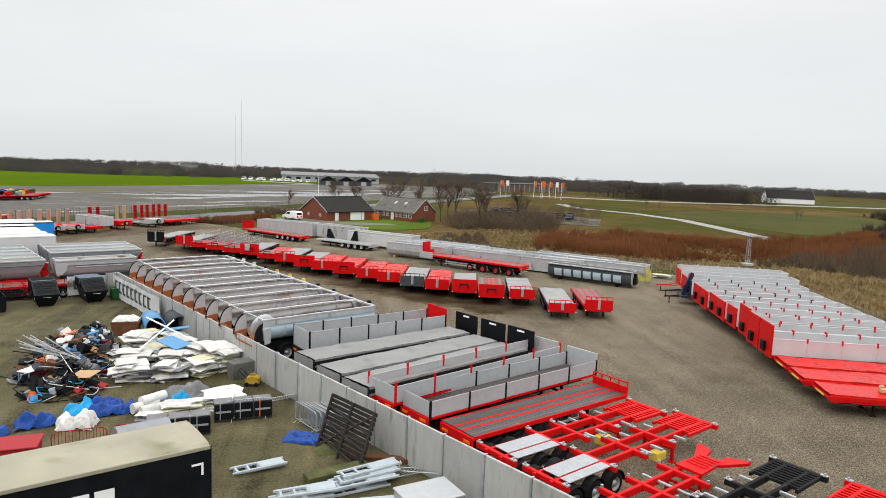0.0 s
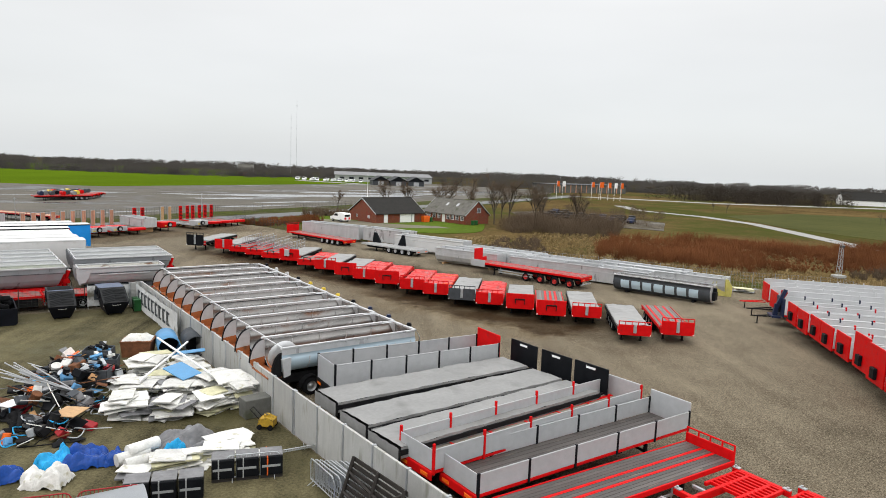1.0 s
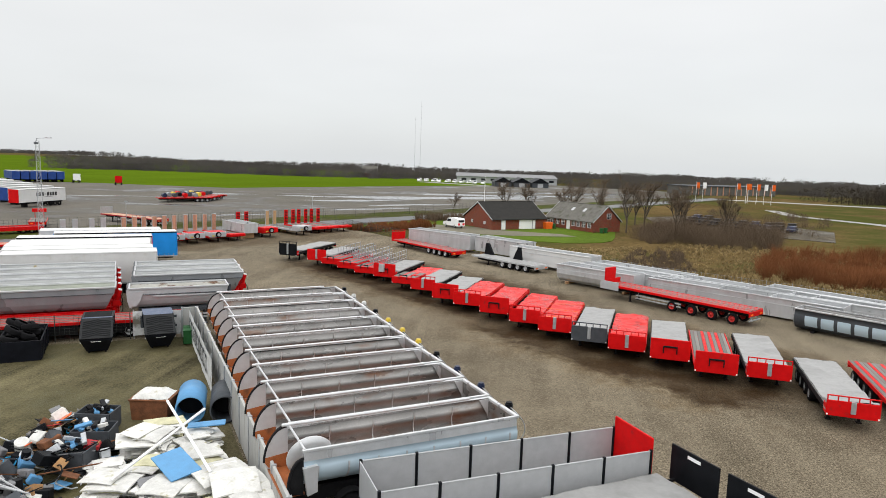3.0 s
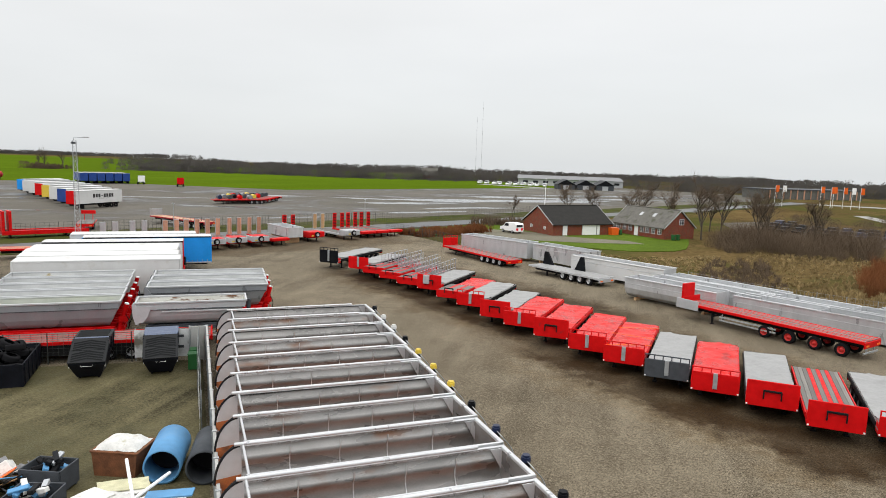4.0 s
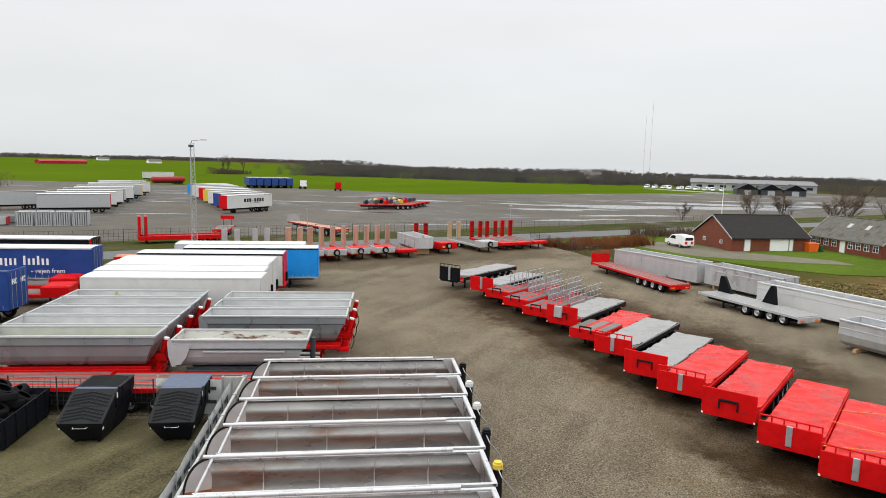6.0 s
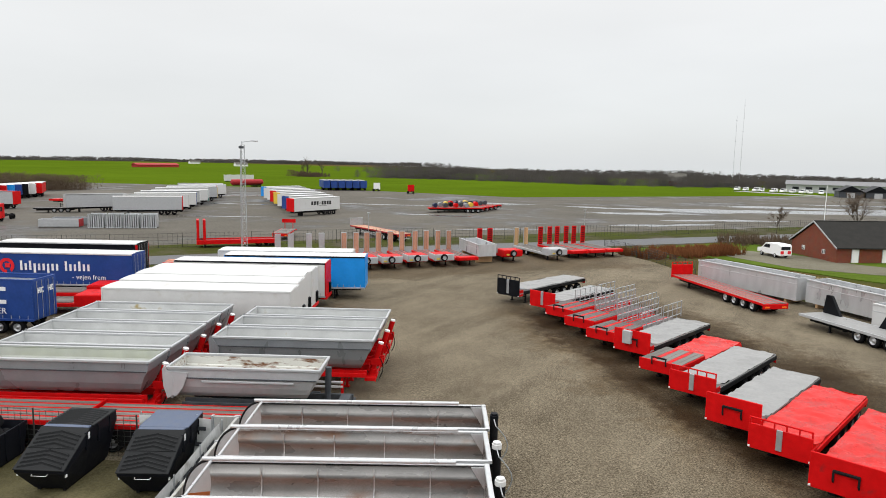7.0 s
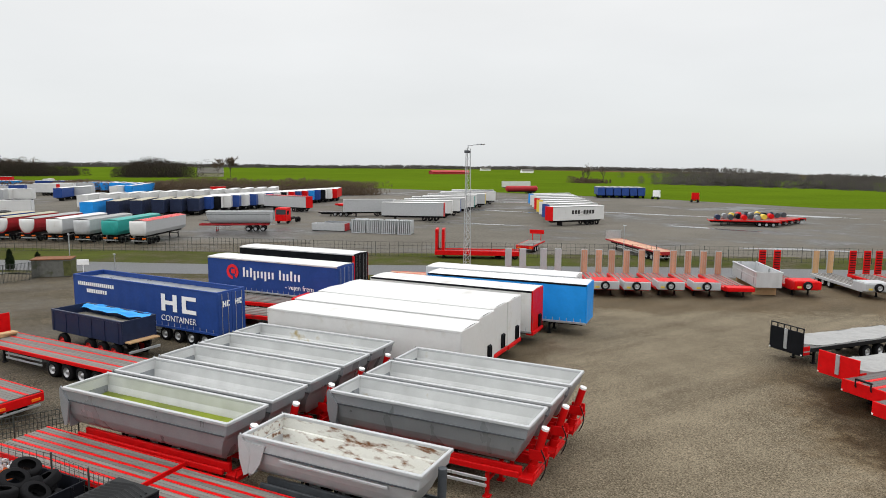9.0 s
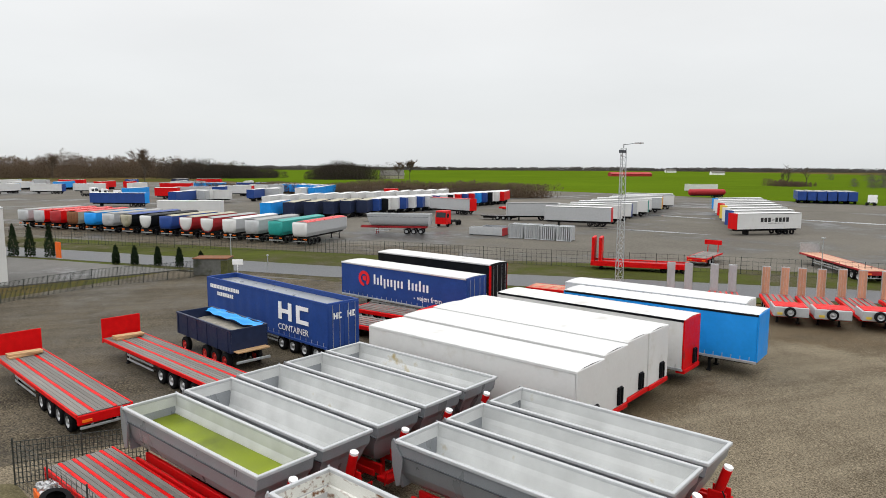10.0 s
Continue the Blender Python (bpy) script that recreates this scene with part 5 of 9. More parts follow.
ribbed_tank(at(25.3, 80.2, -41))
M["yellow_pale"] = material("faded_yellow_paint", (0.50, 0.45, 0.13), 0.6, vary=0.2, scale=1.5, stain=(0.30, 0.28, 0.18), stain_amount=0.3)
ybh = thing("yellow_bulkhead", at(36.5, 78.0, 64), "faded yellow steel bulkhead standing on the gravel", "bulkhead")
part("plate", Geo().prism([(-1.1, 0), (1.1, 0), (1.15, 1.0), (0.75, 1.75), (0.2, 1.9), (-0.7, 1.85), (-1.15, 1.1)], 0, 0, 0.35), "yellow_pale", ybh)
for y in (-0.5, 0.5):
    part("stiffener", Geo().box(-0.09, 0.0, y - 0.06, y + 0.06, 0.1, 1.6, 0.02), "yellow_pale", ybh)


# ---- left group: dump bodies ----
def dump_trailer(m, label, inside="steel_in", outside="steel", frame="red", L=9.1, W=2.45, water=False, top=3.3, group="steel dump trailers", cylinder=True, rimmat="rim", fancy=False):
    t = thing("dump_trailer", m, label, "dump trailer", group)
    h, fl = W / 2, 1.46
    # rows along x: (x at rim, x at floor)
    def ring(off, zf):
        rows = []
        for x0, x1, y, z in ((0.0, L, h, top), (0.10, L + 0.02, h, top - 0.5), (0.28, L, h - 0.06, zf + 1.0), (0.44, L - 0.03, h - 0.15, zf + 0.62), (0.58, L - 0.07, h - 0.30, zf + 0.3), (0.70, L - 0.14, h - 0.50, zf + 0.09), (0.78, L - 0.2, h - 0.68, zf)):
            rows += [(x0 + off, -y + off, z), (x1 - off, -y + off, z), (x1 - off, y - off, z), (x0 + off, y - off, z)]
        return rows
    faces = [(4 * j + k, 4 * j + (k + 1) % 4, 4 * j + 4 + (k + 1) % 4, 4 * j + 4 + k) for j in range(6) for k in range(4)] + [(24, 25, 26, 27)]
    body = part("hopper", Geo().add(ring(0.0, fl), faces, False, False), outside, t)
    part("hopper_liner", Geo().add(ring(0.05, fl + 0.06), faces, False, False), inside, t)
    rim = Geo()
    for s in (-1, 1):
        rim.box(-0.05, L + 0.03, s * h - 0.07, s * h + 0.07, top - 0.09, top + 0.035, 0.02)
    rim.box(-0.05, 0.07, -h, h, top - 0.09, top + 0.034, 0.02).box(L - 0.07, L + 0.05, -h, h, top - 0.09, top + 0.034, 0.02)
    part("rim", rim, "steel_lt" if outside == "steel" else outside, t, "pale worn rim")
    for s in (-1, 1):
        part("side_crease", Geo().box(0.15, L - 0.15, s * h - 0.035, s * h + 0.035, top - 0.53, top - 0.48, 0.01), "dark", body)
    part("tailgate", Geo().prism([(L - 0.18, fl + 0.05), (L + 0.02, top - 0.1), (L + 0.09, top - 0.1), (L - 0.1, fl + 0.05)], 1, -h + 0.1, h - 0.1), outside, t)
    for s in (-1, 1):
        part("tailgate_arm", Geo().prism([(L - 0.35, top - 0.6), (L + 0.1, top + 0.06), (L + 0.2, top - 0.1), (L + 0.16, top - 0.9), (L - 0.02, fl + 0.1), (L - 0.2, fl + 0.2)], 1, s * (h + 0.04) - 0.03, s * (h + 0.04) + 0.03), outside, t)
    if fancy:
        for s in (-1, 1):
            part("side_bulge", Geo().box(1.2, L - 1.6, s * (h + 0.005) - 0.03, s * (h + 0.005) + 0.03, top - 0.72, top - 0.6, 0.025), outside, body)
            part("rear_shield", Geo().prism([(L - 1.0, top - 0.25), (L - 0.05, top - 0.2), (L - 0.05, top - 1.35), (L - 0.45, top - 1.35), (L - 0.75, top - 0.95)], 1, s * (h + 0.03) - 0.03, s * (h + 0.03) + 0.03), outside, body)
    if water:
        part("rain_water", Geo().add([(x, y, z) for z, x0, x1, w in ((fl + 0.5, 0.55, L - 0.12, h - 0.26), (fl + 0.95, 0.36, L - 0.09, h - 0.13)) for x, y in ((x0, -w), (x1, -w), (x1, w), (x0, w))], [(0, 1, 2, 3), (4, 5, 6, 7), (0, 1, 5, 4), (1, 2, 6, 5), (2, 3, 7, 6), (3, 0, 4, 7)]), "algae", t, "green rain water in the bottom")
    chassis(t, 0.4 if frame == "red" else -1.3, L - 0.6, 1.4, frame, 0.36, 0.55)
    for s in (-1, 1):
        part("side_beam", Geo().box(0.4, L - 0.6, s * 0.95 - 0.05, s * 0.95 + 0.05, 1.12, 1.34, 0.015), frame, t)
        part("side_guard", Geo().box(1.6, 4.0, s * 1.1 - 0.02, s * 1.1 + 0.02, 0.55, 0.68, 0.01).box(1.6, 4.0, s * 1.1 - 0.02, s * 1.1 + 0.02, 0.8, 0.93, 0.01), "alu", t)
    axles(t, (L - 4.2, L - 2.9, L - 1.6), 1.02, 0.5, rimmat)
    guard = shared("dump_guard", lambda: Geo().path([(0.66 * math.cos(math.pi * k / 10), 0, 0.5 + 0.57 * math.sin(math.pi * k / 10)) for k in range(11)], 0.03, 4).sheet(lambda u, v: (0.66 * math.cos(math.pi * u), 0.36 * v - 0.18, 0.5 + 0.58 * math.sin(math.pi * u)), 12, 1).mesh("mudguard", M["chassis"]))
    for s in (-1, 1):
        for k in range(3):
            part("mudguard", guard, None, t, "black plastic mudguard", m=pose(L - 4.2 + 1.3 * k, s * 1.02, 0))
    landing_legs(t, 1.7, 1.0, frame)
    if fancy:
        part("front_box", Geo().box(-1.25, -0.75, -0.3, 0.5, 1.2, 1.5, 0.03).box(-1.35, -1.25, -1.0, 1.0, 0.95, 1.1, 0.02), frame, t)
        part("lift_cylinder", Geo().cyl((-0.15, 0, 1.2), (-0.2, 0, 2.9), 0.15, 12), "dark", t)
    if cylinder:
        c = part("lift_cylinder", Geo().cyl((0.25, 0, 0.95), (-0.28, 0, 2.75), 0.16, 12).cyl((0.2, 0, 0.9), (0.1, 0, 1.35), 0.22, 12).box(-0.1, 0.5, -0.75, 0.75, 0.85, 1.05, 0.03), frame, t)
        part("cylinder_cap", Geo().cyl((-0.28, 0, 2.75), (-0.305, 0, 2.84), 0.15, 12), "text_white", c, "white painted cylinder top")
        part("cylinder_bracket", Geo().box(-0.35, 0.25, -0.28, -0.2, 1.6, 2.0, 0.02).box(-0.35, 0.25, 0.2, 0.28, 1.6, 2.0, 0.02), frame, c)
        part("hose", Geo().path([(-0.25 - 0.2 * math.sin(math.pi * k / 8), 0.35, 2.1 - 1.2 * k / 8) for k in range(9)], 0.025, 5), "chassis", t)
        part("front_frame", Geo().path([(-0.1, -0.9, 0.9), (-0.2, -0.9, 1.4), (-0.2, 0.9, 1.4), (-0.1, 0.9, 0.9)], 0.03, 6), frame, t)
    return t


for k in range(5):
    dump_trailer(at(-29.0 - 1.4 * k, 67.0 + 2.18 * k, 211.5), "grey steel dump trailer on a red chassis" + (" holding green rain water" if k == 0 else " with a stained hopper"), water=(k == 0), L=8.9, W=2.15, top=3.2)
for k in range(3):
    dump_trailer(at(-23.0 - 1.3 * k, 76.1 + 2.27 * k, 211), "grey steel dump trailer on a red chassis with a stained hopper", L=8.6, W=2.15, top=3.2)
dump_trailer(at(-22.05, 71.0, 211), "pale dump trailer with a rust-stained hopper on a grey chassis", "steel_rust", "steel_lt", "dark", 7.1, 2.2, top=3.05, group="pale dump trailer", cylinder=False, fancy=True)


# ---- box and curtain trailers ----
def curtain_trailer(m, label, curtain="blue", front="white", rear="blue", roof="white_roof", L=13.6, sag=0.03, trim="galv", wheels=True, group="curtain trailers", z0=1.12, top=3.95, front_kit=False, open_top=False, low_red=False, simple=False, xax=None):
    """Front at x = 0, rear at x = L."""
    t = thing("curtain_trailer" if curtain not in ("white",) else "box_trailer", m, label, "trailer", group)
    h = 1.275
    body = None
    for s in (-1, 1):
        if simple:
            g = Geo().box(0.06, L - 0.06, s * h - 0.03, s * h, z0, top - 0.12, 0)
        else:
            nu = 64
            g = Geo().sheet(lambda u, v, s=s: (0.06 + (L - 0.12) * u, s * (h - 0.02 + 0.018 * math.sin(u * L * 5.3) * (1 - abs(2 * v - 1)) + 0.012 * noise.noise((u * L * 1.3, v * 2, s * 3.0)) + sag * 0.3 * math.sin(math.pi * v)), z0 + (top - 0.12 - z0) * v), nu, 4)
            g.sheet(lambda u, v, s=s: (0.06 + (L - 0.12) * u, s * (h - 0.08), z0 + (top - 0.12 - z0) * v), 1, 1)
        body = part("curtain", g, curtain, t)
    if open_top:
        part("top_frame", Geo().box(0, L, -h, -h + 0.09, top - 0.12, top, 0.02).box(0, L, h - 0.09, h, top - 0.12, top, 0.02).box(0, 0.09, -h + 0.09, h - 0.09, top - 0.12, top, 0.02).box(L - 0.09, L, -h + 0.09, h - 0.09, top - 0.12, top, 0.02), trim, t)
        part("load_floor", Geo().sheet(lambda u, v: (0.1 + (L - 0.2) * u, (h - 0.1) * (2 * v - 1), top - 0.35 + 0.03 * noise.noise((u * 9, v * 3, 0))), 20, 4), "kerb" if "kerb" in M else "steel", t, "grey sheet inside the open top")
    else:
        part("roof", Geo().sheet(lambda u, v: (L * u, h * (2 * v - 1), top + 0.05 - 0.06 * (2 * v - 1) ** 2 + (0 if simple else 0.012 * noise.noise((u * L * 0.8, v * 3, 2.0)) + 0.008 * abs(math.sin(u * L * 2.1)))), 8 if simple else 52, 4), roof, t)
        for s in () if simple else (-1, 1):
            part("roof_edge", Geo().box(0, L, s * h - 0.05, s * h + 0.01, top - 0.14, top + 0.0, 0.02), "black" if curtain == "blue_lt" or low_red else roof, t)
    fr = part("front_wall", Geo().box(-0.04, 0.05, -h, h, z0 - 0.05, top, 0.03), front, t)
    rr = part("rear_frame", Geo().box(L - 0.05, L + 0.04, -h, h, z0 - 0.1, top, 0.02), rear, t)
    if not simple:
        for s in (-1, 1):
            part("rear_door", Geo().box(L + 0.04, L + 0.075, min(0.01 * s, s * (h - 0.06)), max(0.01 * s, s * (h - 0.06)), z0, top - 0.12, 0.012), rear, t)
            for y in (0.35, 0.9):
                part("lock_bar", Geo().cyl((L + 0.1, s * y, z0 - 0.05), (L + 0.1, s * y, top - 0.15), 0.018, 6), "galv", t)
            part("side_rail", Geo().box(0, L, s * h - 0.05, s * h + 0.02, z0 - 0.14, z0 + 0.02, 0.012), trim, t)
        bk = Geo()
        for s in (-1, 1):
            for k in range(24):
                x = 0.4 + (L - 0.8) * k / 23
                bk.box(x - 0.02, x + 0.02, s * (h + 0.012) - 0.008, s * (h + 0.012) + 0.008, z0 - 0.1, z0 + 0.25)
        tagged(part("strap_row", bk, "galv" if curtain != "white" else "steel_lt", t), kind="stuff")
    if front_kit:
        k = part("connection_panel", Geo().box(-0.14, -0.04, -0.6, -0.15, z0 + 0.05, z0 + 0.95, 0.03).box(-0.2, -0.14, -0.55, -0.45, z0 + 0.1, z0 + 0.9, 0.01).box(-0.2, -0.14, -0.3, -0.2, z0 + 0.1, z0 + 0.9, 0.01), "black", fr, "black connection panel")
        part("front_bumper", Geo().box(-0.12, 0.4, -h + 0.05, h - 0.05, z0 - 0.3, z0 - 0.05, 0.03), "red", t)
    if simple:
        part("chassis", Geo().box(0.4, L - 0.3, -0.55, 0.55, z0 - 0.4, z0 - 0.04).box(2.7, 2.85, -0.8, 0.8, 0.0, z0 - 0.1), "chassis", t)
    else:
        chassis(t, 0.4, L - 0.3, z0 - 0.06, "chassis", 0.32)
    if wheels:
        axles(t, xax or (L - 4.3, L - 3.0, L - 1.7), 1.03, 0.5, simple=simple)
    if not simple:
        landing_legs(t, 2.8, 1.0)
        for s in (-1, 1):
            part("side_guard", Geo().box(3.6, L - 5.4, s * 1.18 - 0.015, s * 1.18 + 0.015, 0.5, 0.62, 0.005).box(3.6, L - 5.4, s * 1.18 - 0.015, s * 1.18 + 0.015, 0.76, 0.88, 0.005), "galv", t)
    return t


# white boxes, fronts towards the lane
wt0 = None
for x, y in ((-33.35, 80.35), (-35.15, 82.75), (-36.8, 85.05), (-38.05, 87.2)):
    p = at(x, y, 211.7)
    if wt0 is None:
        wt0 = curtain_trailer(p, "white sheeted box trailer with a black connection panel", "white", "white", "white", front_kit=True, group="white box trailers", L=12.6)
    else:
        copy_thing(wt0, p)
curtain_trailer(at(-39.9, 90.8, 212), "white curtain trailer with a red front and black roof edge", "white", "red", "white", front_kit=True, low_red=True, group="white box trailers", L=12.8)
curtain_trailer(at(-39.75, 95.8, 214), "bright blue curtain trailer with a white roof", "blue_lt", "blue_lt", "blue_lt", group="curtain trailers by the road", L=12.6)
curtain_trailer(at(-42.7, 97.5, 214), "white curtain trailer with a white roof", "white", "white", "white", group="curtain trailers by the road", L=12.6)


def letters(parent, x, z, heights, w, gap, mat, y, slant=0.0):
    """Plain blocks of the size of letters: one (bottom, top) for each, None for a space."""
    rows = []
    for hgt in heights:
        if hgt:
            rows.append((x, z + hgt[0], w, hgt[1] - hgt[0]))
        x += w + gap
    return bars(parent, rows, mat, y)


# the blue trailer with a round sign; its near side is local +y
es = curtain_trailer(at(-68.4, 76.3, 32.2), "dark blue curtain trailer with white lettering and a red round sign", "blue", "blue", "blue", group="blue trailers", L=14.1)
letters(es, 4.1, 2.35, [(0, .85), (0, .6), (0, .85), (-.22, .6), (0, .6), (0, .6), (-.22, .6), (0, .6), (0, .6), None, (0, .85), (0, .6), (0, .6), (0, .85), (0, .6), (0, .6)], 0.2, 0.2, "text_white", -1.30)
word(es, "- vejen frem", 0.62, pose(8.7, -1.315, 1.6, 90, 0, 0), "text_white")
ring_g = Geo()
for k in range(20):
    if 15 <= k <= 16:
        continue
    a0, a1 = 2 * math.pi * k / 20, 2 * math.pi * (k + 1) / 20
    ring_g.prism([(2.9 + r * math.cos(a), 2.72 + r * math.sin(a)) for r, a in ((0.68, a0), (0.68, a1), (0.40, a1), (0.40, a0))], 1, -1.32, -1.30)
ring_g.prism([(2.75, 2.55), (3.2, 2.55), (3.2, 2.95), (2.75, 2.95)], 1, -1.32, -1.30)
part("round_sign", ring_g, "text_red", es, "red ring sign")
bk = curtain_trailer(at(-74.1, 80.9, 33), "black curtain trailer with a white roof and red rear edge", "black", "black", "black", group="blue trailers")
part("rear_edge", Geo().box(13.45, 13.66, -1.31, -1.1, 1.0, 3.8, 0.02).box(13.45, 13.66, 1.1, 1.31, 1.0, 3.8, 0.02), "red", bk, "red rear corner post")
letters(bk, 5.2, 2.1, [(0, .3)] * 9, 0.26, 0.08, "red_dark", -1.30)
hc = curtain_trailer(at(-63.3, 65.05, 29.2), "blue open-topped trailer with white block lettering", "blue", "blue", "blue", group="blue trailers", open_top=True, L=15.0, trim="blue", xax=(9.8, 11.1, 12.4, 13.7))
bars(hc, [(9.7, 2.2, 0.40, 1.2), (10.85, 2.2, 0.40, 1.2), (10.1, 2.66, 0.75, 0.28), (11.75, 2.2, 0.40, 1.2), (12.15, 2.2, 0.95, 0.28), (12.15, 3.12, 0.95, 0.28)], "text_white", -1.31)
word(hc, "CONTAINER", 0.60, pose(9.65, -1.325, 1.5, 90, 0, 0), "text_white")
letters(hc, 0.6, 3.2, [(0, .28)] * 18, 0.17, 0.06, "text_white", -1.31)
letters(hc, 1.6, 2.7, [(0, .28)] * 9, 0.19, 0.07, "text_white", -1.31)
for k in (-0.62, 0.5):
    part("lettering", Geo().box(15.09, 15.1, k - 0.22, k - 0.12, 2.9, 3.3).box(15.09, 15.1, k, k + 0.1, 2.9, 3.3).box(15.09, 15.1, k - 0.12, k, 3.05, 3.14).box(15.09, 15.1, k + 0.18, k + 0.28, 2.9, 3.3).box(15.09, 15.1, k + 0.28, k + 0.42, 2.9, 3.0).box(15.09, 15.1, k + 0.28, k + 0.42, 3.2, 3.3), "text_white", hc)

# flatbeds with upright red fronts and the navy dump trailer
flatbed(at(-56.6, 58.6, 29.5), 13.6, "red flatbed with grey boards and an upright red front", head=("red", 2.5), deck=1.22, naxle=4, reds=(3, 8), head_rails=False)
flatbed(at(-53.9, 53.3, 28.5), 13.6, "red flatbed with grey boards and an upright red front", head=("red", 2.5), deck=1.22, naxle=4, reds=(3, 8), head_rails=False)
for (x, y, a) in ((-56.6, 58.6, 29.5), (-53.9, 53.3, 28.5)):
    c = uv(a)
    for j in range(3):
        for i in range(2):
            solid("timber_block", shared("tb", lambda: Geo().box(-0.9, 0.9, -0.08, 0.08, 0, 0.12, 0.01).mesh("timber_block", M["wood"])), None, "pale timber bearer lying on a flatbed deck", "timber", "timber bearers",
                  m=pose(x + 1.1 * c[0] + (0.2 * j - 0.2) * c[0], y + 1.1 * c[1] + (0.2 * j - 0.2) * c[1], 1.235 + 0.121 * i, 0, 0, a + 82 + 7 * j * (1 - i)))
def box_tipper(m, label):
    """Short square-sided tipper with a gravelly floor and a sheet pushed to one side."""
    t = thing("box_tipper", m, label, "dump trailer")
    L, h, fl, top = 7.4, 1.22, 1.15, 2.6
    for s in (-1, 1):
        part("side_wall", Geo().box(0, L, s * h - 0.04, s * h + 0.04, fl, top, 0.015).box(0, L, s * h - 0.07, s * h + 0.07, top - 0.12, top + 0.02, 0.02), "navy", t)
        for k in range(6):
            part("side_rib", Geo().box(0.3 + 1.36 * k, 0.4 + 1.36 * k, min(s * h, s * (h + 0.08)), max(s * h, s * (h + 0.08)), fl, top - 0.1, 0.01), "navy", t)
    for x in (0.0, L - 0.06):
        part("end_wall", Geo().box(x, x + 0.06, -h + 0.04, h - 0.04, fl, top, 0.01), "navy", t)
    part("load", Geo().sheet(lambda u, v: (0.08 + (L - 0.16) * u, (h - 0.06) * (2 * v - 1), 1.95 + 0.1 * noise.noise((u * 6, v * 3, 2))), 24, 8), "kerb_pale", t, "grey gravel load")
    part("tarpaulin", Geo().sheet(lambda u, v: (0.3 + (L - 0.5) * u, -s_far * (h - 0.55 * v) + 0.08 * noise.noise((u * 7, v * 3, 1)), 2.62 - 0.25 * v + 0.14 * noise.noise((u * 6, v * 3, 5))), 30, 6), "blue_lt", t, "crumpled blue sheet")
    part("rear_board", Geo().box(-0.55, 0.0, -1.1, 1.1, 1.2, 1.3, 0.02), "wood", t, "bare timber step board")
    part("rear_bumper", Geo().box(-0.5, -0.42, -1.15, 1.15, 0.55, 0.72, 0.02), "galv", t)
    chassis(t, -0.4, L + 0.6, 1.13, "chassis", 0.3)
    axles(t, (1.0, 2.3, 3.6, L - 0.9), 1.02, 0.5, "rim_red")
    return t


s_far = 1
M["kerb_pale"] = material("pale_gravel_load", (0.26, 0.24, 0.20), 0.9, vary=0.3, scale=3, fine=25, bump=0.6)
box_tipper(at(-50.5, 66.6, 207.5), "navy box tipper half covered by a blue sheet")
# two red flatbeds beside the scrapyard fence
fe_a = flatbed(at(-29.5, 63.85, 211), 8.0, "red flatbed with striped grey boards beside the wire fence", deck=1.3, reds=(2, 5, 8, 11), nplank=14, group="flatbeds by the fence", head=("red", 1.4), head_rails=False)
fe_b = flatbed(at(-22.75, 67.65, 211), 7.6, "red flatbed with striped grey boards beside the wire fence", deck=1.3, reds=(2, 5, 8, 11), nplank=14, group="flatbeds by the fence", head=("red", 1.4), head_rails=False)
# black panels stand for the shade and chassis below these two decks
for bed, n_ in ((fe_a, 8.0), (fe_b, 7.6)):
    for s_ in (-1, 1):
        part("side_skirt", Geo().box(0.3, n_ - 0.3, s_ * 1.14 - 0.02, s_ * 1.14 + 0.02, 0.42, 1.08, 0.01), "chassis", bed, "black panel standing for shade and chassis under the deck")


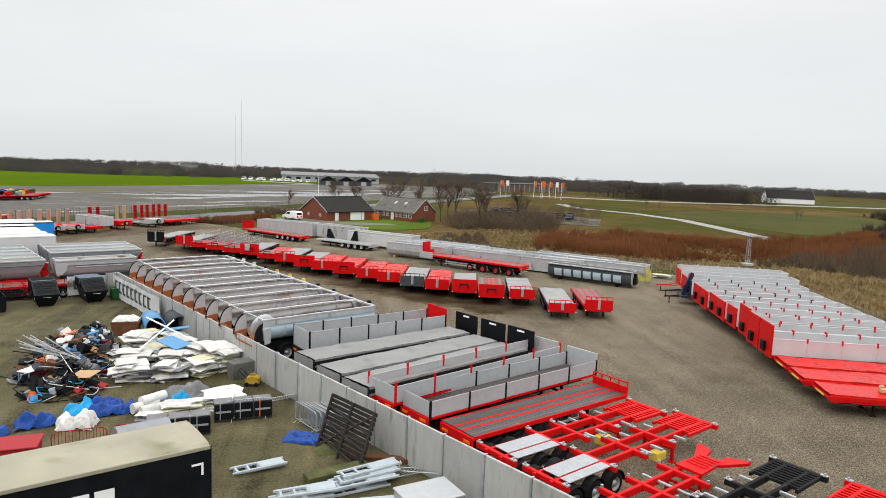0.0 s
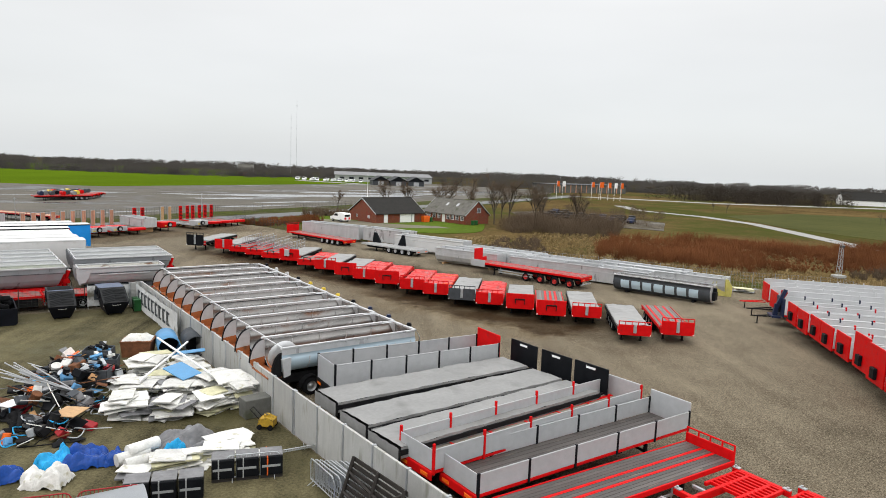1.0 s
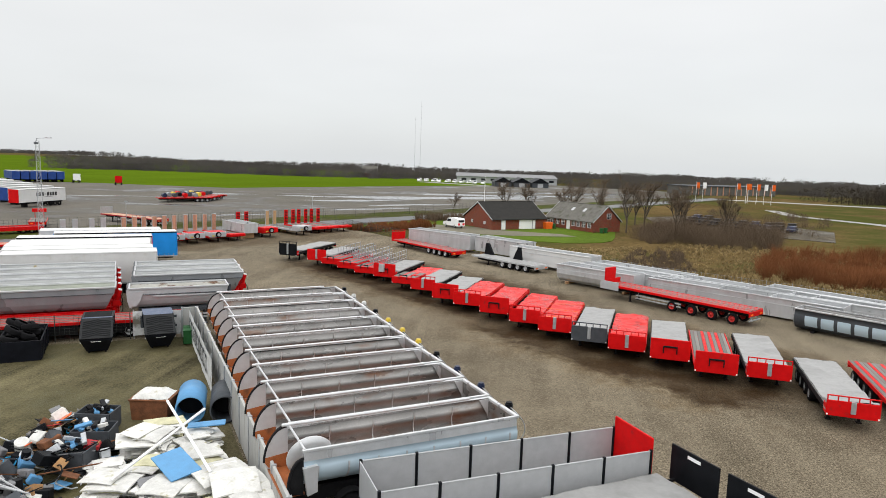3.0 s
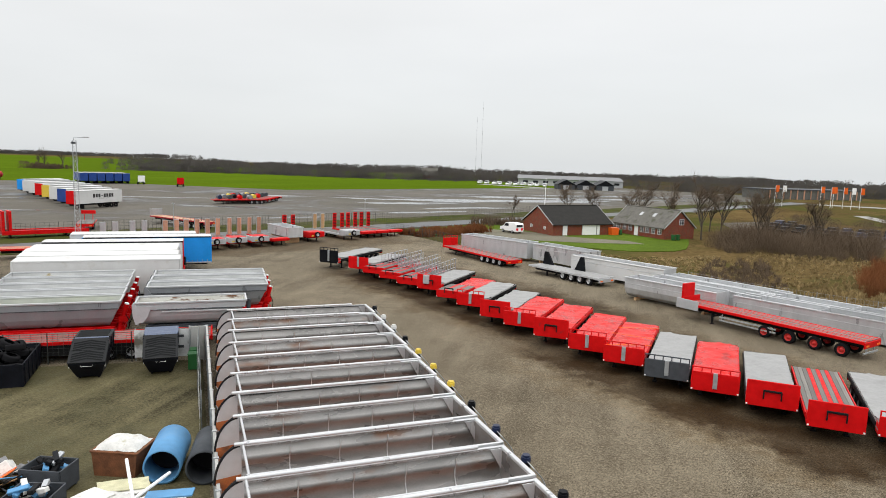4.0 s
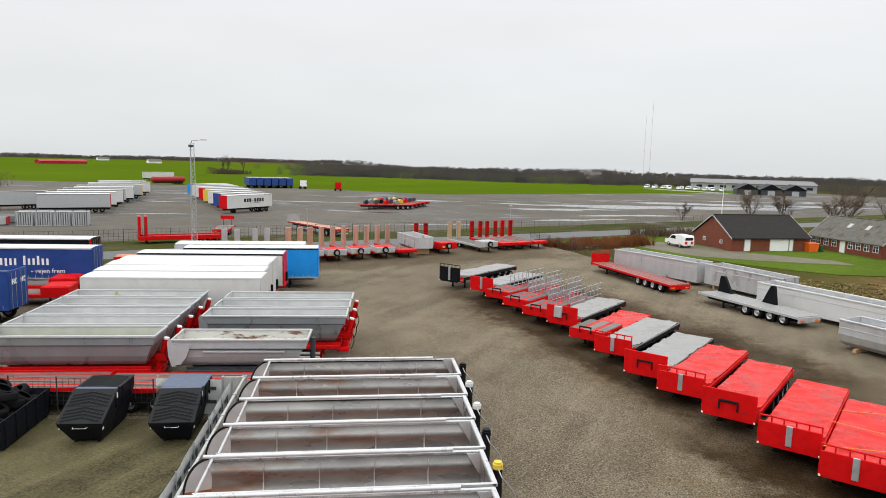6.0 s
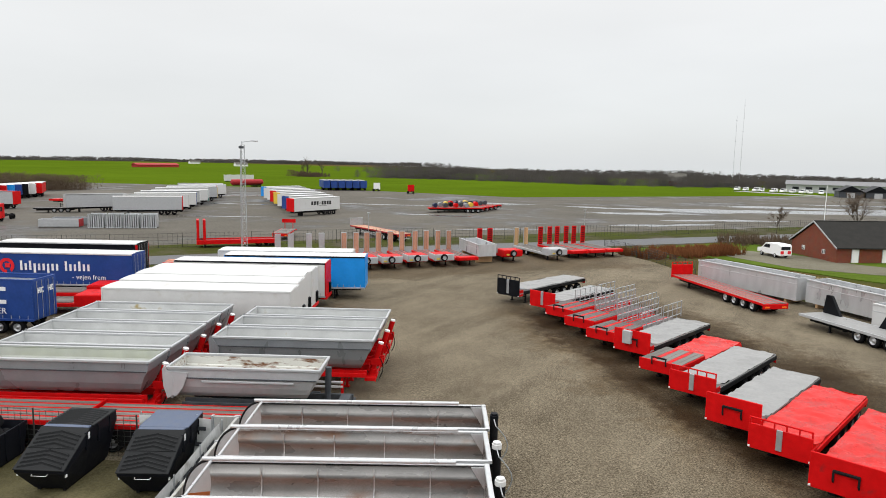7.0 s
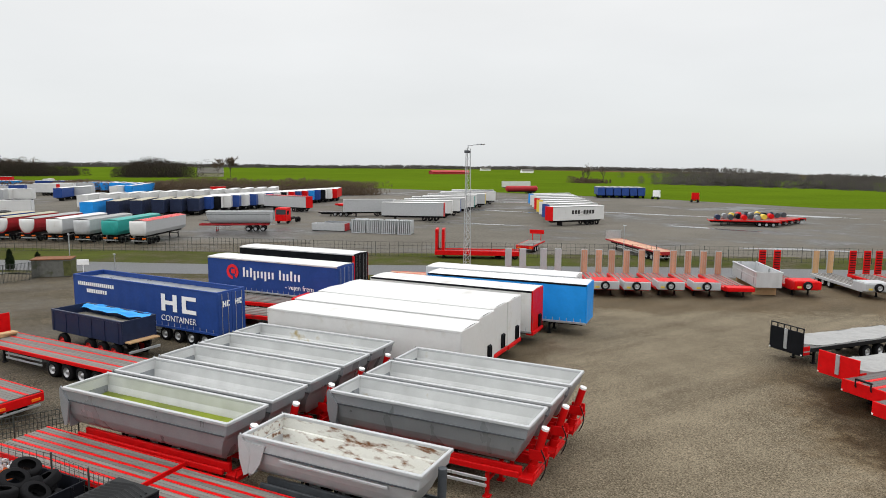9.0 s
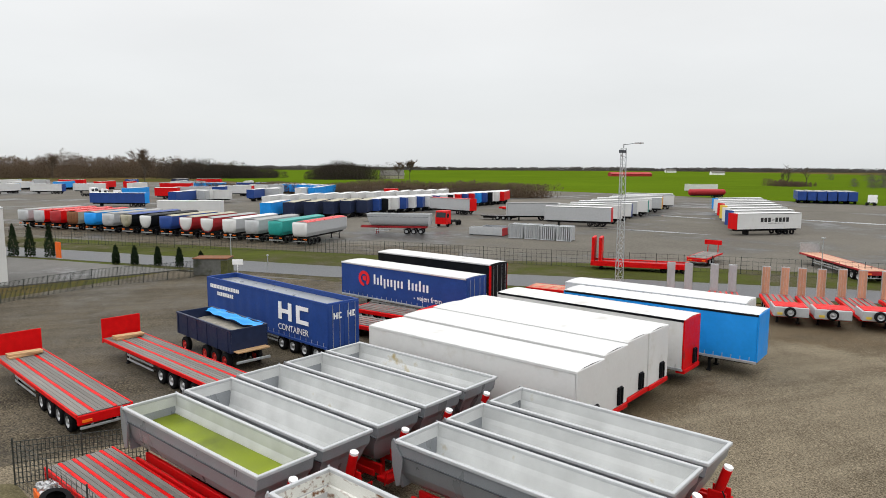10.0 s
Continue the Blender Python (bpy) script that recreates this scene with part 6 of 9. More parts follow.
# ---- low loaders with upright ramps ----
def low_loader(m, label, front="steel_lt", deck="red", ramps="ramp_wood", spare=True, L=9.0, ramp_frame="galv", red_ramps=False, neck=True, raised=True):
    t = thing("low_loader", m, label, "trailer", "low loaders with raised ramps")
    h, z = 1.26, 0.95
    part("deck_frame", Geo().box(0.6, L, -h, h, z - 0.3, z, 0.025), deck, t)
    if neck:
        part("neck", Geo().box(0, 2.2, -h, h, z - 0.15, z + 0.62, 0.05), front, t)
        part("neck_top", Geo().box(0.15, 2.1, -h + 0.1, h - 0.1, z + 0.62, z + 0.66, 0.01), deck, t)
    else:
        part("neck", Geo().box(0, 1.2, -h, h, z - 0.2, z + 0.2, 0.05), front, t)
    board = shared(("loader_board", L), lambda: Geo().box(2.4, L - 0.3, 0, 0.3, 0, 0.05, 0.01).mesh("deck_board", M["plank"]))
    for k in range(5):
        part("deck_board", board, None, t, m=pose(0, -h + 0.13 + 0.48 * k, z))
    if spare:
        w = part("spare_wheel", shared(("tyre", 0.42), lambda: tyre_mesh(0.42, 0.28)), None, t, m=pose(-0.15, 0.1, z + 0.25, 0, 0, 90))
        part("rim", shared(("rim", 0.42, "rim"), lambda: rim_mesh(0.42, 0.28, "rim")), None, w)
        part("marker_plate", Geo().box(-0.04, 0.0, 0.62, 1.0, z + 0.0, z + 0.18), "yellow", t)
    for s in (-1, 1) if raised else ():
        rp = part("ramp", Geo().box(L - 0.06, L + 0.08, s * 0.78 - 0.36, s * 0.78 + 0.36, z - 0.1, z + 2.55, 0.015), "red" if red_ramps else ramp_frame, t)
        if red_ramps:
            rung = shared(("ramp_rung", L), lambda: Geo().box(L - 0.09, L - 0.06, -0.30, 0.30, 0, 0.1).mesh("ramp_rung", M["chassis"]))
            for k in range(9):
                part("ramp_rung", rung, None, rp, m=pose(0, s * 0.78, z + 0.1 + 0.27 * k))
        else:
            for k in range(3):
                part("ramp_board", Geo().box(L - 0.10, L - 0.06, s * 0.78 - 0.31 + 0.21 * k, s * 0.78 - 0.12 + 0.21 * k, z + 0.05, z + 2.48, 0.006), ramps, rp)
    axles(t, [L - 1.1 - 1.2 * k for k in range(3)], 1.0, 0.42)
    landing_legs(t, 1.6, 0.8)
    return t


LOW = [(-53.6, 100.6, 0), (-51.5, 103.8, 0), (-48.9, 107.3, 1), (-47.1, 109.6, 2), (-45.5, 112.5, 1), (-43.5, 115.2, 2)]
for x, y, kind in LOW:
    low_loader(at(x, y, 143.5), "low loader with a grey neck, spare wheel and raised timber ramps" if kind else "low loader with raised pale ramps", front="steel_lt", ramps="ramp_wood" if kind else "steel_lt")
low_loader(at(-41.5, 117.6, 143.5), "red low trailer with its deck down", "red", spare=False, neck=False, red_ramps=False)
ob = alu_body(at(-41.0, 121.2, 140), 7.5, "small open grey tipper body on a red trailer", H=1.5, z=0.9)
low_loader(at(-38.7, 124.0, 143.5), "red low loader with a spare wheel and raised red ramps", "red", red_ramps=True)
low_loader(at(-34.6, 128.9, 146), "grey low loader with a spare wheel and raised pale ramps", "steel_lt", "steel_lt", "wood", L=10)
for x, y in ((-33.1, 132.6), (-31.5, 134.9), (-29.9, 137.4)):
    low_loader(at(x, y, 146), "red low loader with raised red ladder ramps", "red", red_ramps=True, spare=False, neck=False)


# ---- scrapyard ----
M.update({
    "foam": material("old_white_insulation", (0.62, 0.615, 0.585), 0.7, vary=0.16, scale=2.5, bump=0.5, fine=12, spread=0.16, stain=(0.36, 0.34, 0.22), stain_amount=0.26, stain_scale=2.6),
    "foam_y": material("yellowed_insulation_edge", (0.52, 0.50, 0.33), 0.8, vary=0.2, spread=0.2),
    "blue_panel": material("blue_sandwich_panel", (0.10, 0.27, 0.48), 0.5, vary=0.1),
    "blue_tarp": material("blue_plastic_sheet", (0.012, 0.06, 0.28), 0.35, vary=0.25, scale=2, bump=0.4, fine=8),
    "cyan_tarp": material("light_blue_plastic_sheet", (0.02, 0.32, 0.62), 0.35, vary=0.2, bump=0.4, fine=8),
    "grey_sheet": material("crumpled_grey_sheet", (0.17, 0.17, 0.175), 0.55, vary=0.25, scale=2, bump=0.6, fine=6),
    "rust": material("rusty_steel", (0.16, 0.065, 0.03), 0.8, vary=0.4, scale=3, spread=0.3),
    "moss": material("mossy_timber", (0.08, 0.085, 0.03), 0.9, vary=0.4, scale=2),
    "old_wood": material("dark_weathered_timber", (0.034, 0.030, 0.027), 0.8, vary=0.3, stretch=(1, 4, 4), spread=0.2),
    "skip": material("black_skip_paint", (0.009, 0.010, 0.014), 0.5, vary=0.3, scale=2, spec=0.08),
    "skip_lid": material("black_ribbed_lid", (0.016, 0.017, 0.018), 0.55, vary=0.2, spec=0.12),
    "skip_blue": material("dull_blue_lid", (0.085, 0.11, 0.17), 0.42, vary=0.15),
    "orange_pl": material("orange_plastic", (0.75, 0.13, 0.015), 0.45, vary=0.1),
    "yellow_old": material("worn_yellow_paint", (0.45, 0.28, 0.03), 0.6, vary=0.3, scale=4, stain=(0.08, 0.06, 0.03), stain_amount=0.4, stain_scale=4),
    "card": material("brown_cardboard", (0.32, 0.18, 0.08), 0.85, vary=0.2),
    "kerb": material("grey_concrete_block", (0.12, 0.12, 0.11), 0.9, vary=0.2, stain=(0.07, 0.075, 0.05), stain_amount=0.35),
})


def skip_container(m, label, lid_a, lid_b):
    """Closed skip: sides leaning inwards to a narrow floor, a sloping lid with raised chevrons at its low end."""
    t = thing("waste_skip", m, label, "skip", "closed black skips")
    L, W, H, low = 3.7, 1.9, 2.05, 1.12
    rows = []
    for w, pts in ((W / 2, ((-0.02, low), (1.75, H), (L, H))), (W / 2, ((0.0, low - 0.12), (1.78, H - 0.4), (L, H - 0.4))), (0.62, ((0.62, 0.12), (1.8, 0.12), (L - 0.25, 0.12)))):
        rows += [(x, sg * w, z) for sg in (-1, 1) for x, z in pts]
    faces = []
    for k in range(2):
        a, b_ = 6 * k, 6 * k + 6
        faces += [(a + i, a + i + 1, b_ + i + 1, b_ + i) for i in (0, 1, 3, 4)] + [(a, a + 3, b_ + 3, b_), (a + 2, a + 5, b_ + 5, b_ + 2)]
    faces += [(12, 13, 16, 15), (13, 14, 17, 16), (0, 1, 4, 3), (1, 2, 5, 4)]
    body = part("body", Geo().add(rows, faces, False, False), "skip", t)
    slope = math.degrees(math.atan2(H - low, 1.77))
    lid = part("lid", Geo().box(-0.04, 2.0, -W / 2 - 0.03, W / 2 + 0.03, 0.0, 0.05, 0.015).box(0.95, 0.99, -W / 2, W / 2, 0.045, 0.075, 0.01), lid_a, t, m=pose(-0.02, 0, low + 0.01, 0, -slope, 0))
    ridge = [(0.14, -W / 2 + 0.12), (0.36, 0.0), (0.14, W / 2 - 0.12)]
    rib = Geo()
    for (xa, ya), (xb, yb) in zip(ridge, ridge[1:]):
        rib.add([(xa - 0.055, ya, 0.05), (xa, ya, 0.105), (xa + 0.055, ya, 0.05), (xb - 0.055, yb, 0.05), (xb, yb, 0.105), (xb + 0.055, yb, 0.05)], [(0, 1, 4, 3), (1, 2, 5, 4), (0, 2, 1), (3, 4, 5)])
    rib_me = rib.mesh("lid_rib", M[lid_a])
    for k in range(8):
        part("lid_rib", rib_me, None, lid, m=pose(-0.06 + 0.19 * k + (0.14 if k > 3 else 0), 0, 0))
    part("hinge_plate", Geo().box(1.72, 1.95, -W / 2 + 0.05, W / 2 - 0.05, H, H + 0.06, 0.01), "skip_blue", t)
    top = part("top_lid", Geo().box(1.96, L + 0.02, -W / 2 - 0.03, W / 2 + 0.03, H, H + 0.06, 0.02), lid_b, t)
    if lid_b == "skip_lid":
        for k in range(8):
            part("lid_rib", rib_me, None, top, m=pose(1.84 + 0.19 * k, 0, H + 0.01))
    for s in (-1, 1):
        for k in range(3):
            x = 1.5 + 0.85 * k
            part("side_rib", Geo().box(x - 0.05, x + 0.05, s * W / 2 - 0.03, s * W / 2 + 0.05, H - 0.75, H - 0.05, 0.012), "skip", body)
        part("runner", Geo().box(0.65, L - 0.3, s * 0.5 - 0.06, s * 0.5 + 0.06, 0, 0.14, 0.01), "chassis", t)
        y0 = min(s * (W / 2 + 0.002), s * (W / 2 + 0.008))
        part("sign_patch", Geo().box(1.62, 1.74, y0, y0 + 0.006, H - 0.36, H - 0.1), "text_white", body, "white sticker")
        part("marker_plate", Geo().box(0.1, 0.2, s * 0.92 - 0.02, s * 0.92 + 0.02, low - 0.3, low - 0.2), "text_white", body, "white reflector")
    part("handle_bar", Geo().path([(0.06, -0.3, low - 0.15), (-0.06, -0.28, low - 0.2), (-0.06, 0.28, low - 0.2), (0.06, 0.3, low - 0.15)], 0.009, 6), "text_white", t, "white grab handle")
    return t


skip_container(at(-25.8, 59.75, 120), "closed black skip with ribbed lids on the mud", "skip_lid", "skip_lid")
skip_container(at(-22.5, 61.75, 123), "closed black skip with a ribbed and a dull blue lid", "skip_lid", "skip_blue")

# sun-bleached banners on the scrapyard's fence posts
M["banner"] = material("pale_banner_cloth", (0.62, 0.63, 0.63), 0.6, vary=0.18, scale=0.8, bump=0.2, fine=6, stain=(0.16, 0.15, 0.12), stain_amount=0.3, stain_scale=0.9)


def banner(p0, p1, z0, z1, rows, label):
    (xa, ya), (xb, yb) = p0, p1
    L = math.hypot(xb - xa, yb - ya)
    t = thing("banner", pose(xa, ya, 0.02, 0, 0, math.degrees(math.atan2(yb - ya, xb - xa))), label, "banner", "banners on the fence")
    cl = part("cloth", Geo().sheet(lambda u, v: (L * u, 0.04 * noise.noise((u * L * 0.9, v * 1.5, 4.0)), z0 + (z1 - z0) * v + 0.03 * math.sin(u * L * 1.2)), int(L * 4), 6), "banner", t)
    for k in range(int(L / 2.4) + 1):
        part("post", Geo().cyl((0.05 + 2.4 * k, 0.08, 0), (0.05 + 2.4 * k, 0.08, z1 + 0.12), 0.03, 8), "galv", t)
    for s in (-1, 1):
        for x, w in rows:
            y0 = s * 0.055 - 0.003
            part("lettering", Geo().box(x, x + w * 0.34, y0, y0 + 0.006, z0 + 0.55, z1 - 0.35).box(x + w * 0.34, x + w, y0, y0 + 0.006, z0 + 0.55, z0 + 0.72).box(x + w * 0.34, x + w, y0, y0 + 0.006, z1 - 0.52, z1 - 0.35), "dark", cl)
    return t


banner((-22.15, 65.0), (-15.2, 54.1), 0.15, 2.1, [(0.9 + 1.15 * k, 0.8) for k in range(9)], "pale grey banner with dark block marks along the wall")
banner((-25.7, 63.75), (-22.3, 65.5), 0.25, 2.0, [(0.5 + 0.9 * k, 0.6) for k in range(3)], "faded pale banner stretched behind the skips")
# skip full of tyres
tsk = thing("tyre_skip", at(-29.2, 57.2, 122), "open black skip heaped with old tyres", "skip")
sk = Geo().prism([(0.2, 0.1), (4.2, 0.1), (4.5, 1.35), (0.0, 1.35)], 1, -1.2, -1.14).prism([(0.2, 0.1), (4.2, 0.1), (4.5, 1.35), (0.0, 1.35)], 1, 1.14, 1.2)
sk.prism([(0.2, 0.1), (0.26, 0.1), (0.06, 1.35), (0.0, 1.35)], 1, -1.14, 1.14).prism([(4.2, 0.1), (4.26, 0.1), (4.5, 1.35), (4.44, 1.35)], 1, -1.14, 1.14).box(0.2, 4.2, -1.14, 1.14, 0.0, 0.12)
part("body", sk, "skip", tsk)
for k in range(5):
    for s in (-1, 1):
        part("side_rib", Geo().box(0.3 + 0.9 * k, 0.4 + 0.9 * k, s * 1.2 - 0.05, s * 1.2 + 0.05, 0.15, 1.33, 0.01), "skip", tsk)
rnd = random.Random(11)
for k in range(22):
    lay = 0 if k < 10 else (1 if k < 18 else 2)
    x, y = 0.6 + (k * 0.77) % 3.3, -0.7 + (k * 0.53) % 1.4
    part("old_tyre", shared(("tyre", 0.5), lambda: tyre_mesh(0.5)), None, tsk,
         m=pose(x, y, 0.95 + 0.42 * lay, 90 + rnd.uniform(-35, 35), rnd.uniform(-20, 20), rnd.uniform(0, 180)))


def wheelie_bin(m):
    t = thing("wheelie_bin", m, "dark green plastic wheelie bin by the wall", "bin", "green bins")
    part("body", Geo().prism([(-0.22, 0.06), (0.22, 0.06), (0.3, 0.98), (-0.3, 0.98)], 1, -0.27, 0.27), "green_pl", t)
    part("lid", Geo().box(-0.34, 0.33, -0.3, 0.3, 0.98, 1.05, 0.02), "green_pl", t)
    part("handle", Geo().cyl((0.36, -0.25, 0.95), (0.36, 0.25, 0.95), 0.02, 6), "green_pl", t)
    for s in (-1, 1):
        part("wheel", Geo().cyl((0.24, s * 0.24, 0.1), (0.24, s * 0.3, 0.1), 0.1, 10), "rubber", t)
    return t


wheelie_bin(pose(-21.9, 64.3, 0.02, 0, 0, 120))
wheelie_bin(pose(-21.5, 63.5, 0.02, 0, 0, 118))
wire_fence([(-37.4, 57.2), (-32.3, 60.7), (-25.9, 63.75)], 1.9, "fence_1", 2.6, label="dark grey wire mesh fence of the scrapyard")
wire_fence([(-37.4, 57.2), (-37.6, 62.0)], 1.8, "fence_2", 2.4, label="black bar fence beside the flatbeds", stays=16, r=0.012)
ob_ = thing("orange_crate", pose(-34.6, 59.2, 0.02, 0, 0, 25), "orange plastic crate filled with pale scrap", "crate")
part("body", Geo().prism([(-0.55, 0.0), (0.55, 0.0), (0.62, 0.85), (-0.62, 0.85)], 1, -0.55, 0.55), "orange_pl", ob_)
gsc = Geo()
rnd = random.Random(5)
for k in range(90):
    x, y = rnd.uniform(-0.55, 0.55), rnd.uniform(-0.48, 0.48)
    gsc.box(-0.07, 0.07, -0.05, 0.05, -0.05, 0.05, 0.01, pose(x, y, 0.9 + 0.25 * (1 - x * x * 2) * rnd.random(), rnd.uniform(0, 90), rnd.uniform(0, 90), rnd.uniform(0, 90)))
tagged(part("scrap_filling", gsc, "alu", ob_), kind="stuff")


def slab_stack(x, y, n, w, d, turn, seed, mat="foam", sag=0.08, z=0.02, label="stack of torn white insulation sheets", thick=0.07, height=None):
    """Loose stack of bent sheets, each its own piece."""
    t = thing("panel_stack", pose(x, y, z, 0, 0, turn), label, "scrap stack", "stacks of white sheets")
    r = random.Random(seed)
    zz = 0.0
    for k in range(n):
        ww, dd = w * r.uniform(0.5, 1.05), d * r.uniform(0.55, 1.08)
        a, ox, oy = r.uniform(-24, 24), r.uniform(-0.32, 0.32), r.uniform(-0.28, 0.28)
        bend, tilt = r.uniform(0, sag), r.uniform(-0.09, 0.09)
        sd = r.uniform(0, 99)
        th = thick * r.uniform(0.35, 1.0)
        g = Geo()

        def top(u, v):
            px, py = ww * (u - 0.5), dd * (v - 0.5)
            rag = 1 + 0.07 * noise.noise((u * 2.5, v * 2.5, sd))
            return (px * rag, py * rag, th + zz - bend * ((2 * u - 1) ** 2 + (2 * v - 1) ** 2) + tilt * px + 0.03 * noise.noise((px * 1.5, py * 1.5, sd)))

        nu, nv = 6, 5
        tv = [top(i / nu, j / nv) for i in range(nu + 1) for j in range(nv + 1)]
        bv = [(p[0], p[1], p[2] - th) for p in tv]
        m_ = nv + 1
        fs = [(i * m_ + j, (i + 1) * m_ + j, (i + 1) * m_ + j + 1, i * m_ + j + 1) for i in range(nu) for j in range(nv)]
        q = len(tv)
        fb = [tuple(q + v for v in f[::-1]) for f in fs]
        border = [(0, j, 0, j + 1) for j in range(nv)] + [(nu, j + 1, nu, j) for j in range(nv)] + [(i + 1, 0, i, 0) for i in range(nu)] + [(i, nv, i + 1, nv) for i in range(nu)]
        side = [(a0 * m_ + b0, a1 * m_ + b1, q + a1 * m_ + b1, q + a0 * m_ + b0) for a0, b0, a1, b1 in border]
        g.add(tv + bv, fs + fb + side, False, False)
        part("sheet", g, mat if r.random() > 0.2 else r.choice(("foam_y", "foam_y", "grey_sheet")), t, m=pose(ox, oy, 0, 0, 0, a))
        zz += th * 0.95 + 0.045
    return t


STACKS = [(-14.6, 46.6, 14, 2.0, 1.5, 10, 1.1), (-14.9, 48.2, 12, 1.7, 1.3, 30, 1), (-13.2, 44.6, 11, 1.9, 1.6, -20, 1), (-13.7, 42.6, 12, 1.8, 1.6, 8, 1), (-13.2, 40.2, 13, 2.1, 1.8, 14, 1),
          (-11.3, 40.3, 12, 2.0, 1.9, -6, 1), (-11.4, 42.6, 13, 2.2, 1.6, 22, 1), (-9.4, 41.3, 12, 2.0, 1.7, 40, 1), (-9.8, 43.6, 15, 2.4, 1.8, -38, 1), (-8.3, 42.4, 17, 2.7, 1.6, -50, 1.2),
          (-11.6, 45.2, 13, 2.0, 1.7, -30, 1), (-12.6, 47.4, 12, 1.7, 1.4, -25, 1), (-15.4, 44.8, 7, 1.3, 1.2, 50, 1)]
for k, (x, y, n, w, d, a, h) in enumerate(STACKS):
    slab_stack(x, y, n, w, d, a, 100 + k, thick=0.075)
solid("blue_panel", Geo().box(-0.95, 0.95, -0.6, 0.6, 0, 0.06, 0.01), "blue_panel", "blue sandwich panel on the white stacks", "panel", m=pose(-11.6, 43.6, 1.32, 6, 8, -38))
solid("blue_panel", Geo().box(-0.8, 0.8, -0.25, 0.25, 0, 0.06, 0.01), "blue_panel", "blue sandwich panel on the white stacks", "panel", m=pose(-12.3, 47.6, 1.28, 3, -3, 20))
for p0, p1 in (((-14.6, 48.4, 1.9), (-9.9, 43.0, 1.45)), ((-12.7, 48.2, 1.75), (-13.4, 42.2, 1.2))):
    solid("white_pole", Geo().cyl(p0, p1, 0.06, 8), "text_white", "long white pole leaning over the stacks", "pole", "white poles")


def drum_roll(m, mat, label, L=2.6, r=0.72):
    t = thing("plastic_roll", m, label, "pipe", "large plastic pipes")
    g = Geo()
    g.lathe([(r * 0.9, 0), (r, 0), (r, L), (r * 0.9, L), (r * 0.9, 0)], 24)
    part("pipe", g, mat, t)
    part("end_plate", Geo().cyl((0, L * 0.5, 0), (0, L * 0.52, 0), r * 0.9, 20), "chassis", t)
    return t


drum_roll(pose(-14.5, 50.3, 0.74, 0, 0, 24), "blue_panel", "blue plastic pipe lying on its side")
drum_roll(pose(-12.9, 50.7, 0.74, 0, 0, 24), "dark", "dark grey plastic pipe lying on its side")
bx = thing("rusty_bin", pose(-16.8, 51.1, 0.02, 0, 0, 8), "rusty steel bin heaped with white foam", "bin")
part("body", Geo().prism([(-0.85, 0.0), (0.85, 0.0), (0.95, 1.0), (-0.95, 1.0)], 1, -0.75, 0.75).box(-1.0, 1.0, -0.8, 0.8, 0.98, 1.06, 0.02), "rust", bx)
part("foam_fill", Geo().sheet(lambda u, v: (0.9 * (2 * u - 1), 0.7 * (2 * v - 1), 1.07 + 0.3 * (1 - (2 * u - 1) ** 4) * (1 - (2 * v - 1) ** 4) + 0.08 * noise.noise((u * 6, v * 6, 2))), 14, 12), "foam", bx)


def junk_heap(x, y, rx, ry, h, n, seed, label):
    """Heap of mixed scrap: each bar, board and box is its own piece."""
    t = thing("scrap_heap", pose(x, y, 0.02), label, "scrap heap", "scrap heaps")
    r = random.Random(seed)
    mats = ["chassis", "dark", "galv", "rust", "black", "blue_panel", "card", "foam", "steel_lt", "red_dark", "grey_sheet", "orange_pl", "plank"]
    wts = [14, 7, 5, 5, 12, 1.5, 2, 2.5, 2, 1.5, 5, 0.8, 2]
    for k in range(n):
        a, q = r.uniform(0, 6.28), math.sqrt(r.random())
        px, py = rx * q * math.cos(a), ry * q * math.sin(a)
        pz = h * (1 - q * q) * r.uniform(0.35, 1.0) + 0.08
        mt = r.choices(mats, wts)[0]
        kind = r.random()
        m = pose(px, py, pz, r.uniform(-35, 35), r.uniform(-35, 35), r.uniform(0, 360))
        if kind < 0.33:
            L = r.uniform(0.5, 1.5)
            part("bar", Geo().box(-L, L, -0.022, 0.022, -0.022, 0.022, 0.004), mt, t, m=m)
        elif kind < 0.6:
            w, d = r.uniform(0.2, 0.6), r.uniform(0.15, 0.45)
            part("board", Geo().box(-w, w, -d, d, -0.02, 0.02, 0.005), mt, t, m=m)
        elif kind < 0.85:
            w, d, hh = r.uniform(0.12, 0.4), r.uniform(0.1, 0.3), r.uniform(0.08, 0.25)
            part("casing", Geo().box(-w, w, -d, d, -hh, hh, 0.03).box(-w * 0.7, w * 0.7, -d - 0.03, -d, -hh * 0.6, hh * 0.6, 0.01), mt, t, m=m)
        elif kind < 0.93:
            part("drum", Geo().cyl((0, 0, -0.3), (0, 0, 0.3), r.uniform(0.15, 0.28), 12), mt, t, m=m)
        else:
            R = r.uniform(0.3, 0.5)
            part("cable_loop", Geo().path([(R * math.cos(b), R * math.sin(b), 0.05 * math.sin(3 * b)) for b in [6.0 * i / 12 for i in range(13)]], 0.03, 5), r.choice(["chassis", "galv", "cyan_tarp"]), t, m=m)
    return t


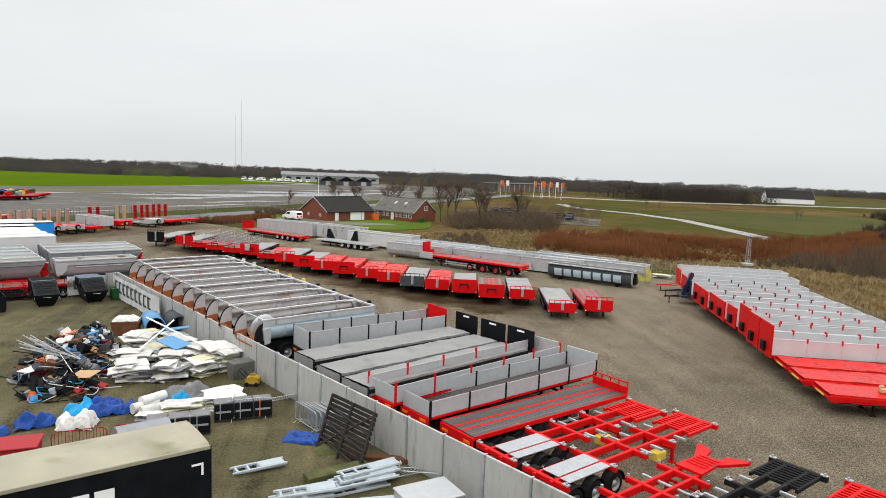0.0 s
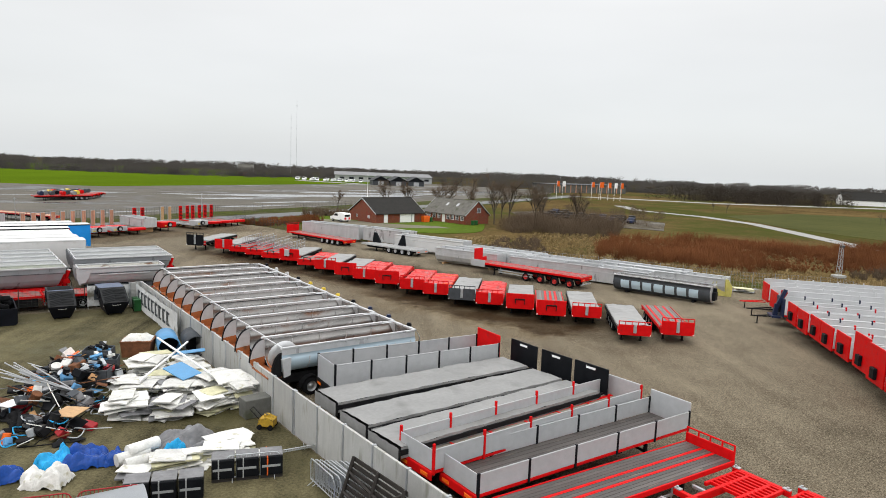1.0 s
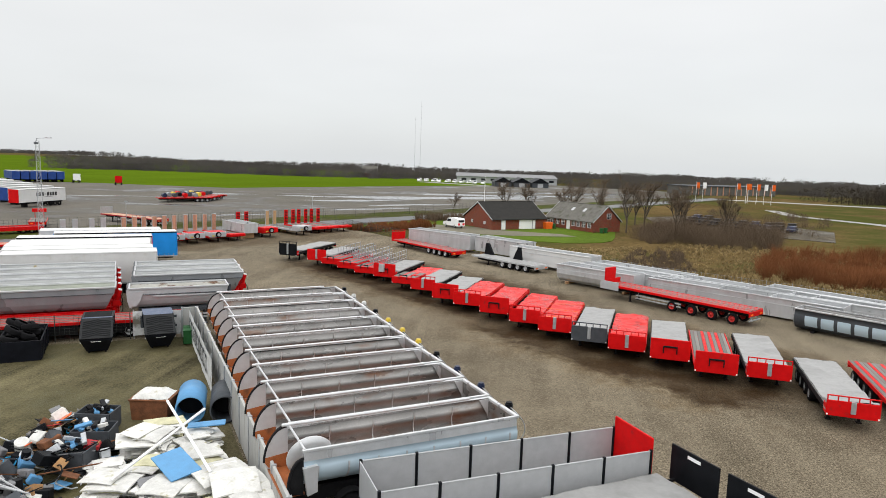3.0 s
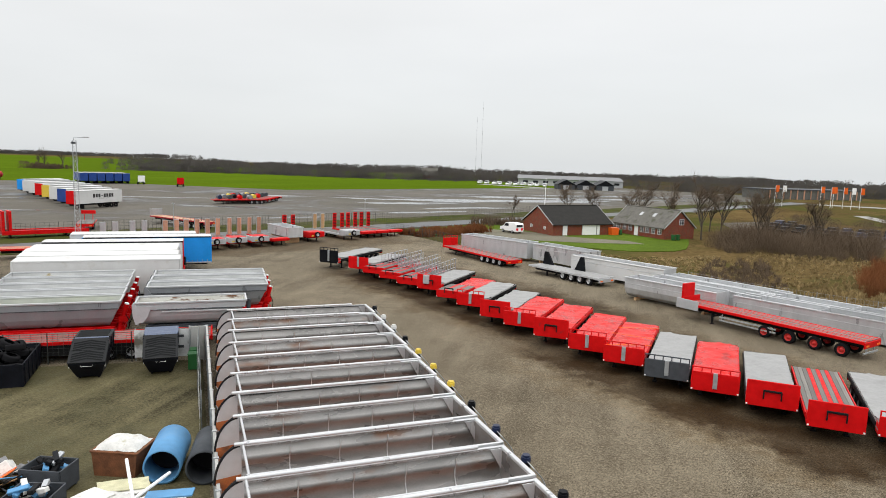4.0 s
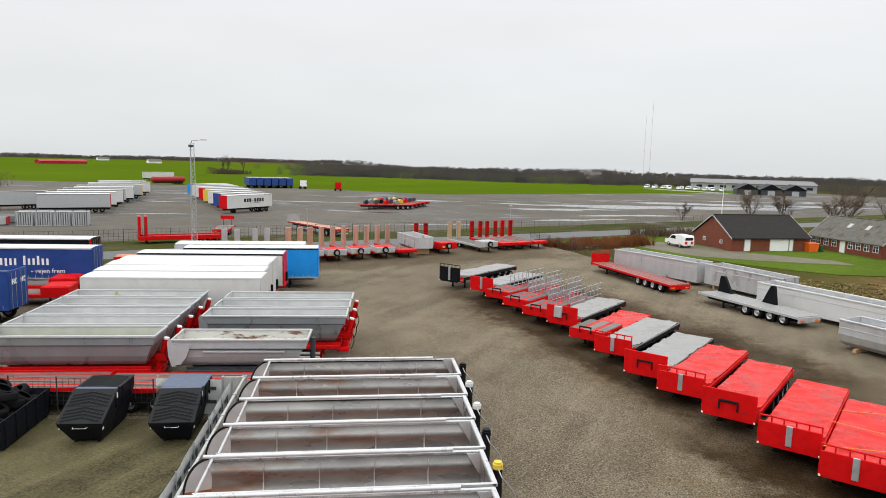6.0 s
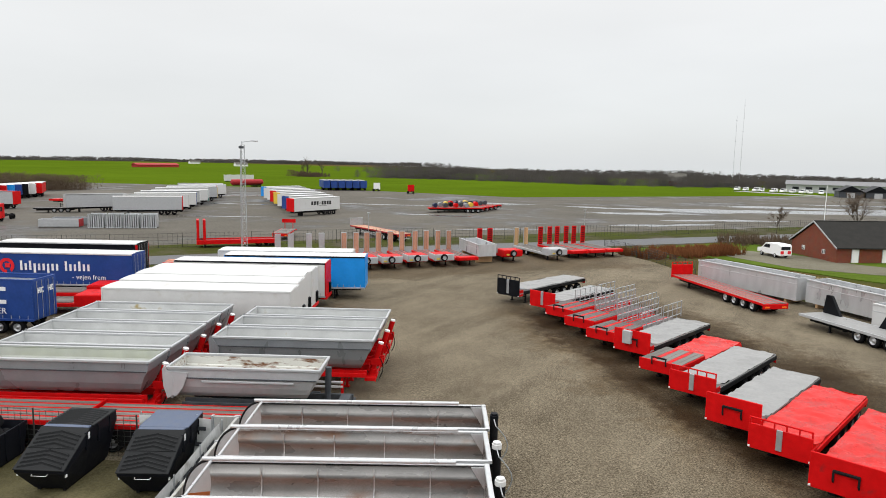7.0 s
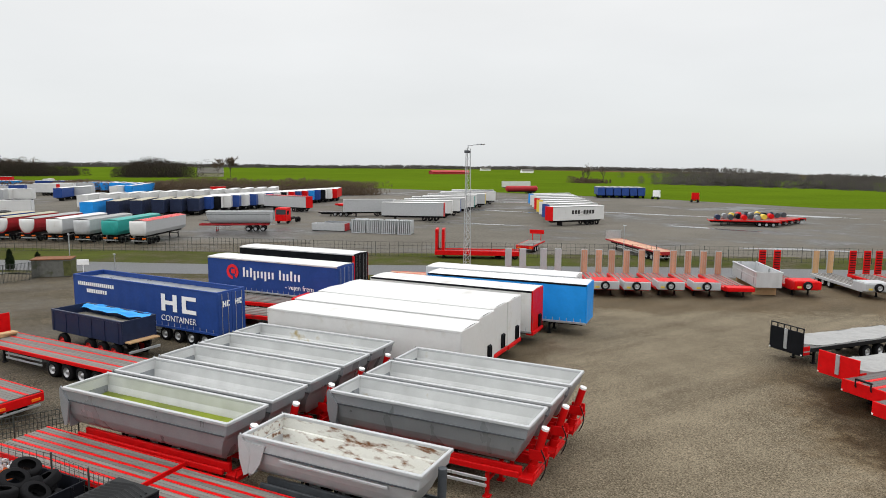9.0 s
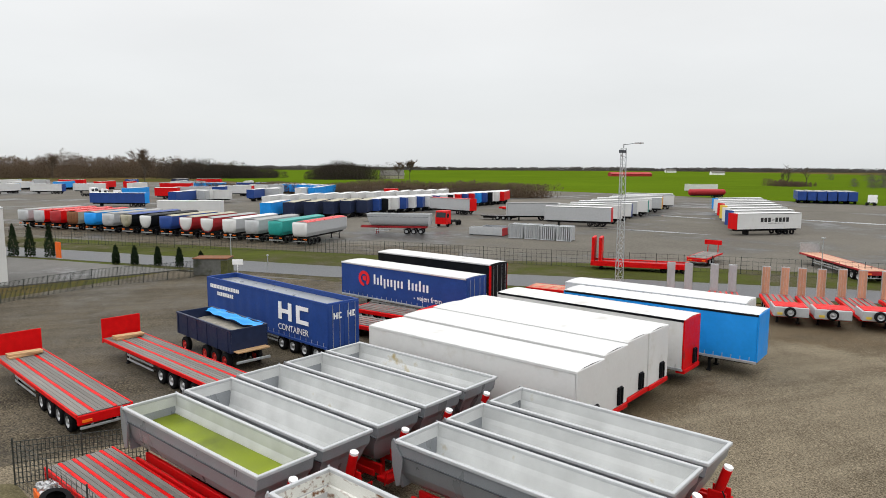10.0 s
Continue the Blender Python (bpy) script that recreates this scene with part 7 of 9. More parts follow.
junk_heap(-18.0, 44.6, 3.0, 2.6, 1.3, 120, 21, "heap of mixed black and grey metal scrap")
junk_heap(-17.2, 40.6, 2.6, 2.2, 1.1, 100, 22, "heap of bent metal bars, boards and casings")
junk_heap(-16.0, 37.6, 2.0, 1.4, 0.8, 60, 23, "low heap of broken boards and metal scrap")
junk_heap(-19.6, 48.0, 1.6, 1.6, 0.9, 40, 24, "heap of dark scrap beside the steel crates")
for k in range(16):
    rr = random.Random(60 + k)
    solid("pale_tube", shared("tube", lambda: Geo().cyl((0, 0, 0), (2.6, 0, 0), 0.032, 6).mesh("pale_tube", M["alu_bright"])), None, "long pale aluminium tube on the scrap heap", "tube", "aluminium tubes",
          m=pose(-16.2 - 0.09 * k, 41.6 - 0.03 * k, 0.7 + 0.03 * k, 0, -22 - rr.uniform(0, 20), 215 + rr.uniform(-16, 16)))


def steel_crate(m, label):
    t = thing("steel_crate", m, label, "crate", "grey steel crates")
    for s in (-1, 1):
        part("side", Geo().box(-0.8, 0.8, s * 0.6 - 0.03, s * 0.6 + 0.03, 0.1, 1.0, 0.01), "dark", t)
        part("end", Geo().box(s * 0.8 - 0.03, s * 0.8 + 0.03, -0.57, 0.57, 0.1, 1.0, 0.01), "dark", t)
    part("floor", Geo().box(-0.77, 0.77, -0.57, 0.57, 0.1, 0.16), "dark", t)
    for s in (-1, 1):
        part("foot", Geo().box(-0.78, 0.78, s * 0.45 - 0.06, s * 0.45 + 0.06, 0, 0.1, 0.01), "dark", t)
    r = random.Random(len(label))
    for k in range(12):
        part("scrap_piece", Geo().box(-0.35, 0.35, -0.1, 0.1, -0.08, 0.08, 0.02), r.choice(["black", "foam", "blue_panel", "galv", "chassis"]), t, m=pose(r.uniform(-0.4, 0.4), r.uniform(-0.3, 0.3), 0.85 + r.uniform(0, 0.4), r.uniform(-30, 30), r.uniform(-30, 30), r.uniform(0, 180)))
    return t


steel_crate(pose(-18.4, 48.9, 0.02, 0, 0, 8), "grey steel crate full of dark scrap")
steel_crate(pose(-17.3, 47.0, 0.02, 0, 0, 14), "grey steel crate full of mixed scrap")
steel_crate(pose(-16.9, 44.9, 0.02, 0, 0, 4), "grey steel crate full of mixed pale scrap")
tb_ = thing("work_table", pose(-18.6, 39.9, 0.02, 0, 0, 70), "white-topped table standing in the scrap", "table")
part("tabletop", Geo().box(-0.7, 0.7, -0.4, 0.4, 0.74, 0.79, 0.01), "text_white", tb_)
for sx in (-1, 1):
    for sy in (-1, 1):
        part("leg", Geo().box(sx * 0.62 - 0.025, sx * 0.62 + 0.025, sy * 0.34 - 0.025, sy * 0.34 + 0.025, 0, 0.74), "blue_panel", tb_)
solid("plywood_sheet", Geo().box(-0.7, 0.7, -0.5, 0.5, 0, 0.04, 0.006), "wood", "bare plywood sheet on the scrap heap", "board", m=pose(-15.1, 38.1, 1.0, 8, -6, -20))
solid("concrete_block", Geo().box(-0.75, 0.75, -0.45, 0.45, 0, 1.0, 0.03), "kerb", "weathered concrete block beside the wall", "block", m=pose(-6.9, 40.6, 0.02, 0, 0, 35))
ym = thing("floor_saw", pose(-6.0, 38.9, 0.02, 0, 0, -10), "small yellow wheeled machine on the mud", "machine")
part("body", Geo().prism([(-0.4, 0.15), (0.4, 0.15), (0.4, 0.5), (0.1, 0.62), (-0.35, 0.5)], 1, -0.28, 0.28).cyl((0.0, 0, 0.55), (0.0, 0, 0.72), 0.16, 10), "yellow_old", ym)
for sx in (-0.28, 0.28):
    for s in (-1, 1):
        part("wheel", Geo().cyl((sx, s * 0.3, 0.13), (sx, s * 0.38, 0.13), 0.13, 10), "rubber", ym)
part("handle", Geo().path([(-0.35, -0.2, 0.5), (-0.8, -0.2, 0.95), (-0.8, 0.2, 0.95), (-0.35, 0.2, 0.5)], 0.02, 6), "chassis", ym)


def crumpled(x, y, w, d, h, mat, label, seed, turn=0, name="plastic_sheet"):
    g = Geo().sheet(lambda u, v: (w * (u - 0.5) * (1 + 0.15 * noise.noise((u * 4, v * 4, seed))), d * (v - 0.5) * (1 + 0.15 * noise.noise((u * 4, v * 4, seed + 5))),
                                  max(0.0, h * 0.75 * ((1 - (2 * u - 1) ** 4) * (1 - (2 * v - 1) ** 4)) ** 0.7 * (0.75 + 0.9 * noise.noise((u * 3.2, v * 3.2, seed + 9))) + 0.4 * h * abs(noise.noise((u * 4, v * 4, seed))) + 0.07 * h * abs(noise.noise((u * 12, v * 12, seed))))), 34, 30, False)
    return solid(name, g, mat, label, "plastic sheet", "crumpled sheets", m=pose(x, y, 0.02, 0, 0, turn))


crumpled(-9.3, 36.5, 2.8, 1.8, 0.9, "grey_sheet", "crumpled dark grey sheet over scrap", 3.3, 10)
crumpled(-12.9, 34.7, 1.9, 1.4, 0.9, "blue_tarp", "crumpled dark blue plastic sheet", 7.1, 20)
crumpled(-14.0, 34.4, 1.6, 1.1, 0.8, "cyan_tarp", "crumpled light blue plastic sheet", 9.4, 60)
crumpled(-15.6, 33.0, 1.8, 1.0, 0.7, "blue_tarp", "crumpled blue plastic sheet", 12.7, 30)
crumpled(-17.2, 32.0, 1.6, 1.1, 0.6, "blue_tarp", "crumpled blue plastic sheet", 15.2, -30)
crumpled(-13.6, 32.9, 1.7, 1.3, 0.8, "foam", "torn white plastic sheet in a heap", 18.8, 0)
crumpled(-11.6, 35.0, 1.2, 0.8, 0.6, "blue_tarp", "crumpled blue plastic sheet", 22.8, 30)
crumpled(-9.4, 35.2, 1.2, 0.8, 0.9, "cyan_tarp", "crumpled light blue plastic sheet", 27.8, 30)
crumpled(-2.6, 30.7, 1.7, 1.1, 0.5, "blue_tarp", "crumpled blue plastic sheet on the mud", 31.1, -20)
for k, (x, y, a) in enumerate([(-11.0, 34.9, 45), (-10.4, 34.4, 38), (-10.7, 35.3, 50)]):
    solid("white_roll", shared("wroll", lambda: Geo().cyl((0, -0.7, 0.28), (0, 0.7, 0.28), 0.28, 14).mesh("white_roll", M["foam"])), None, "rolled white sheet lying on scrap", "roll", "white rolls", m=pose(x, y, 0.02 + 0.25 * (k == 2), 0, 0, a - 90))
slab_stack(40.8, 80.6, 6, 2.4, 1.2, -20, 410, mat="steel_lt", label="stack of pale grey panels by the fence", sag=0.02)
slab_stack(-7.2, 35.3, 8, 3.0, 1.0, 14, 301, label="stack of long white panels", sag=0.02)
slab_stack(-9.0, 34.4, 7, 2.6, 1.1, 14, 302, label="stack of long white panels", sag=0.02)
slab_stack(-7.6, 36.6, 6, 2.2, 1.0, 20, 303, label="stack of long white panels", sag=0.04)
slab_stack(-10.2, 33.6, 5, 1.8, 1.0, 12, 304, label="stack of white and yellowed panels", sag=0.04)
for k in range(6):
    bp_ = thing("wrapped_pallet", pose(-6.8 + 0.95 * (k % 3) - 2.7 * (k > 2), 33.55 + 0.23 * (k % 3) - 2.1 * (k > 2), 0.02, 0, 0, 13.5), "black wrapped pallet with a grey top", "pallet", "wrapped pallets")
    part("load", Geo().box(-0.45, 0.45, -0.5, 0.5, 0.14, 0.95, 0.03), "black", bp_)
    part("cover", Geo().box(-0.46, 0.46, -0.42, 0.42, 0.95, 0.99, 0.01), "grey_sheet", bp_)
    part("strap", Geo().box(-0.2, -0.15, -0.51, 0.51, 0.14, 0.97), "orange_pl" if k == 2 else "text_grey", bp_)
    for j in (-1, 0, 1):
        part("pallet_runner", Geo().box(-0.45, 0.45, j * 0.4 - 0.05, j * 0.4 + 0.05, 0, 0.14), "old_wood", bp_)
    bars(bp_, [(-0.4, 0.5, 0.75, 0.1)], "text_grey", -0.5)


def barrier(m, label="galvanised crowd barrier on the mud", L=2.2, H=1.1, mat="galv"):
    t = thing("crowd_barrier", m, label, "barrier", "galvanised barriers")
    part("frame", shared(("bar_frame", L, mat), lambda: Geo().path([(0, 0, 0.15), (0, 0, H - 0.22), (0.07, 0, H - 0.07), (0.22, 0, H), (L - 0.22, 0, H), (L - 0.07, 0, H - 0.07), (L, 0, H - 0.22), (L, 0, 0.15), (0, 0, 0.15)], 0.026, 6).mesh("frame", M[mat])), None, t)
    tagged(part("bars", shared(("bar_bars", L, mat), lambda: (lambda g: [g.cyl((L * k / 16, 0, 0.15), (L * k / 16, 0, H), 0.014, 5) for k in range(1, 16)] and g)(Geo()).mesh("bars", M[mat])), None, t), kind="stuff")
    for x in (0.25, L - 0.25):
        part("foot", shared("bar_foot", lambda: Geo().path([(0, -0.28, 0.02), (0, 0, 0.15), (0, 0.28, 0.02)], 0.018, 5).mesh("foot", M["galv"])), None, t, m=pose(x, 0, 0))
    return t


for k in range(9):
    barrier(pose(-3.1 + 0.2 * k, 33.2 - 0.03 * k, 0.02, 3 + k % 3, 0, -58 + (k * 7) % 5), "galvanised crowd barrier leaning in a row")
barrier(pose(-6.6, 33.2, 0.02, 0, 0, 14))
barrier(pose(-13.4, 29.4, 0.02, 0, 0, 17), "dull red painted crowd barrier on the mud", mat="red_dark")
barrier(pose(-11.1, 30.1, 0.02, 0, 0, 17), "dull red painted crowd barrier on the mud", mat="red_dark")
barrier(pose(-5.6, 35.6, 0.02, 60, 0, 26), "galvanised barrier lying over panels")
barrier(pose(0.6, 26.9, 0.02, 80, 0, 20), "galvanised barrier lying on the mud")
barrier(pose(1.6, 27.4, 0.1, 74, 0, -12), "galvanised barrier lying on the mud")
# leaning timber rack
rk = thing("timber_rack", pose(-1.6, 30.0, 0.02, 0, 0, -54), "dark timber rack leaning against the wall", "rack")
lean = lambda x, z: (x, 0.85 * z / 2.4 - 0.35, z)
for x in (0.0, 1.6, 3.2):
    part("upright", Geo().cyl(lean(x, 0), lean(x, 2.45), 0.07, 6), "old_wood", rk)
for z in (0.5, 1.2, 1.9):
    part("brace", Geo().cyl(lean(0, z), lean(3.2, z - 0.4), 0.055, 6), "old_wood", rk)
part("brace", Geo().cyl(lean(0, 0.1), lean(3.2, 2.3), 0.055, 6), "old_wood", rk)
for k in range(11):
    z = 0.25 + 0.2 * k
    y0 = lean(0, z)[1] + 0.1
    part("board", Geo().box(-0.05, 3.3, y0, y0 + 0.04, z, z + 0.18, 0.006), "old_wood", rk)


def ladder_section(m, label="short galvanised trailer side frame", L=2.3, W=0.55):
    t = thing("metal_frame", m, label, "metal frame", "stacked galvanised frames")
    for s in (-1, 1):
        part("rail", shared(("lad_rail", L), lambda: Geo().box(0, L, -0.05, 0.05, 0, 0.1, 0.012).mesh("rail", M["grp"])), None, t, m=pose(0, s * W / 2, 0))
    for k in range(5):
        part("rung", shared(("lad_rung", W), lambda: Geo().box(-0.05, 0.05, -W / 2, W / 2, 0.01, 0.08, 0.01).mesh("rung", M["grp"])), None, t, m=pose(0.15 + (L - 0.3) * k / 4, 0, 0))
    part("plate", Geo().box(L * 0.5, L - 0.1, -W / 2 + 0.05, W / 2 - 0.05, 0.09, 0.11, 0.004), "grp", t)
    return t


ladder_section(pose(-5.4, 27.3, 0.04, 0, 0, 22))
ladder_section(pose(-5.3, 27.1, 0.16, 0, 0, 25))
for k in range(6):
    ladder_section(pose(-1.4 + 0.12 * k, 25.0 + 0.22 * (k % 3), 0.04 + 0.12 * k, 0, 0, 21 + 3 * (k % 3)), L=2.8)
for k in range(5):
    ladder_section(pose(-3.6 + 0.1 * k, 24.2 + 0.2 * (k % 2), 0.04 + 0.12 * k, 0, 0, 14 + 4 * (k % 2)), L=2.4)
for k in range(4):
    ladder_section(pose(-1.0 + 0.15 * k, 23.2 + 0.1 * k, 0.04 + 0.12 * k, 0, 0, 18 - 4 * k), L=2.6)
solid("timber_beam", Geo().box(0, 2.9, -0.35, 0.35, 0, 0.32, 0.03), "moss", "mossy steel beam lying on the mud", "beam", m=pose(-2.2, 26.2, 0.02, 0, 0, 25))
solid("timber_beam", Geo().box(0, 3.2, -0.2, 0.2, 0, 0.22, 0.03), "rust", "rusty beam lying on the mud", "beam", m=pose(-0.6, 28.6, 0.02, 0, 0, -14))
solid("dark_sheet", Geo().sheet(lambda u, v: (1.6 * (u - 0.5), 1.0 * (v - 0.5), 0.3 * (1 - (2 * u - 1) ** 2) * (1 - (2 * v - 1) ** 2) + 0.05 * noise.noise((u * 5, v * 5, 3))), 14, 10), "moss", "dark rotting heap on the mud", "heap", m=pose(-1.2, 29.4, 0.03, 0, 0, 10))
wb_ = thing("white_case", pose(2.6, 23.2, 0.02, 0, 0, 21), "white-topped steel case beside the wall", "case")
part("body", Geo().box(-1.1, 1.1, -0.8, 0.8, 0.1, 0.95, 0.03), "steel_lt", wb_)
part("lid", Geo().box(-1.15, 1.15, -0.85, 0.85, 0.95, 1.02, 0.02), "steel_lt", wb_)
rb_ = thing("red_crate", pose(-14.6, 28.6, 0.02, 0, 0, 12), "red plastic crate behind the barriers", "crate")
part("body", Geo().prism([(-0.9, 0.0), (0.9, 0.0), (1.0, 1.0), (-1.0, 1.0)], 1, -0.7, 0.7), "red_dark", rb_)
part("rim", Geo().box(-1.05, 1.05, -0.76, 0.76, 0.96, 1.04, 0.02), "red_dark", rb_)
# cylinder added in place of a curved grey sheet arch
tk_ = thing("silver_tank", pose(-9.4, 28.8, -0.25, 0, 0, 30), "grey cylinder standing in for an arched sheet behind the trailer", "tank")
part("shell", Geo().cyl((-1.1, 0, 1.0), (1.1, 0, 1.0), 1.0, 24), "steel", tk_)
for sx in (-0.7, 0.7):
    part("cradle", Geo().box(sx - 0.08, sx + 0.08, -0.8, 0.8, 0, 0.3, 0.01), "chassis", tk_)
# black curtain trailer parked in the scrapyard
pk = curtain_trailer(at(-5.7, 22.25, 209), "black curtain trailer with a mossy cream roof", "black", "black", "black", roof="cream_roof", group="parked curtain trailer")
letters(pk, 2.95, 2.42, [(0, .85)] * 4, 0.56, 0.14, "text_white", 1.30)
bars(pk, [(0.25, 3.35, 0.38, 0.07), (0.25, 3.0, 0.07, 0.36)], "text_white", 1.30)


# ---- brick houses ----
def brick_material():
    m = bpy.data.materials.new("red_brick")
    m.use_nodes = True
    n, l = m.node_tree.nodes, m.node_tree.links
    b = n["Principled BSDF"]
    co = n.new("ShaderNodeTexCoord")
    br = n.new("ShaderNodeTexBrick")
    br.inputs["Color1"].default_value, br.inputs["Color2"].default_value = (0.22, 0.044, 0.016, 1), (0.15, 0.028, 0.012, 1)
    br.inputs["Mortar"].default_value = (0.13, 0.085, 0.06, 1)
    br.inputs["Scale"].default_value = 4.0
    sep, com, ad = n.new("ShaderNodeSeparateXYZ"), n.new("ShaderNodeCombineXYZ"), n.new("ShaderNodeMath")
    l.new(co.outputs["Object"], sep.inputs[0])
    l.new(sep.outputs["X"], ad.inputs[0]), l.new(sep.outputs["Y"], ad.inputs[1])
    l.new(ad.outputs[0], com.inputs["X"]), l.new(sep.outputs["Z"], com.inputs["Y"])
    l.new(com.outputs[0], br.inputs["Vector"])
    nz = n.new("ShaderNodeTexNoise")
    nz.inputs["Scale"].default_value = 1.4
    l.new(co.outputs["Object"], nz.inputs["Vector"])
    mx = n.new("ShaderNodeMix")
    mx.data_type, mx.blend_type = "RGBA", "OVERLAY"
    mx.inputs["Factor"].default_value = 0.35
    l.new(br.outputs["Color"], mx.inputs["A"]), l.new(nz.outputs["Color"], mx.inputs["B"])
    l.new(mx.outputs["Result"], b.inputs["Base Color"])
    b.inputs["Roughness"].default_value = 0.9
    return m


M["brick"] = brick_material()
M["roof_dark"] = material("dark_mossy_thatch", (0.022, 0.021, 0.019), 0.95, vary=0.35, scale=1.2, bump=0.6, fine=14)
M["roof_slate"] = material("grey_fibre_cement_roof", (0.125, 0.118, 0.105), 0.85, vary=0.25, scale=1.4, bump=0.4, fine=10, stain=(0.07, 0.075, 0.05), stain_amount=0.4)
M["glass"] = material("dark_window_glass", (0.02, 0.023, 0.027), 0.1, vary=0.05, bump=0)


def house(m, L, W, eave, ridge, roof, label, windows=(), doors=(), gable_windows=(), skylights=()):
    """Near corner at the origin; front along +x (outside is -y), gable along +y."""
    t = thing("house", m, label, "house", "brick farmhouses")
    front = part("wall", Geo().box(0, L, 0, 0.3, 0, eave), "brick", t)
    part("wall", Geo().box(0, L, W - 0.3, W, 0, eave), "brick", t)
    gp = [(0.3, 0), (W - 0.3, 0), (W - 0.3, eave), (W / 2, ridge - 0.12), (0.3, eave)]
    ga = part("gable_wall", Geo().prism(gp, 0, 0, 0.3), "brick", t)
    gb = part("gable_wall", Geo().prism(gp, 0, L - 0.3, L), "brick", t)
    over, k = 0.35, (ridge - eave) / (W / 2)
    for s in (0, 1):
        y0, y1 = (-over, W / 2) if s == 0 else (W + over, W / 2)
        z0, z1 = eave - over * k, ridge
        g = Geo().add([(-0.25, y0, z0), (L + 0.25, y0, z0), (L + 0.25, y1, z1), (-0.25, y1, z1), (-0.25, y0, z0 + 0.16), (L + 0.25, y0, z0 + 0.16), (L + 0.25, y1, z1 + 0.16), (-0.25, y1, z1 + 0.16)],
                      [(0, 1, 2, 3), (4, 5, 6, 7), (0, 1, 5, 4), (2, 3, 7, 6), (0, 3, 7, 4), (1, 2, 6, 5)])
        rf = part("roof_slope", g, roof, t)
        if s == 0:
            for x, u in skylights:
                y, z = y0 + (y1 - y0) * u, z0 + (z1 - z0) * u + 0.17
                part("skylight", Geo().box(-0.35, 0.35, -0.5, 0.5, 0, 0.06, 0.01), "steel_lt", rf, m=pose(x, y, z, math.degrees(math.atan(k)), 0, 0))
    part("ridge_cap", Geo().box(-0.25, L + 0.25, W / 2 - 0.15, W / 2 + 0.15, ridge + 0.08, ridge + 0.2, 0.04), roof, t)
    for x in (-0.27, L + 0.22):
        for s in (0, 1):
            ya = -over if s == 0 else W + over
            part("barge_board", Geo().add([(x, ya, eave - over * k - 0.02), (x + 0.05, ya, eave - over * k - 0.02), (x + 0.05, W / 2, ridge - 0.02), (x, W / 2, ridge - 0.02),
                                           (x, ya, eave - over * k + 0.2), (x + 0.05, ya, eave - over * k + 0.2), (x + 0.05, W / 2, ridge + 0.2), (x, W / 2, ridge + 0.2)],
                                          [(0, 1, 2, 3), (4, 5, 6, 7), (0, 1, 5, 4), (2, 3, 7, 6), (0, 3, 7, 4), (1, 2, 6, 5)]), "steel_lt", t)

    def window(parent, put, w, h):
        fr = part("window", Geo().box(-w / 2, w / 2, -0.05, 0.0, 0, h, 0.01), "glass", parent, m=put)
        g = Geo()
        for x in (-w / 2, -0.03, w / 2 - 0.06):
            g.box(x, x + 0.06, -0.08, -0.03, 0, h)
        for z in (0, h * 0.55, h - 0.06):
            g.box(-w / 2, w / 2, -0.078, -0.032, z, z + 0.06)
        part("window_frame", g, "text_white", fr)

    for x, z, w, h in windows:
        window(front, pose(x, -0.01, z), w, h)
    for x, w, h in doors:
        d = part("door", Geo().box(x - w / 2, x + w / 2, -0.06, -0.005, 0.02, h, 0.01), "text_white", front, "white painted door")
        part("door_frame", Geo().box(x - w / 2 - 0.06, x - w / 2, -0.08, -0.005, 0.02, h + 0.06).box(x + w / 2, x + w / 2 + 0.06, -0.08, -0.005, 0.02, h + 0.06).box(x - w / 2, x + w / 2, -0.08, -0.005, h, h + 0.06), "steel_lt", d)
    for side, y, z, w, h in gable_windows:
        if side == 0:
            window(ga, pose(-0.005, y, z, 0, 0, -90), w, h)
        else:
            window(gb, pose(L + 0.005, y, z, 0, 0, 90), w, h)
    return t


house(pose(-4.5, 152.2, 0.02, 0, 0, 37), 13.4, 10.2, 2.1, 5.1, "roof_dark", "low red brick barn with a dark thatched roof and white doors",
      doors=((2.7, 0.95, 1.8), (8.2, 3.2, 1.9), (10.3, 0.6, 1.8)), gable_windows=((0, 2.6, 0.9, 0.7, 0.6), (0, 7.2, 0.9, 0.7, 0.6)))
house(pose(6.6, 166.6, 0.02, 0, 0, -50), 13.8, 7.6, 2.15, 5.15, "roof_slate", "red brick farmhouse with a mossy grey roof and white windows",
      windows=[(x, 0.8, 0.95, 1.0) for x in (0.8, 1.9, 3.5, 5.1, 8.2, 9.6, 11.1, 12.7)], doors=((6.7, 0.95, 1.95),), gable_windows=((1, 4.2, 2.6, 1.2, 1.1),), skylights=((5.6, 0.62), (9.0, 0.62)))
gb_ = thing("garden_container", pose(6.6, 160.0, 0.02, 0, 0, 37), "small orange-red container beside the barn door", "container")
part("body", Geo().prism([(-0.75, 0.0), (0.75, 0.0), (0.9, 1.25), (-0.9, 1.25)], 1, -0.6, 0.6), "orange_pl", gb_)
part("lid", Geo().box(-0.95, 0.95, -0.65, 0.65, 1.25, 1.38, 0.04), "orange_pl", gb_)
wheelie_bin(pose(7.9, 160.6, 0.02, 0, 0, 40))
for k in range(2):
    wheelie_bin(pose(17.0 + 0.9 * k, 155.2 + 0.9 * k, 0.02, 0, 0, 40))
dish = thing("satellite_dish", pose(3.5, 166.5, 0.02), "white satellite dish on a pole between the houses", "dish")
part("pole", Geo().cyl((0, 0, 0), (0, 0, 4.0), 0.05, 8), "galv", dish)
part("reflector", Geo().lathe([(0.0, 0.0), (0.35, 0.05), (0.55, 0.14)], 18), "text_white", dish, m=pose(0, -0.05, 4.1, -20, 0, 0) @ pose(0, 0, 0, 0, 0, 180))
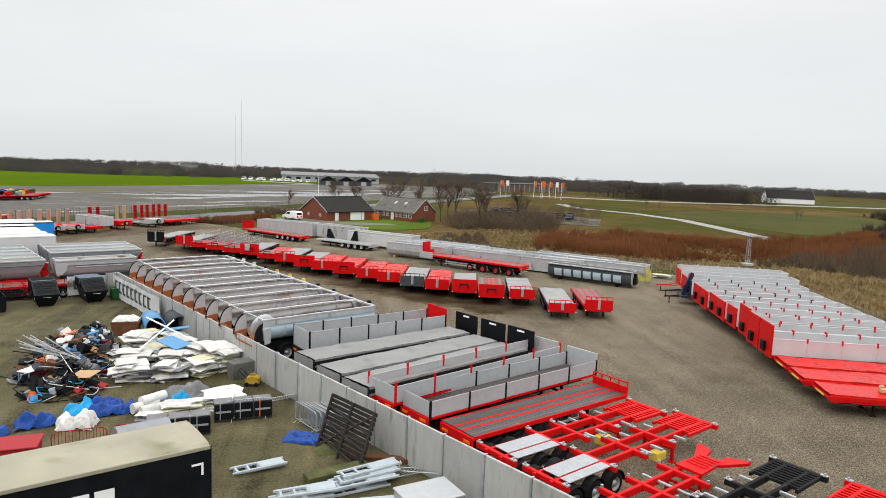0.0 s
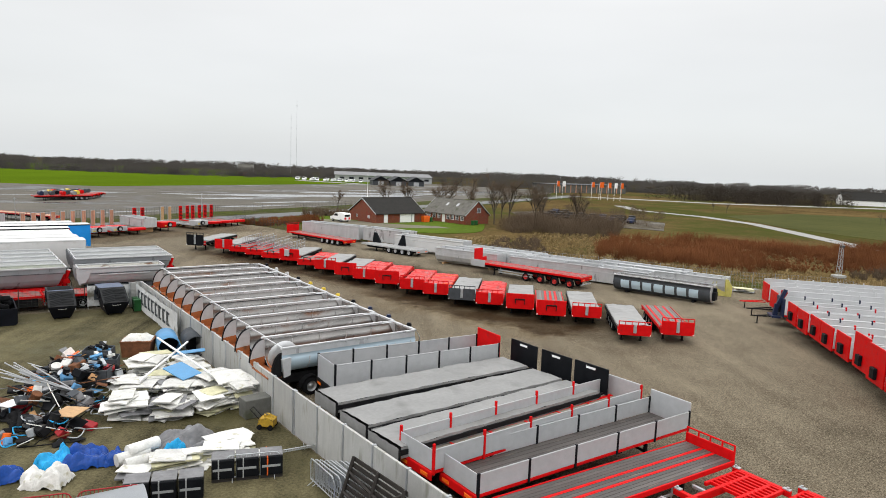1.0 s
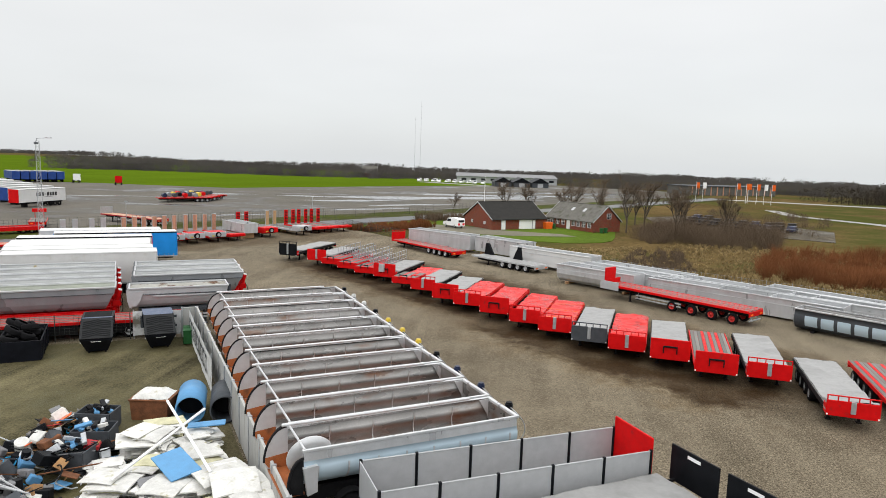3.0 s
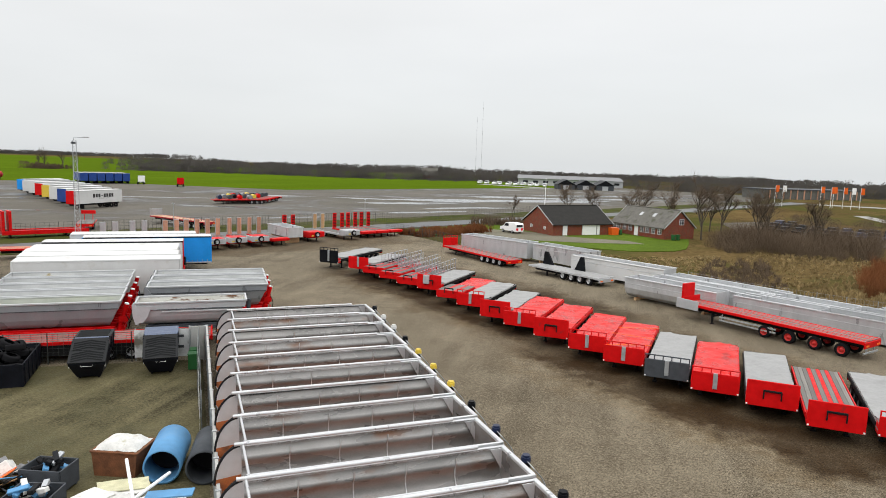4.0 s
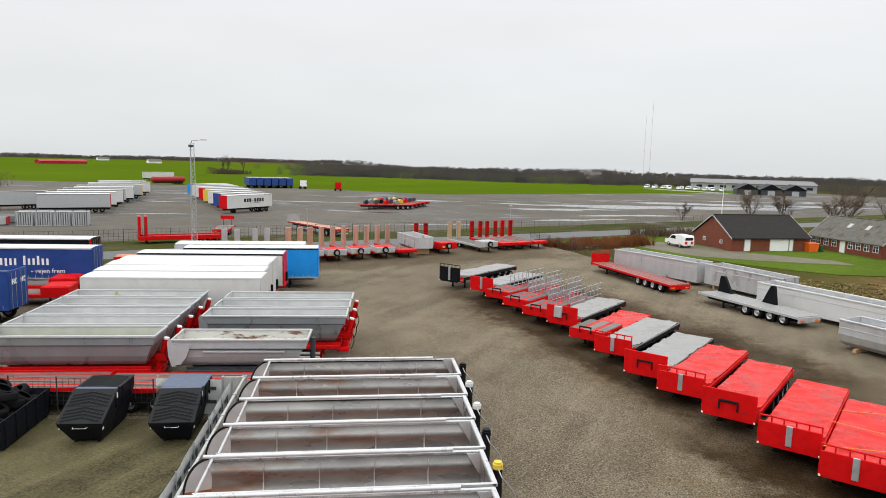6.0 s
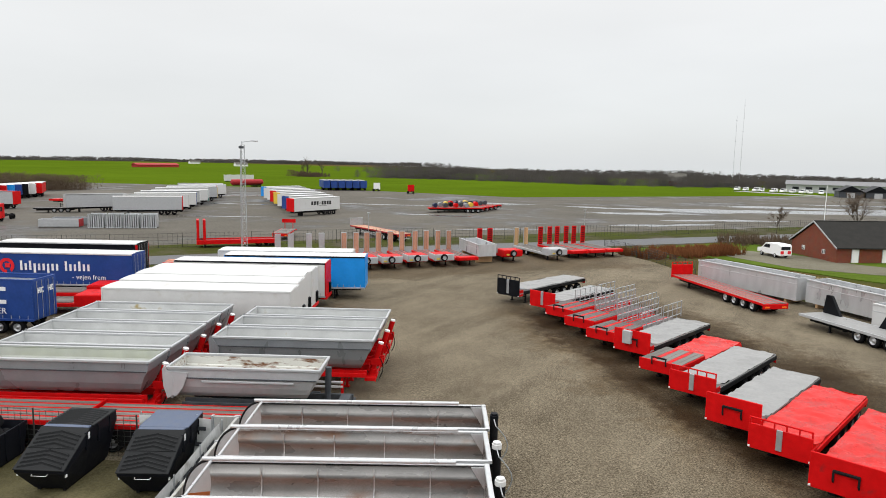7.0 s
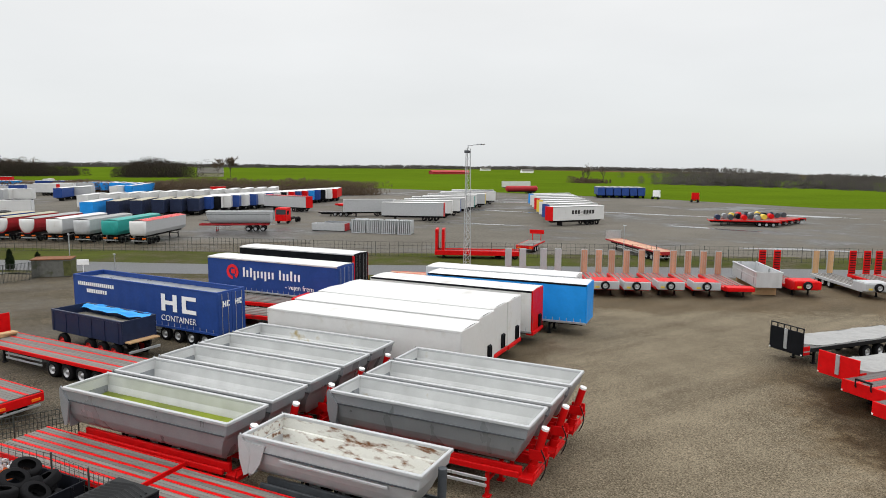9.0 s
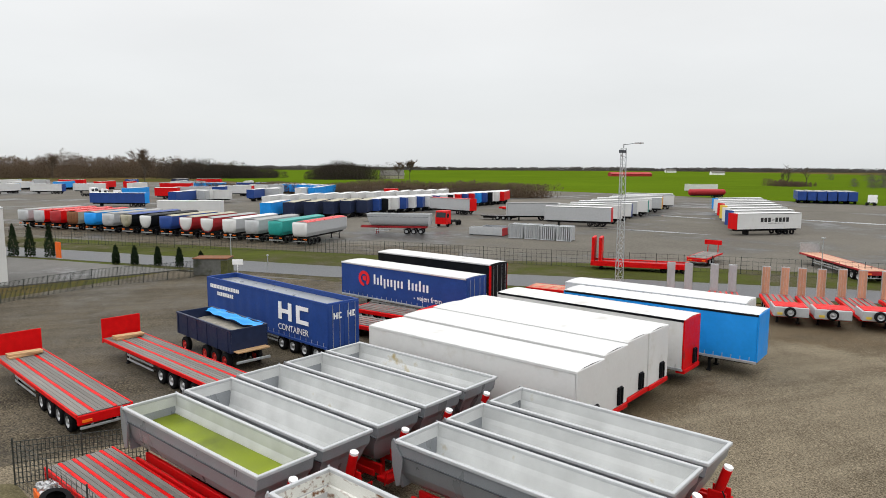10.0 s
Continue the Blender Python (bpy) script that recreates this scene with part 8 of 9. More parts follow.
fp = thing("flag_pole", pose(-7.0, 166.0, 0), "white flag pole behind the barn", "flag pole")
part("pole", Geo().cyl((0, 0, 0), (0, 0, 10.0), 0.07, 8, 0.04), "text_white", fp)
part("knob", Geo().lathe([(0, -0.1), (0.1, 0), (0, 0.1)], 10), "text_white", fp, m=pose(0, 0, 10.05, 90, 0, 0))


# ---- vehicles ----
def van(m, label, mat="text_white", cat="van", L=4.9, H=1.95, rear_red=True):
    t = thing("van", m, label, cat)
    prof = [(0.0, 0.45), (0.0, 0.95), (0.15, 1.05), (1.0, 1.2), (1.75, H - 0.05), (2.1, H), (L - 0.25, H), (L - 0.05, H - 0.25), (L, 1.0), (L, 0.42)]
    body = part("body", Geo().prism(prof, 1, -0.92, 0.92), mat, t)
    part("windscreen", Geo().prism([(1.02, 1.24), (1.72, H - 0.12), (1.76, H - 0.14), (1.06, 1.22)], 1, -0.8, 0.8), "glass", t, m=pose(-0.03, 0, 0.02))
    for s in (-1, 1):
        part("side_window", Geo().prism([(1.25, 1.25), (1.8, H - 0.2), (2.7, H - 0.2), (2.7, 1.25)], 1, s * 0.92 - 0.01, s * 0.92 + 0.01), "glass", t)
    part("rear_window", Geo().box(L - 0.03, L + 0.01, -0.7, 0.7, 1.2, 1.65, 0.01), "glass", t)
    if rear_red:
        for y in (-0.55, 0.55):
            part("rear_stripe", Geo().box(L - 0.01, L + 0.012, y - 0.25, y + 0.25, 0.6, 1.05), "text_red", t, "red warning stripe")
    for x in (0.95, L - 1.05):
        for s in (-1, 1):
            w = part("wheel", shared(("tyre", 0.33), lambda: tyre_mesh(0.33, 0.22)), None, t, m=pose(x, s * 0.82, 0.33))
            part("rim", shared(("rim", 0.33, "rim"), lambda: rim_mesh(0.33, 0.22, "rim")), None, w)
    return t


van(pose(-13.9, 155.6, 0.04, 0, 0, -47), "white delivery van with red rear stripes on the drive")


def car(m, label, mat, group="parked dark cars"):
    t = thing("car", m, label, "car", group)
    prof = [(0, 0.3), (0.02, 0.7), (0.9, 0.85), (1.5, 1.38), (2.9, 1.42), (3.6, 0.98), (4.3, 0.9), (4.35, 0.32)]
    part("body", shared(("carbody", mat), lambda: Geo().prism(prof, 1, -0.86, 0.86).mesh("body", M[mat])), None, t)
    part("windows", shared("carwin", lambda: Geo().prism([(1.15, 0.92), (1.55, 1.32), (2.85, 1.35), (3.35, 0.98)], 1, -0.872, 0.872).mesh("windows", M["glass"])), None, t)
    for x in (0.8, 3.5):
        for s in (-1, 1):
            part("wheel", shared(("tyre", 0.33), lambda: tyre_mesh(0.33, 0.22)), None, t, m=pose(x, s * 0.78, 0.33))
    return t


rnd = random.Random(77)
for k in range(20):
    i, j = k % 9, k // 9
    car(pose(39.5 + 2.55 * i + 3.2 * j, 184.0 - 1.5 * i + 8.5 * j + (3 if i > 6 else 0), 0.0, 0, 0, 62 + rnd.uniform(-4, 4)), "dark parked car on the rough ground", rnd.choice(["black", "black", "black", "navy"]))
field("car_park", [(33, 174), (62, 158), (72, 182), (50, 218), (34, 205)], -0.008, G_WET, "dark gravel parking ground")

# ---- light mast and posts ----
def lattice_mast(m, H, label):
    t = thing("light_mast", m, label, "mast", "lattice masts")
    w0, w1 = 0.42, 0.26
    legs = [(math.cos(a), math.sin(a)) for a in (0.3, 0.3 + 2.0944, 0.3 + 4.1888)]
    for cx, cy in legs:
        part("leg", Geo().cyl((w0 * cx, w0 * cy, 0), (w1 * cx, w1 * cy, H), 0.035, 6), "galv", t)
    n = int(H / 0.7)
    for k in range(n):
        a, b = k / n, (k + 1) / n
        wa, wb = w0 + (w1 - w0) * a, w0 + (w1 - w0) * b
        g = Geo()
        for i in range(3):
            p, q = legs[i], legs[(i + 1) % 3]
            g.cyl((wa * p[0], wa * p[1], H * a), (wb * q[0], wb * q[1], H * b), 0.016, 4)
            g.cyl((wb * p[0], wb * p[1], H * b), (wb * q[0], wb * q[1], H * b), 0.016, 4)
        part("brace_set", g, "galv", t)
    hd = part("lamp_arm", Geo().cyl((0, 0, H), (0, 0, H + 0.35), 0.05, 6).cyl((0, 0, H + 0.3), (1.1, 0.5, H + 0.45), 0.04, 6), "galv", t)
    part("floodlight", Geo().box(0.85, 1.5, 0.3, 0.8, H + 0.38, H + 0.50, 0.03), "steel_lt", hd)
    part("floodlight", Geo().box(-0.25, 0.15, -0.3, 0.2, H - 0.4, H - 0.15, 0.03), "dark", hd)
    part("foot_block", Geo().box(-0.7, 0.7, -0.7, 0.7, 0, 0.35, 0.04), "concrete", t)
    return t


lattice_mast(pose(-59.2, 98.3, 0, 0, 0, 20), 14.0, "tall galvanised lattice light mast")
lattice_mast(pose(61.5, 94.5, -0.05, 0, 0, 100), 4.6, "short galvanised lattice light mast")
for x, y, h in ((-95.0, 66.0, 3.8), (-88.5, 70.0, 1.9), (-68, 131, 4.2), (-45, 165, 4.2)):
    p_ = thing("post", pose(x, y, 0), "thin grey steel post beside the road", "post", "roadside posts")
    part("pole", Geo().cyl((0, 0, 0), (0, 0, h), 0.05, 8), "galv", p_)
    part("cap", Geo().box(-0.25, 0.25, -0.12, 0.12, h, h + 0.12, 0.02), "galv", p_)
for x, H in ((-82.5, 62.0), (-87.0, 50.0)):
    rm_ = thing("radio_mast", pose(x * 1.06, 560 * 1.06, -0.1), "thin far radio mast on the horizon", "mast", "radio masts")
    part("shaft", Geo().cyl((0, 0, 0), (0, 0, H), 0.10, 6, 0.06), "galv", rm_)
    for k in range(6):
        part("platform", Geo().box(-0.3, 0.3, -0.3, 0.3, H * (k + 1) / 6.5, H * (k + 1) / 6.5 + 0.4), "galv", rm_)

# ---- fences round the yard and along the road ----
wire_fence([(-127, 40), (-100, 84), (-85, 101.5), (-71, 122.2), (-52, 147), (-36, 168), (0, 222)], 2.0, "fence_3", 3.0, wires=5, stays=4, r=0.012)
wire_fence([(12.5, 104.0), (16.5, 99.5), (29, 91.6), (40.4, 83.6), (52.4, 80.4), (48.6, 63.5), (44.6, 44.4), (50, 20)], 2.0, "fence_4", 2.6, wires=6, stays=6, r=0.008, mat=M["fence_lt"], label="grey wire mesh fence with thin posts")
wire_fence([(-34, 144.5), (-25.5, 137.6), (-17.5, 128.6)], 1.7, "fence_5", 2.5, wires=6, stays=8, r=0.01)
wire_fence([(-75.5, 44.5), (-78.6, 47.5), (-83.2, 52.4), (-86.6, 61.6), (-89.0, 63.4)], 1.9, "fence_6", 2.6, wires=3, stays=18, r=0.011, label="dark bar fence of the entrance")


# ---- entrance corner ----
eb = thing("white_building", pose(-87.4, 43.9, 0, 0, 0, 20), "corner of a tall white rendered building", "building", kind="structure")
part("wall", Geo().box(-9, 0.0, -9.0, 0.0, 0.0, 7.9, 0.02), "white", eb)
part("plinth", Geo().box(-9.02, 0.02, -9.0, 0.02, 0.0, 0.35), "concrete", eb)
part("parapet", Geo().box(-9.04, 0.04, -9.0, 0.04, 7.9, 8.02), "steel_lt", eb)
hut = thing("waste_container", pose(-88.6, 64.0, 0.03, 0, 0, 72), "small rusty-roofed steel container by the road", "container")
part("body", Geo().box(-1.9, 1.9, -1.1, 1.1, 0.0, 1.85, 0.03), "kerb", hut)
part("roof", Geo().box(-2.0, 2.0, -1.2, 1.2, 1.85, 1.97, 0.03), "rust", hut)
part("side_sheet", Geo().box(1.2, 1.93, -1.13, 1.13, 0.1, 1.7, 0.01), "moss", hut)
solid("road_sign", Geo().cyl((0, 0, 0), (0, 0, 1.4), 0.04, 6).box(-0.6, 0.6, -0.03, 0.03, 1.3, 1.9, 0.01), "text_white", "white sign board on a post by the road", "sign", m=pose(-86.2, 66.6, 0.03, 0, 0, 70))
pl_ = thing("orange_pillar", pose(-107.6, 44.4, 0.03, 0, 0, 40), "orange sign pillar at the entrance", "sign")
part("panel", Geo().box(-0.5, 0.5, -0.12, 0.12, 0.1, 2.2, 0.03), "orange_pl", pl_)
part("foot", Geo().box(-0.6, 0.6, -0.2, 0.2, 0, 0.1, 0.02), "concrete", pl_)


# ---- trailers on the far lot ----
FAR = {}


def far_trailer(x, y, heading, side, rear="white", roof="white_roof", L=13.6, group="trailers on the far lot", front=None):
    key = (side, rear, roof, L, front)
    words = {"white": "white", "blue": "dark blue", "blue_lt": "bright blue", "black": "black", "red": "red", "navy": "navy", "steel_lt": "grey", "teal": "teal", "cream_roof": "cream", "yellow": "yellow"}
    m = at(x, y, heading)
    if key not in FAR:
        FAR[key] = curtain_trailer(m, "%s trailer with a %s rear parked on gravel" % (words[side], words[rear]), side, front or side, rear, roof=roof, L=L, group=group, simple=True)
        return FAR[key]
    return copy_thing(FAR[key], m)


def rear_at(x, y, heading, L):
    """Front point of a trailer of that length whose rear middle is at x, y, its front lying towards heading."""
    c = uv(heading)
    return x + L * c[0], y + L * c[1], heading + 180


# lettered white trailer and its neighbours, fronts in many colours
kel_fronts = ["red", "blue", "white", "yellow", "red", "white", "white", "blue_lt"]
for k, fr_ in enumerate(kel_fronts):
    x, y = -107.2 - 6.7 * k, 152.6 + 5.05 * k
    kb = far_trailer(x, y, 85, "white", "white", front=fr_, L=13.4)
    if k == 0:
        letters(kb, 4.8, 2.35, [(0, .8)] * 3 + [(0.3, .45)] + [(0, .8)] * 4, 0.58, 0.18, "text_black", -1.308)
        bars(kb, [(6.4, 2.1, 3.0, 0.06)], "text_black", -1.308)
# row of grey and white trailers
for k in range(10):
    x, y = -135.5 - 5.4 * k, 129.5 + 5.9 * k
    x1 = x - 0.35 * k * (k % 2)
    far_trailer(x1, y, 52 + (k % 3) - 1, "steel_lt" if k % 3 == 0 else "white", ["red", "white", "blue", "white", "teal", "white", "yellow", "red", "white", "white"][k])
far_trailer(-148.0, 126.0, 72, "steel_lt", "steel_lt", roof="grey_tarp", L=12)
# row with its rears to the yard
row_col = [("blue_lt", -160.5, 74.0), ("navy", -161.5, 79.0), ("navy", -162.3, 83.7), ("navy", -163.2, 88.2), ("navy", -164.6, 92.3), ("navy", -166.0, 96.4)]
row_end = ["blue", "black", "white", "blue", "white", "blue", "white", "blue", "white", "black", "red", "blue", "red", "blue_lt", "blue", "black", "white", "red"]
row_col += [(c_, -171.0 - 34.0 * k / 17, 100.5 + 48.0 * k / 17) for k, c_ in enumerate(row_end)]
for k, (c_, rx, ry) in enumerate(row_col):
    x, y, h = rear_at(rx, ry, 157 - 0.35 * k, 13.6)
    far_trailer(x, y, h, "white" if c_ in ("white", "black") else c_, c_, roof="cream_roof" if 0 < k < 6 else "white_roof")
for k in range(12):
    x, y, h = rear_at(-191.0 - 2.6 * k, 76 + 5.2 * k, 155, 13.6)
    far_trailer(x, y, h, "white", "white")
far_trailer(-177.0, 51.0, 75, "white", "white", L=14.5)
far_trailer(-226.0, 29.0, 68, "blue", "blue_lt", roof="white_roof", L=16.5)
# crowded rows behind
rnd = random.Random(31)
mixed = ["white", "blue", "steel_lt", "red", "white", "blue_lt", "navy", "white", "steel_lt", "blue", "white", "red"]
for (x0, y0), (x1, y1), n_, turn in (((-228, 52), (-256, 96), 9, 155), ((-262, 34), (-300, 84), 8, 66), ((-318, -22), (-330, 70), 7, 70), ((-350, -62), (-352, 78), 9, 158), ((-392, -80), (-398, 60), 8, 155)):
    for k in range(n_):
        u_ = (k + rnd.uniform(-0.25, 0.25)) / (n_ - 1)
        c_ = rnd.choice(mixed)
        far_trailer(x0 + (x1 - x0) * u_ + rnd.uniform(-3, 3), y0 + (y1 - y0) * u_, turn + rnd.choice([0, 0, 0, 90]) + rnd.uniform(-4, 4), c_, rnd.choice(["white", "red", "blue", "blue_lt"]) if c_ == "white" else c_, L=rnd.choice([13.6, 13.6, 8.0]))
for k in range(7):
    far_trailer(-312.0 + 4.6 * k, 93.0 + 2.5 * k, 155 + 180, "blue_lt", "blue_lt")
for k in range(6):
    x, y, h = rear_at(-183.6 + 1.9 * k, 247.6 + 2.25 * k, 140, 13.6)
    far_trailer(x, y, h, "blue", "blue", roof="grey_tarp")
far_trailer(-262.0, 262.0, 60, "white", "white")


def bulk_tipper(m, label, side, rear, roof, L=12.5, tub=False):
    """Tipper with a bulging round rear and a rolled sheet on top; rear at x = L."""
    t = thing("bulk_tipper", m, label, "tipper trailer", "row of bulk tippers")
    h = 1.25
    prof = [(-h, 3.55), (-h, 1.9), (-h * 0.8, 1.35), (h * 0.8, 1.35), (h, 1.9), (h, 3.55)]
    if tub:
        prof = [(-h, 3.5), (-h, 2.75), (-h * 0.88, 2.1), (-h * 0.6, 1.55), (-h * 0.25, 1.3), (h * 0.25, 1.3), (h * 0.6, 1.55), (h * 0.88, 2.1), (h, 2.75), (h, 3.5)]
    part("body", Geo().prism(prof, 0, 0, L), side, t)
    part("roof_sheet", Geo().sheet(lambda u, v: (L * u, (h + 0.03) * (2 * v - 1), 3.56 + 0.16 * (1 - (2 * v - 1) ** 2)), 6, 6), roof, t)
    g = Geo()
    n = 10
    verts = []
    for i, (dx, sc) in enumerate(((0.0, 1.0), (0.25, 0.93), (0.42, 0.75), (0.48, 0.4))):
        verts += [(L + dx, y * sc, 2.45 + (z - 2.45) * sc) for y, z in prof]
    k = len(prof)
    g.add(verts, [(i * k + j, i * k + (j + 1) % k, (i + 1) * k + (j + 1) % k, (i + 1) * k + j) for i in range(3) for j in range(k)] + [tuple(3 * k + j for j in range(k))], True, False)
    part("rear_door", g, rear, t)
    if tub:
        part("rear_bow", Geo().path([(L + 0.1, y * 1.04, z) for y, z in prof], 0.10, 6), side, t)
        part("mud_flap", Geo().box(L - 0.1, L - 0.04, -1.2, 1.2, 0.35, 1.2), "black", t)
    for s in (-0.875, 0.875):
        part("rear_lamp", Geo().box(L, L + 0.06, s - 0.275, s + 0.275, 0.85, 1.02), "orange", t)
    part("bumper", Geo().box(L - 0.05, L + 0.03, -1.2, 1.2, 0.5, 0.66, 0.02), "galv", t)
    chassis(t, 0.3, L - 0.2, 1.3, "chassis", 0.3)
    axles(t, (L - 3.9, L - 2.6, L - 1.3), 1.03, 0.5, simple=True)
    landing_legs(t, 2.0, 1.0)
    return t


sil = [("steel_lt", "steel_lt", "grey_tarp", "silver"), ("red", "steel_lt", "red_tarp", "silver"), ("red", "red_dark", "red_tarp", "dark red"), ("cream_roof", "rust", "red_tarp", "brown"), ("blue_lt", "blue_lt", "grey_tarp", "blue"), ("steel_lt", "steel_lt", "grey_tarp", "silver"), ("black", "cream_roof", "blue", "cream"),
       ("black", "white", "black", "white"), ("blue", "blue", "cream_roof", "blue"), ("red_dark", "white", "cream_roof", "white"), ("red_dark", "white", "grey_tarp", "white"), ("steel_lt", "white", "white_roof", "white"), ("steel_lt", "steel_lt", "grey_tarp", "grey"), ("teal", "teal", "teal", "teal"), ("steel_lt", "white", "red_tarp", "white")]
TUBS = (6, 7, 9, 10)
for k, (s_, r_, f_, w_) in enumerate(sil):
    u_ = k / 14
    rx, ry = -157.0 + 43.6 * u_, 28.4 + 48.0 * u_
    lt_ = 13.6 if k > 12 else 12.5
    x, y, h = rear_at(rx, ry, 143.5, lt_)
    bulk_tipper(at(x, y, h), "bulk tipper with a %s %s rear and rolled sheet" % ("round-bottomed" if k in TUBS else "bulging", w_), s_, r_, f_, lt_, k in TUBS)
dump_trailer(at(-129.2, 90.4, 64), "pale grey tipper with a red chassis on the lot", "steel_in", "steel_lt", "red_dark", 11.5, 2.5, top=3.6, group="tippers on the lot", cylinder=False)


def lorry(m, label, mat, bodymat=None, L=8.0):
    t = thing("lorry", m, label, "lorry", "lorries on the lot")
    cab = part("cab", Geo().prism([(0, 0.6), (0, 1.9), (0.25, 3.2), (2.2, 3.3), (2.2, 0.6)], 1, -1.2, 1.2), mat, t)
    part("windscreen", Geo().prism([(-0.02, 1.95), (0.2, 2.95), (0.24, 2.93), (0.03, 1.93)], 1, -1.05, 1.05), "glass", cab)
    for s in (-1, 1):
        part("side_window", Geo().box(0.4, 1.3, s * 1.2 - 0.012, s * 1.2 + 0.012, 1.9, 2.7), "glass", cab)
    chassis(t, 1.5, L, 1.0, "chassis")
    if bodymat:
        part("body", Geo().box(2.5, L, -1.22, 1.22, 1.1, 3.3, 0.04), bodymat, t)
    axles(t, (1.2, L - 2.4, L - 1.1), 1.02, 0.5, simple=True)
    return t


lorry(at(-136.0, 106.5, 136), "red lorry cab and chassis on the lot", "red")
lorry(at(-170.0, 262.5, 300), "white lorry cab facing the yard", "text_white", L=6)
lorry(at(-150.0, 258.0, 300), "red lorry cab on the lot", "red", L=5)
for k in range(3):
    lorry(at(-290 + 14 * k, 20 + 6 * k, 250 + 20 * k), "white lorry cab among parked trailers", "text_white", L=6)
# red tank trailer by the field
rt2 = thing("tank_trailer", at(-225.5, 236.0, 76), "long dark red tank trailer by the field", "tank trailer")
part("tank", Geo().cyl((0, 0, 2.1), (13.5, 0, 2.1), 1.15, 16).cyl((13.5, 0, 2.1), (14.0, 0, 2.1), 1.15, 16, 0.6).cyl((0, 0, 2.1), (-0.5, 0, 2.1), 1.15, 16, 0.6), "red_dark", rt2)
chassis(rt2, 0.5, 13, 1.0)
axles(rt2, (9.5, 10.8, 12.1), 1.02, 0.5, simple=True)


def cage(m):
    t = thing("steel_cage", m, "stack of galvanised steel cages on the lot", "cage", "galvanised cages")
    part("frame", Geo().path([(0, -1.1, 0.05), (2.5, -1.1, 0.05), (2.5, -1.1, 2.4), (0, -1.1, 2.4), (0, -1.1, 0.05), (0, 1.1, 0.05), (2.5, 1.1, 0.05), (2.5, 1.1, 2.4), (0, 1.1, 2.4), (0, 1.1, 0.05)], 0.06, 6), "galv", t)
    for k in range(7):
        part("sheet_panel", Geo().box(0.1 + 0.36 * k, 0.34 + 0.36 * k, -1.08, 1.08, 0.1, 2.35, 0.01), "galv" if k % 2 else "steel_lt", t)
    return t


for k in range(4):
    cage(at(-115.0 + 2.15 * k, 112.6 + 1.9 * k, 44 + 3 * (k % 2)))
for k, (x, y, c_) in enumerate(((-121.8, 107.9, "steel_lt"), (-123.6, 111.2, "steel"))):
    tb_ = thing("steel_trough", at(x, y, 45), "open %s steel trough lying on the lot" % ("pale grey" if k == 0 else "dark grey"), "trough", "loose steel troughs")
    for s_ in (-1, 1):
        part("side_wall", Geo().box(0, 6.3, s_ * 1.15 - 0.05, s_ * 1.15 + 0.05, 0.12, 1.35, 0.02), c_, tb_)
    part("floor", Geo().box(0, 6.3, -1.1, 1.1, 0.0, 0.12, 0.01), "dark", tb_)
    part("tailboard", Geo().box(6.3, 6.42, -1.2, 1.2, 0.1, 1.4, 0.02), "red_dark", tb_, "faded red end board")
    part("end_board", Geo().box(-0.08, 0, -1.2, 1.2, 0.1, 1.4, 0.02), c_, tb_)
flatbed(at(-152.0, 121.5, 58), 8.0, "dark empty chassis trailer on wet gravel", deck=1.0, guards=False, group="trailers on the lot", naxle=3, frame="chassis", reds=(), plank="plank_dk")
flatbed(at(-164.5, 132.0, 22), 8.5, "red flat trailer with a raised red deck on the lot", deck=1.9, guards=False, group="trailers on the lot", naxle=2, reds=(1, 4), cover="red_tarp")
far_trailer(-177.0, 117.6, 28, "steel_lt", "red", roof="red_tarp", L=14.0)
far_trailer(-240.0, 119.0, 76, "red", "red", roof="red_tarp", L=5.0)
# red trailers beyond the fence
up = thing("red_low_trailer", at(-80.2, 108.0, 53), "dark red low bed with two upright end plates", "trailer")
part("bed", Geo().box(0, 11.2, -1.25, 1.25, 0.55, 0.95, 0.03), "red_dark", up)
for s in (-1, 1):
    part("side_beam", Geo().box(0, 11.2, s * 1.25 - 0.08, s * 1.25 + 0.08, 0.5, 1.1, 0.02), "red", up)
for x in (0.05, 0.9):
    part("end_plate", Geo().box(x, x + 0.35, -1.2, 1.2, 0.9, 3.9, 0.03), "red", up)
axles(up, (8.4, 9.6, 10.6), 1.0, 0.42, simple=True)
part("support_leg", Geo().box(1.0, 1.2, -0.9, 0.9, 0, 0.6, 0.02), "chassis", up)
sm = flatbed(at(-81.5, 127.0, -55), 7.0, "small red trailer with a red upright frame", deck=1.1, guards=False, group="trailers on the lot", naxle=2, reds=())
part("rear_frame", Geo().box(0.0, 0.12, -1.1, 1.1, 2.1, 2.7, 0.02).box(0.0, 0.1, -0.7, -0.6, 1.1, 2.1).box(0.0, 0.1, 0.6, 0.7, 1.1, 2.1), "red", sm)
flatbed(at(-76.0, 137.6, -22), 15.5, "long brown-decked flatbed standing on the lot", deck=1.35, guards=True, group="trailers on the lot", plank="ramp_wood", reds=(), frame="red_dark", head=("galv", 2.6), head_rails=False)
flatbed(at(-65.5, 92.8, 42), 13.0, "red four-axle flatbed behind the black trailer", deck=1.25, guards=True, group="flatbed trailers", naxle=4, reds=(1, 4, 7), plank="ramp_wood")
for k, (x, y) in enumerate(((-52.5, 78.5), (-55.6, 81.3))):
    low_loader(at(x, y, 218), "red low loader parked behind the white boxes", "red", "red", spare=False, neck=True, L=9, raised=False)
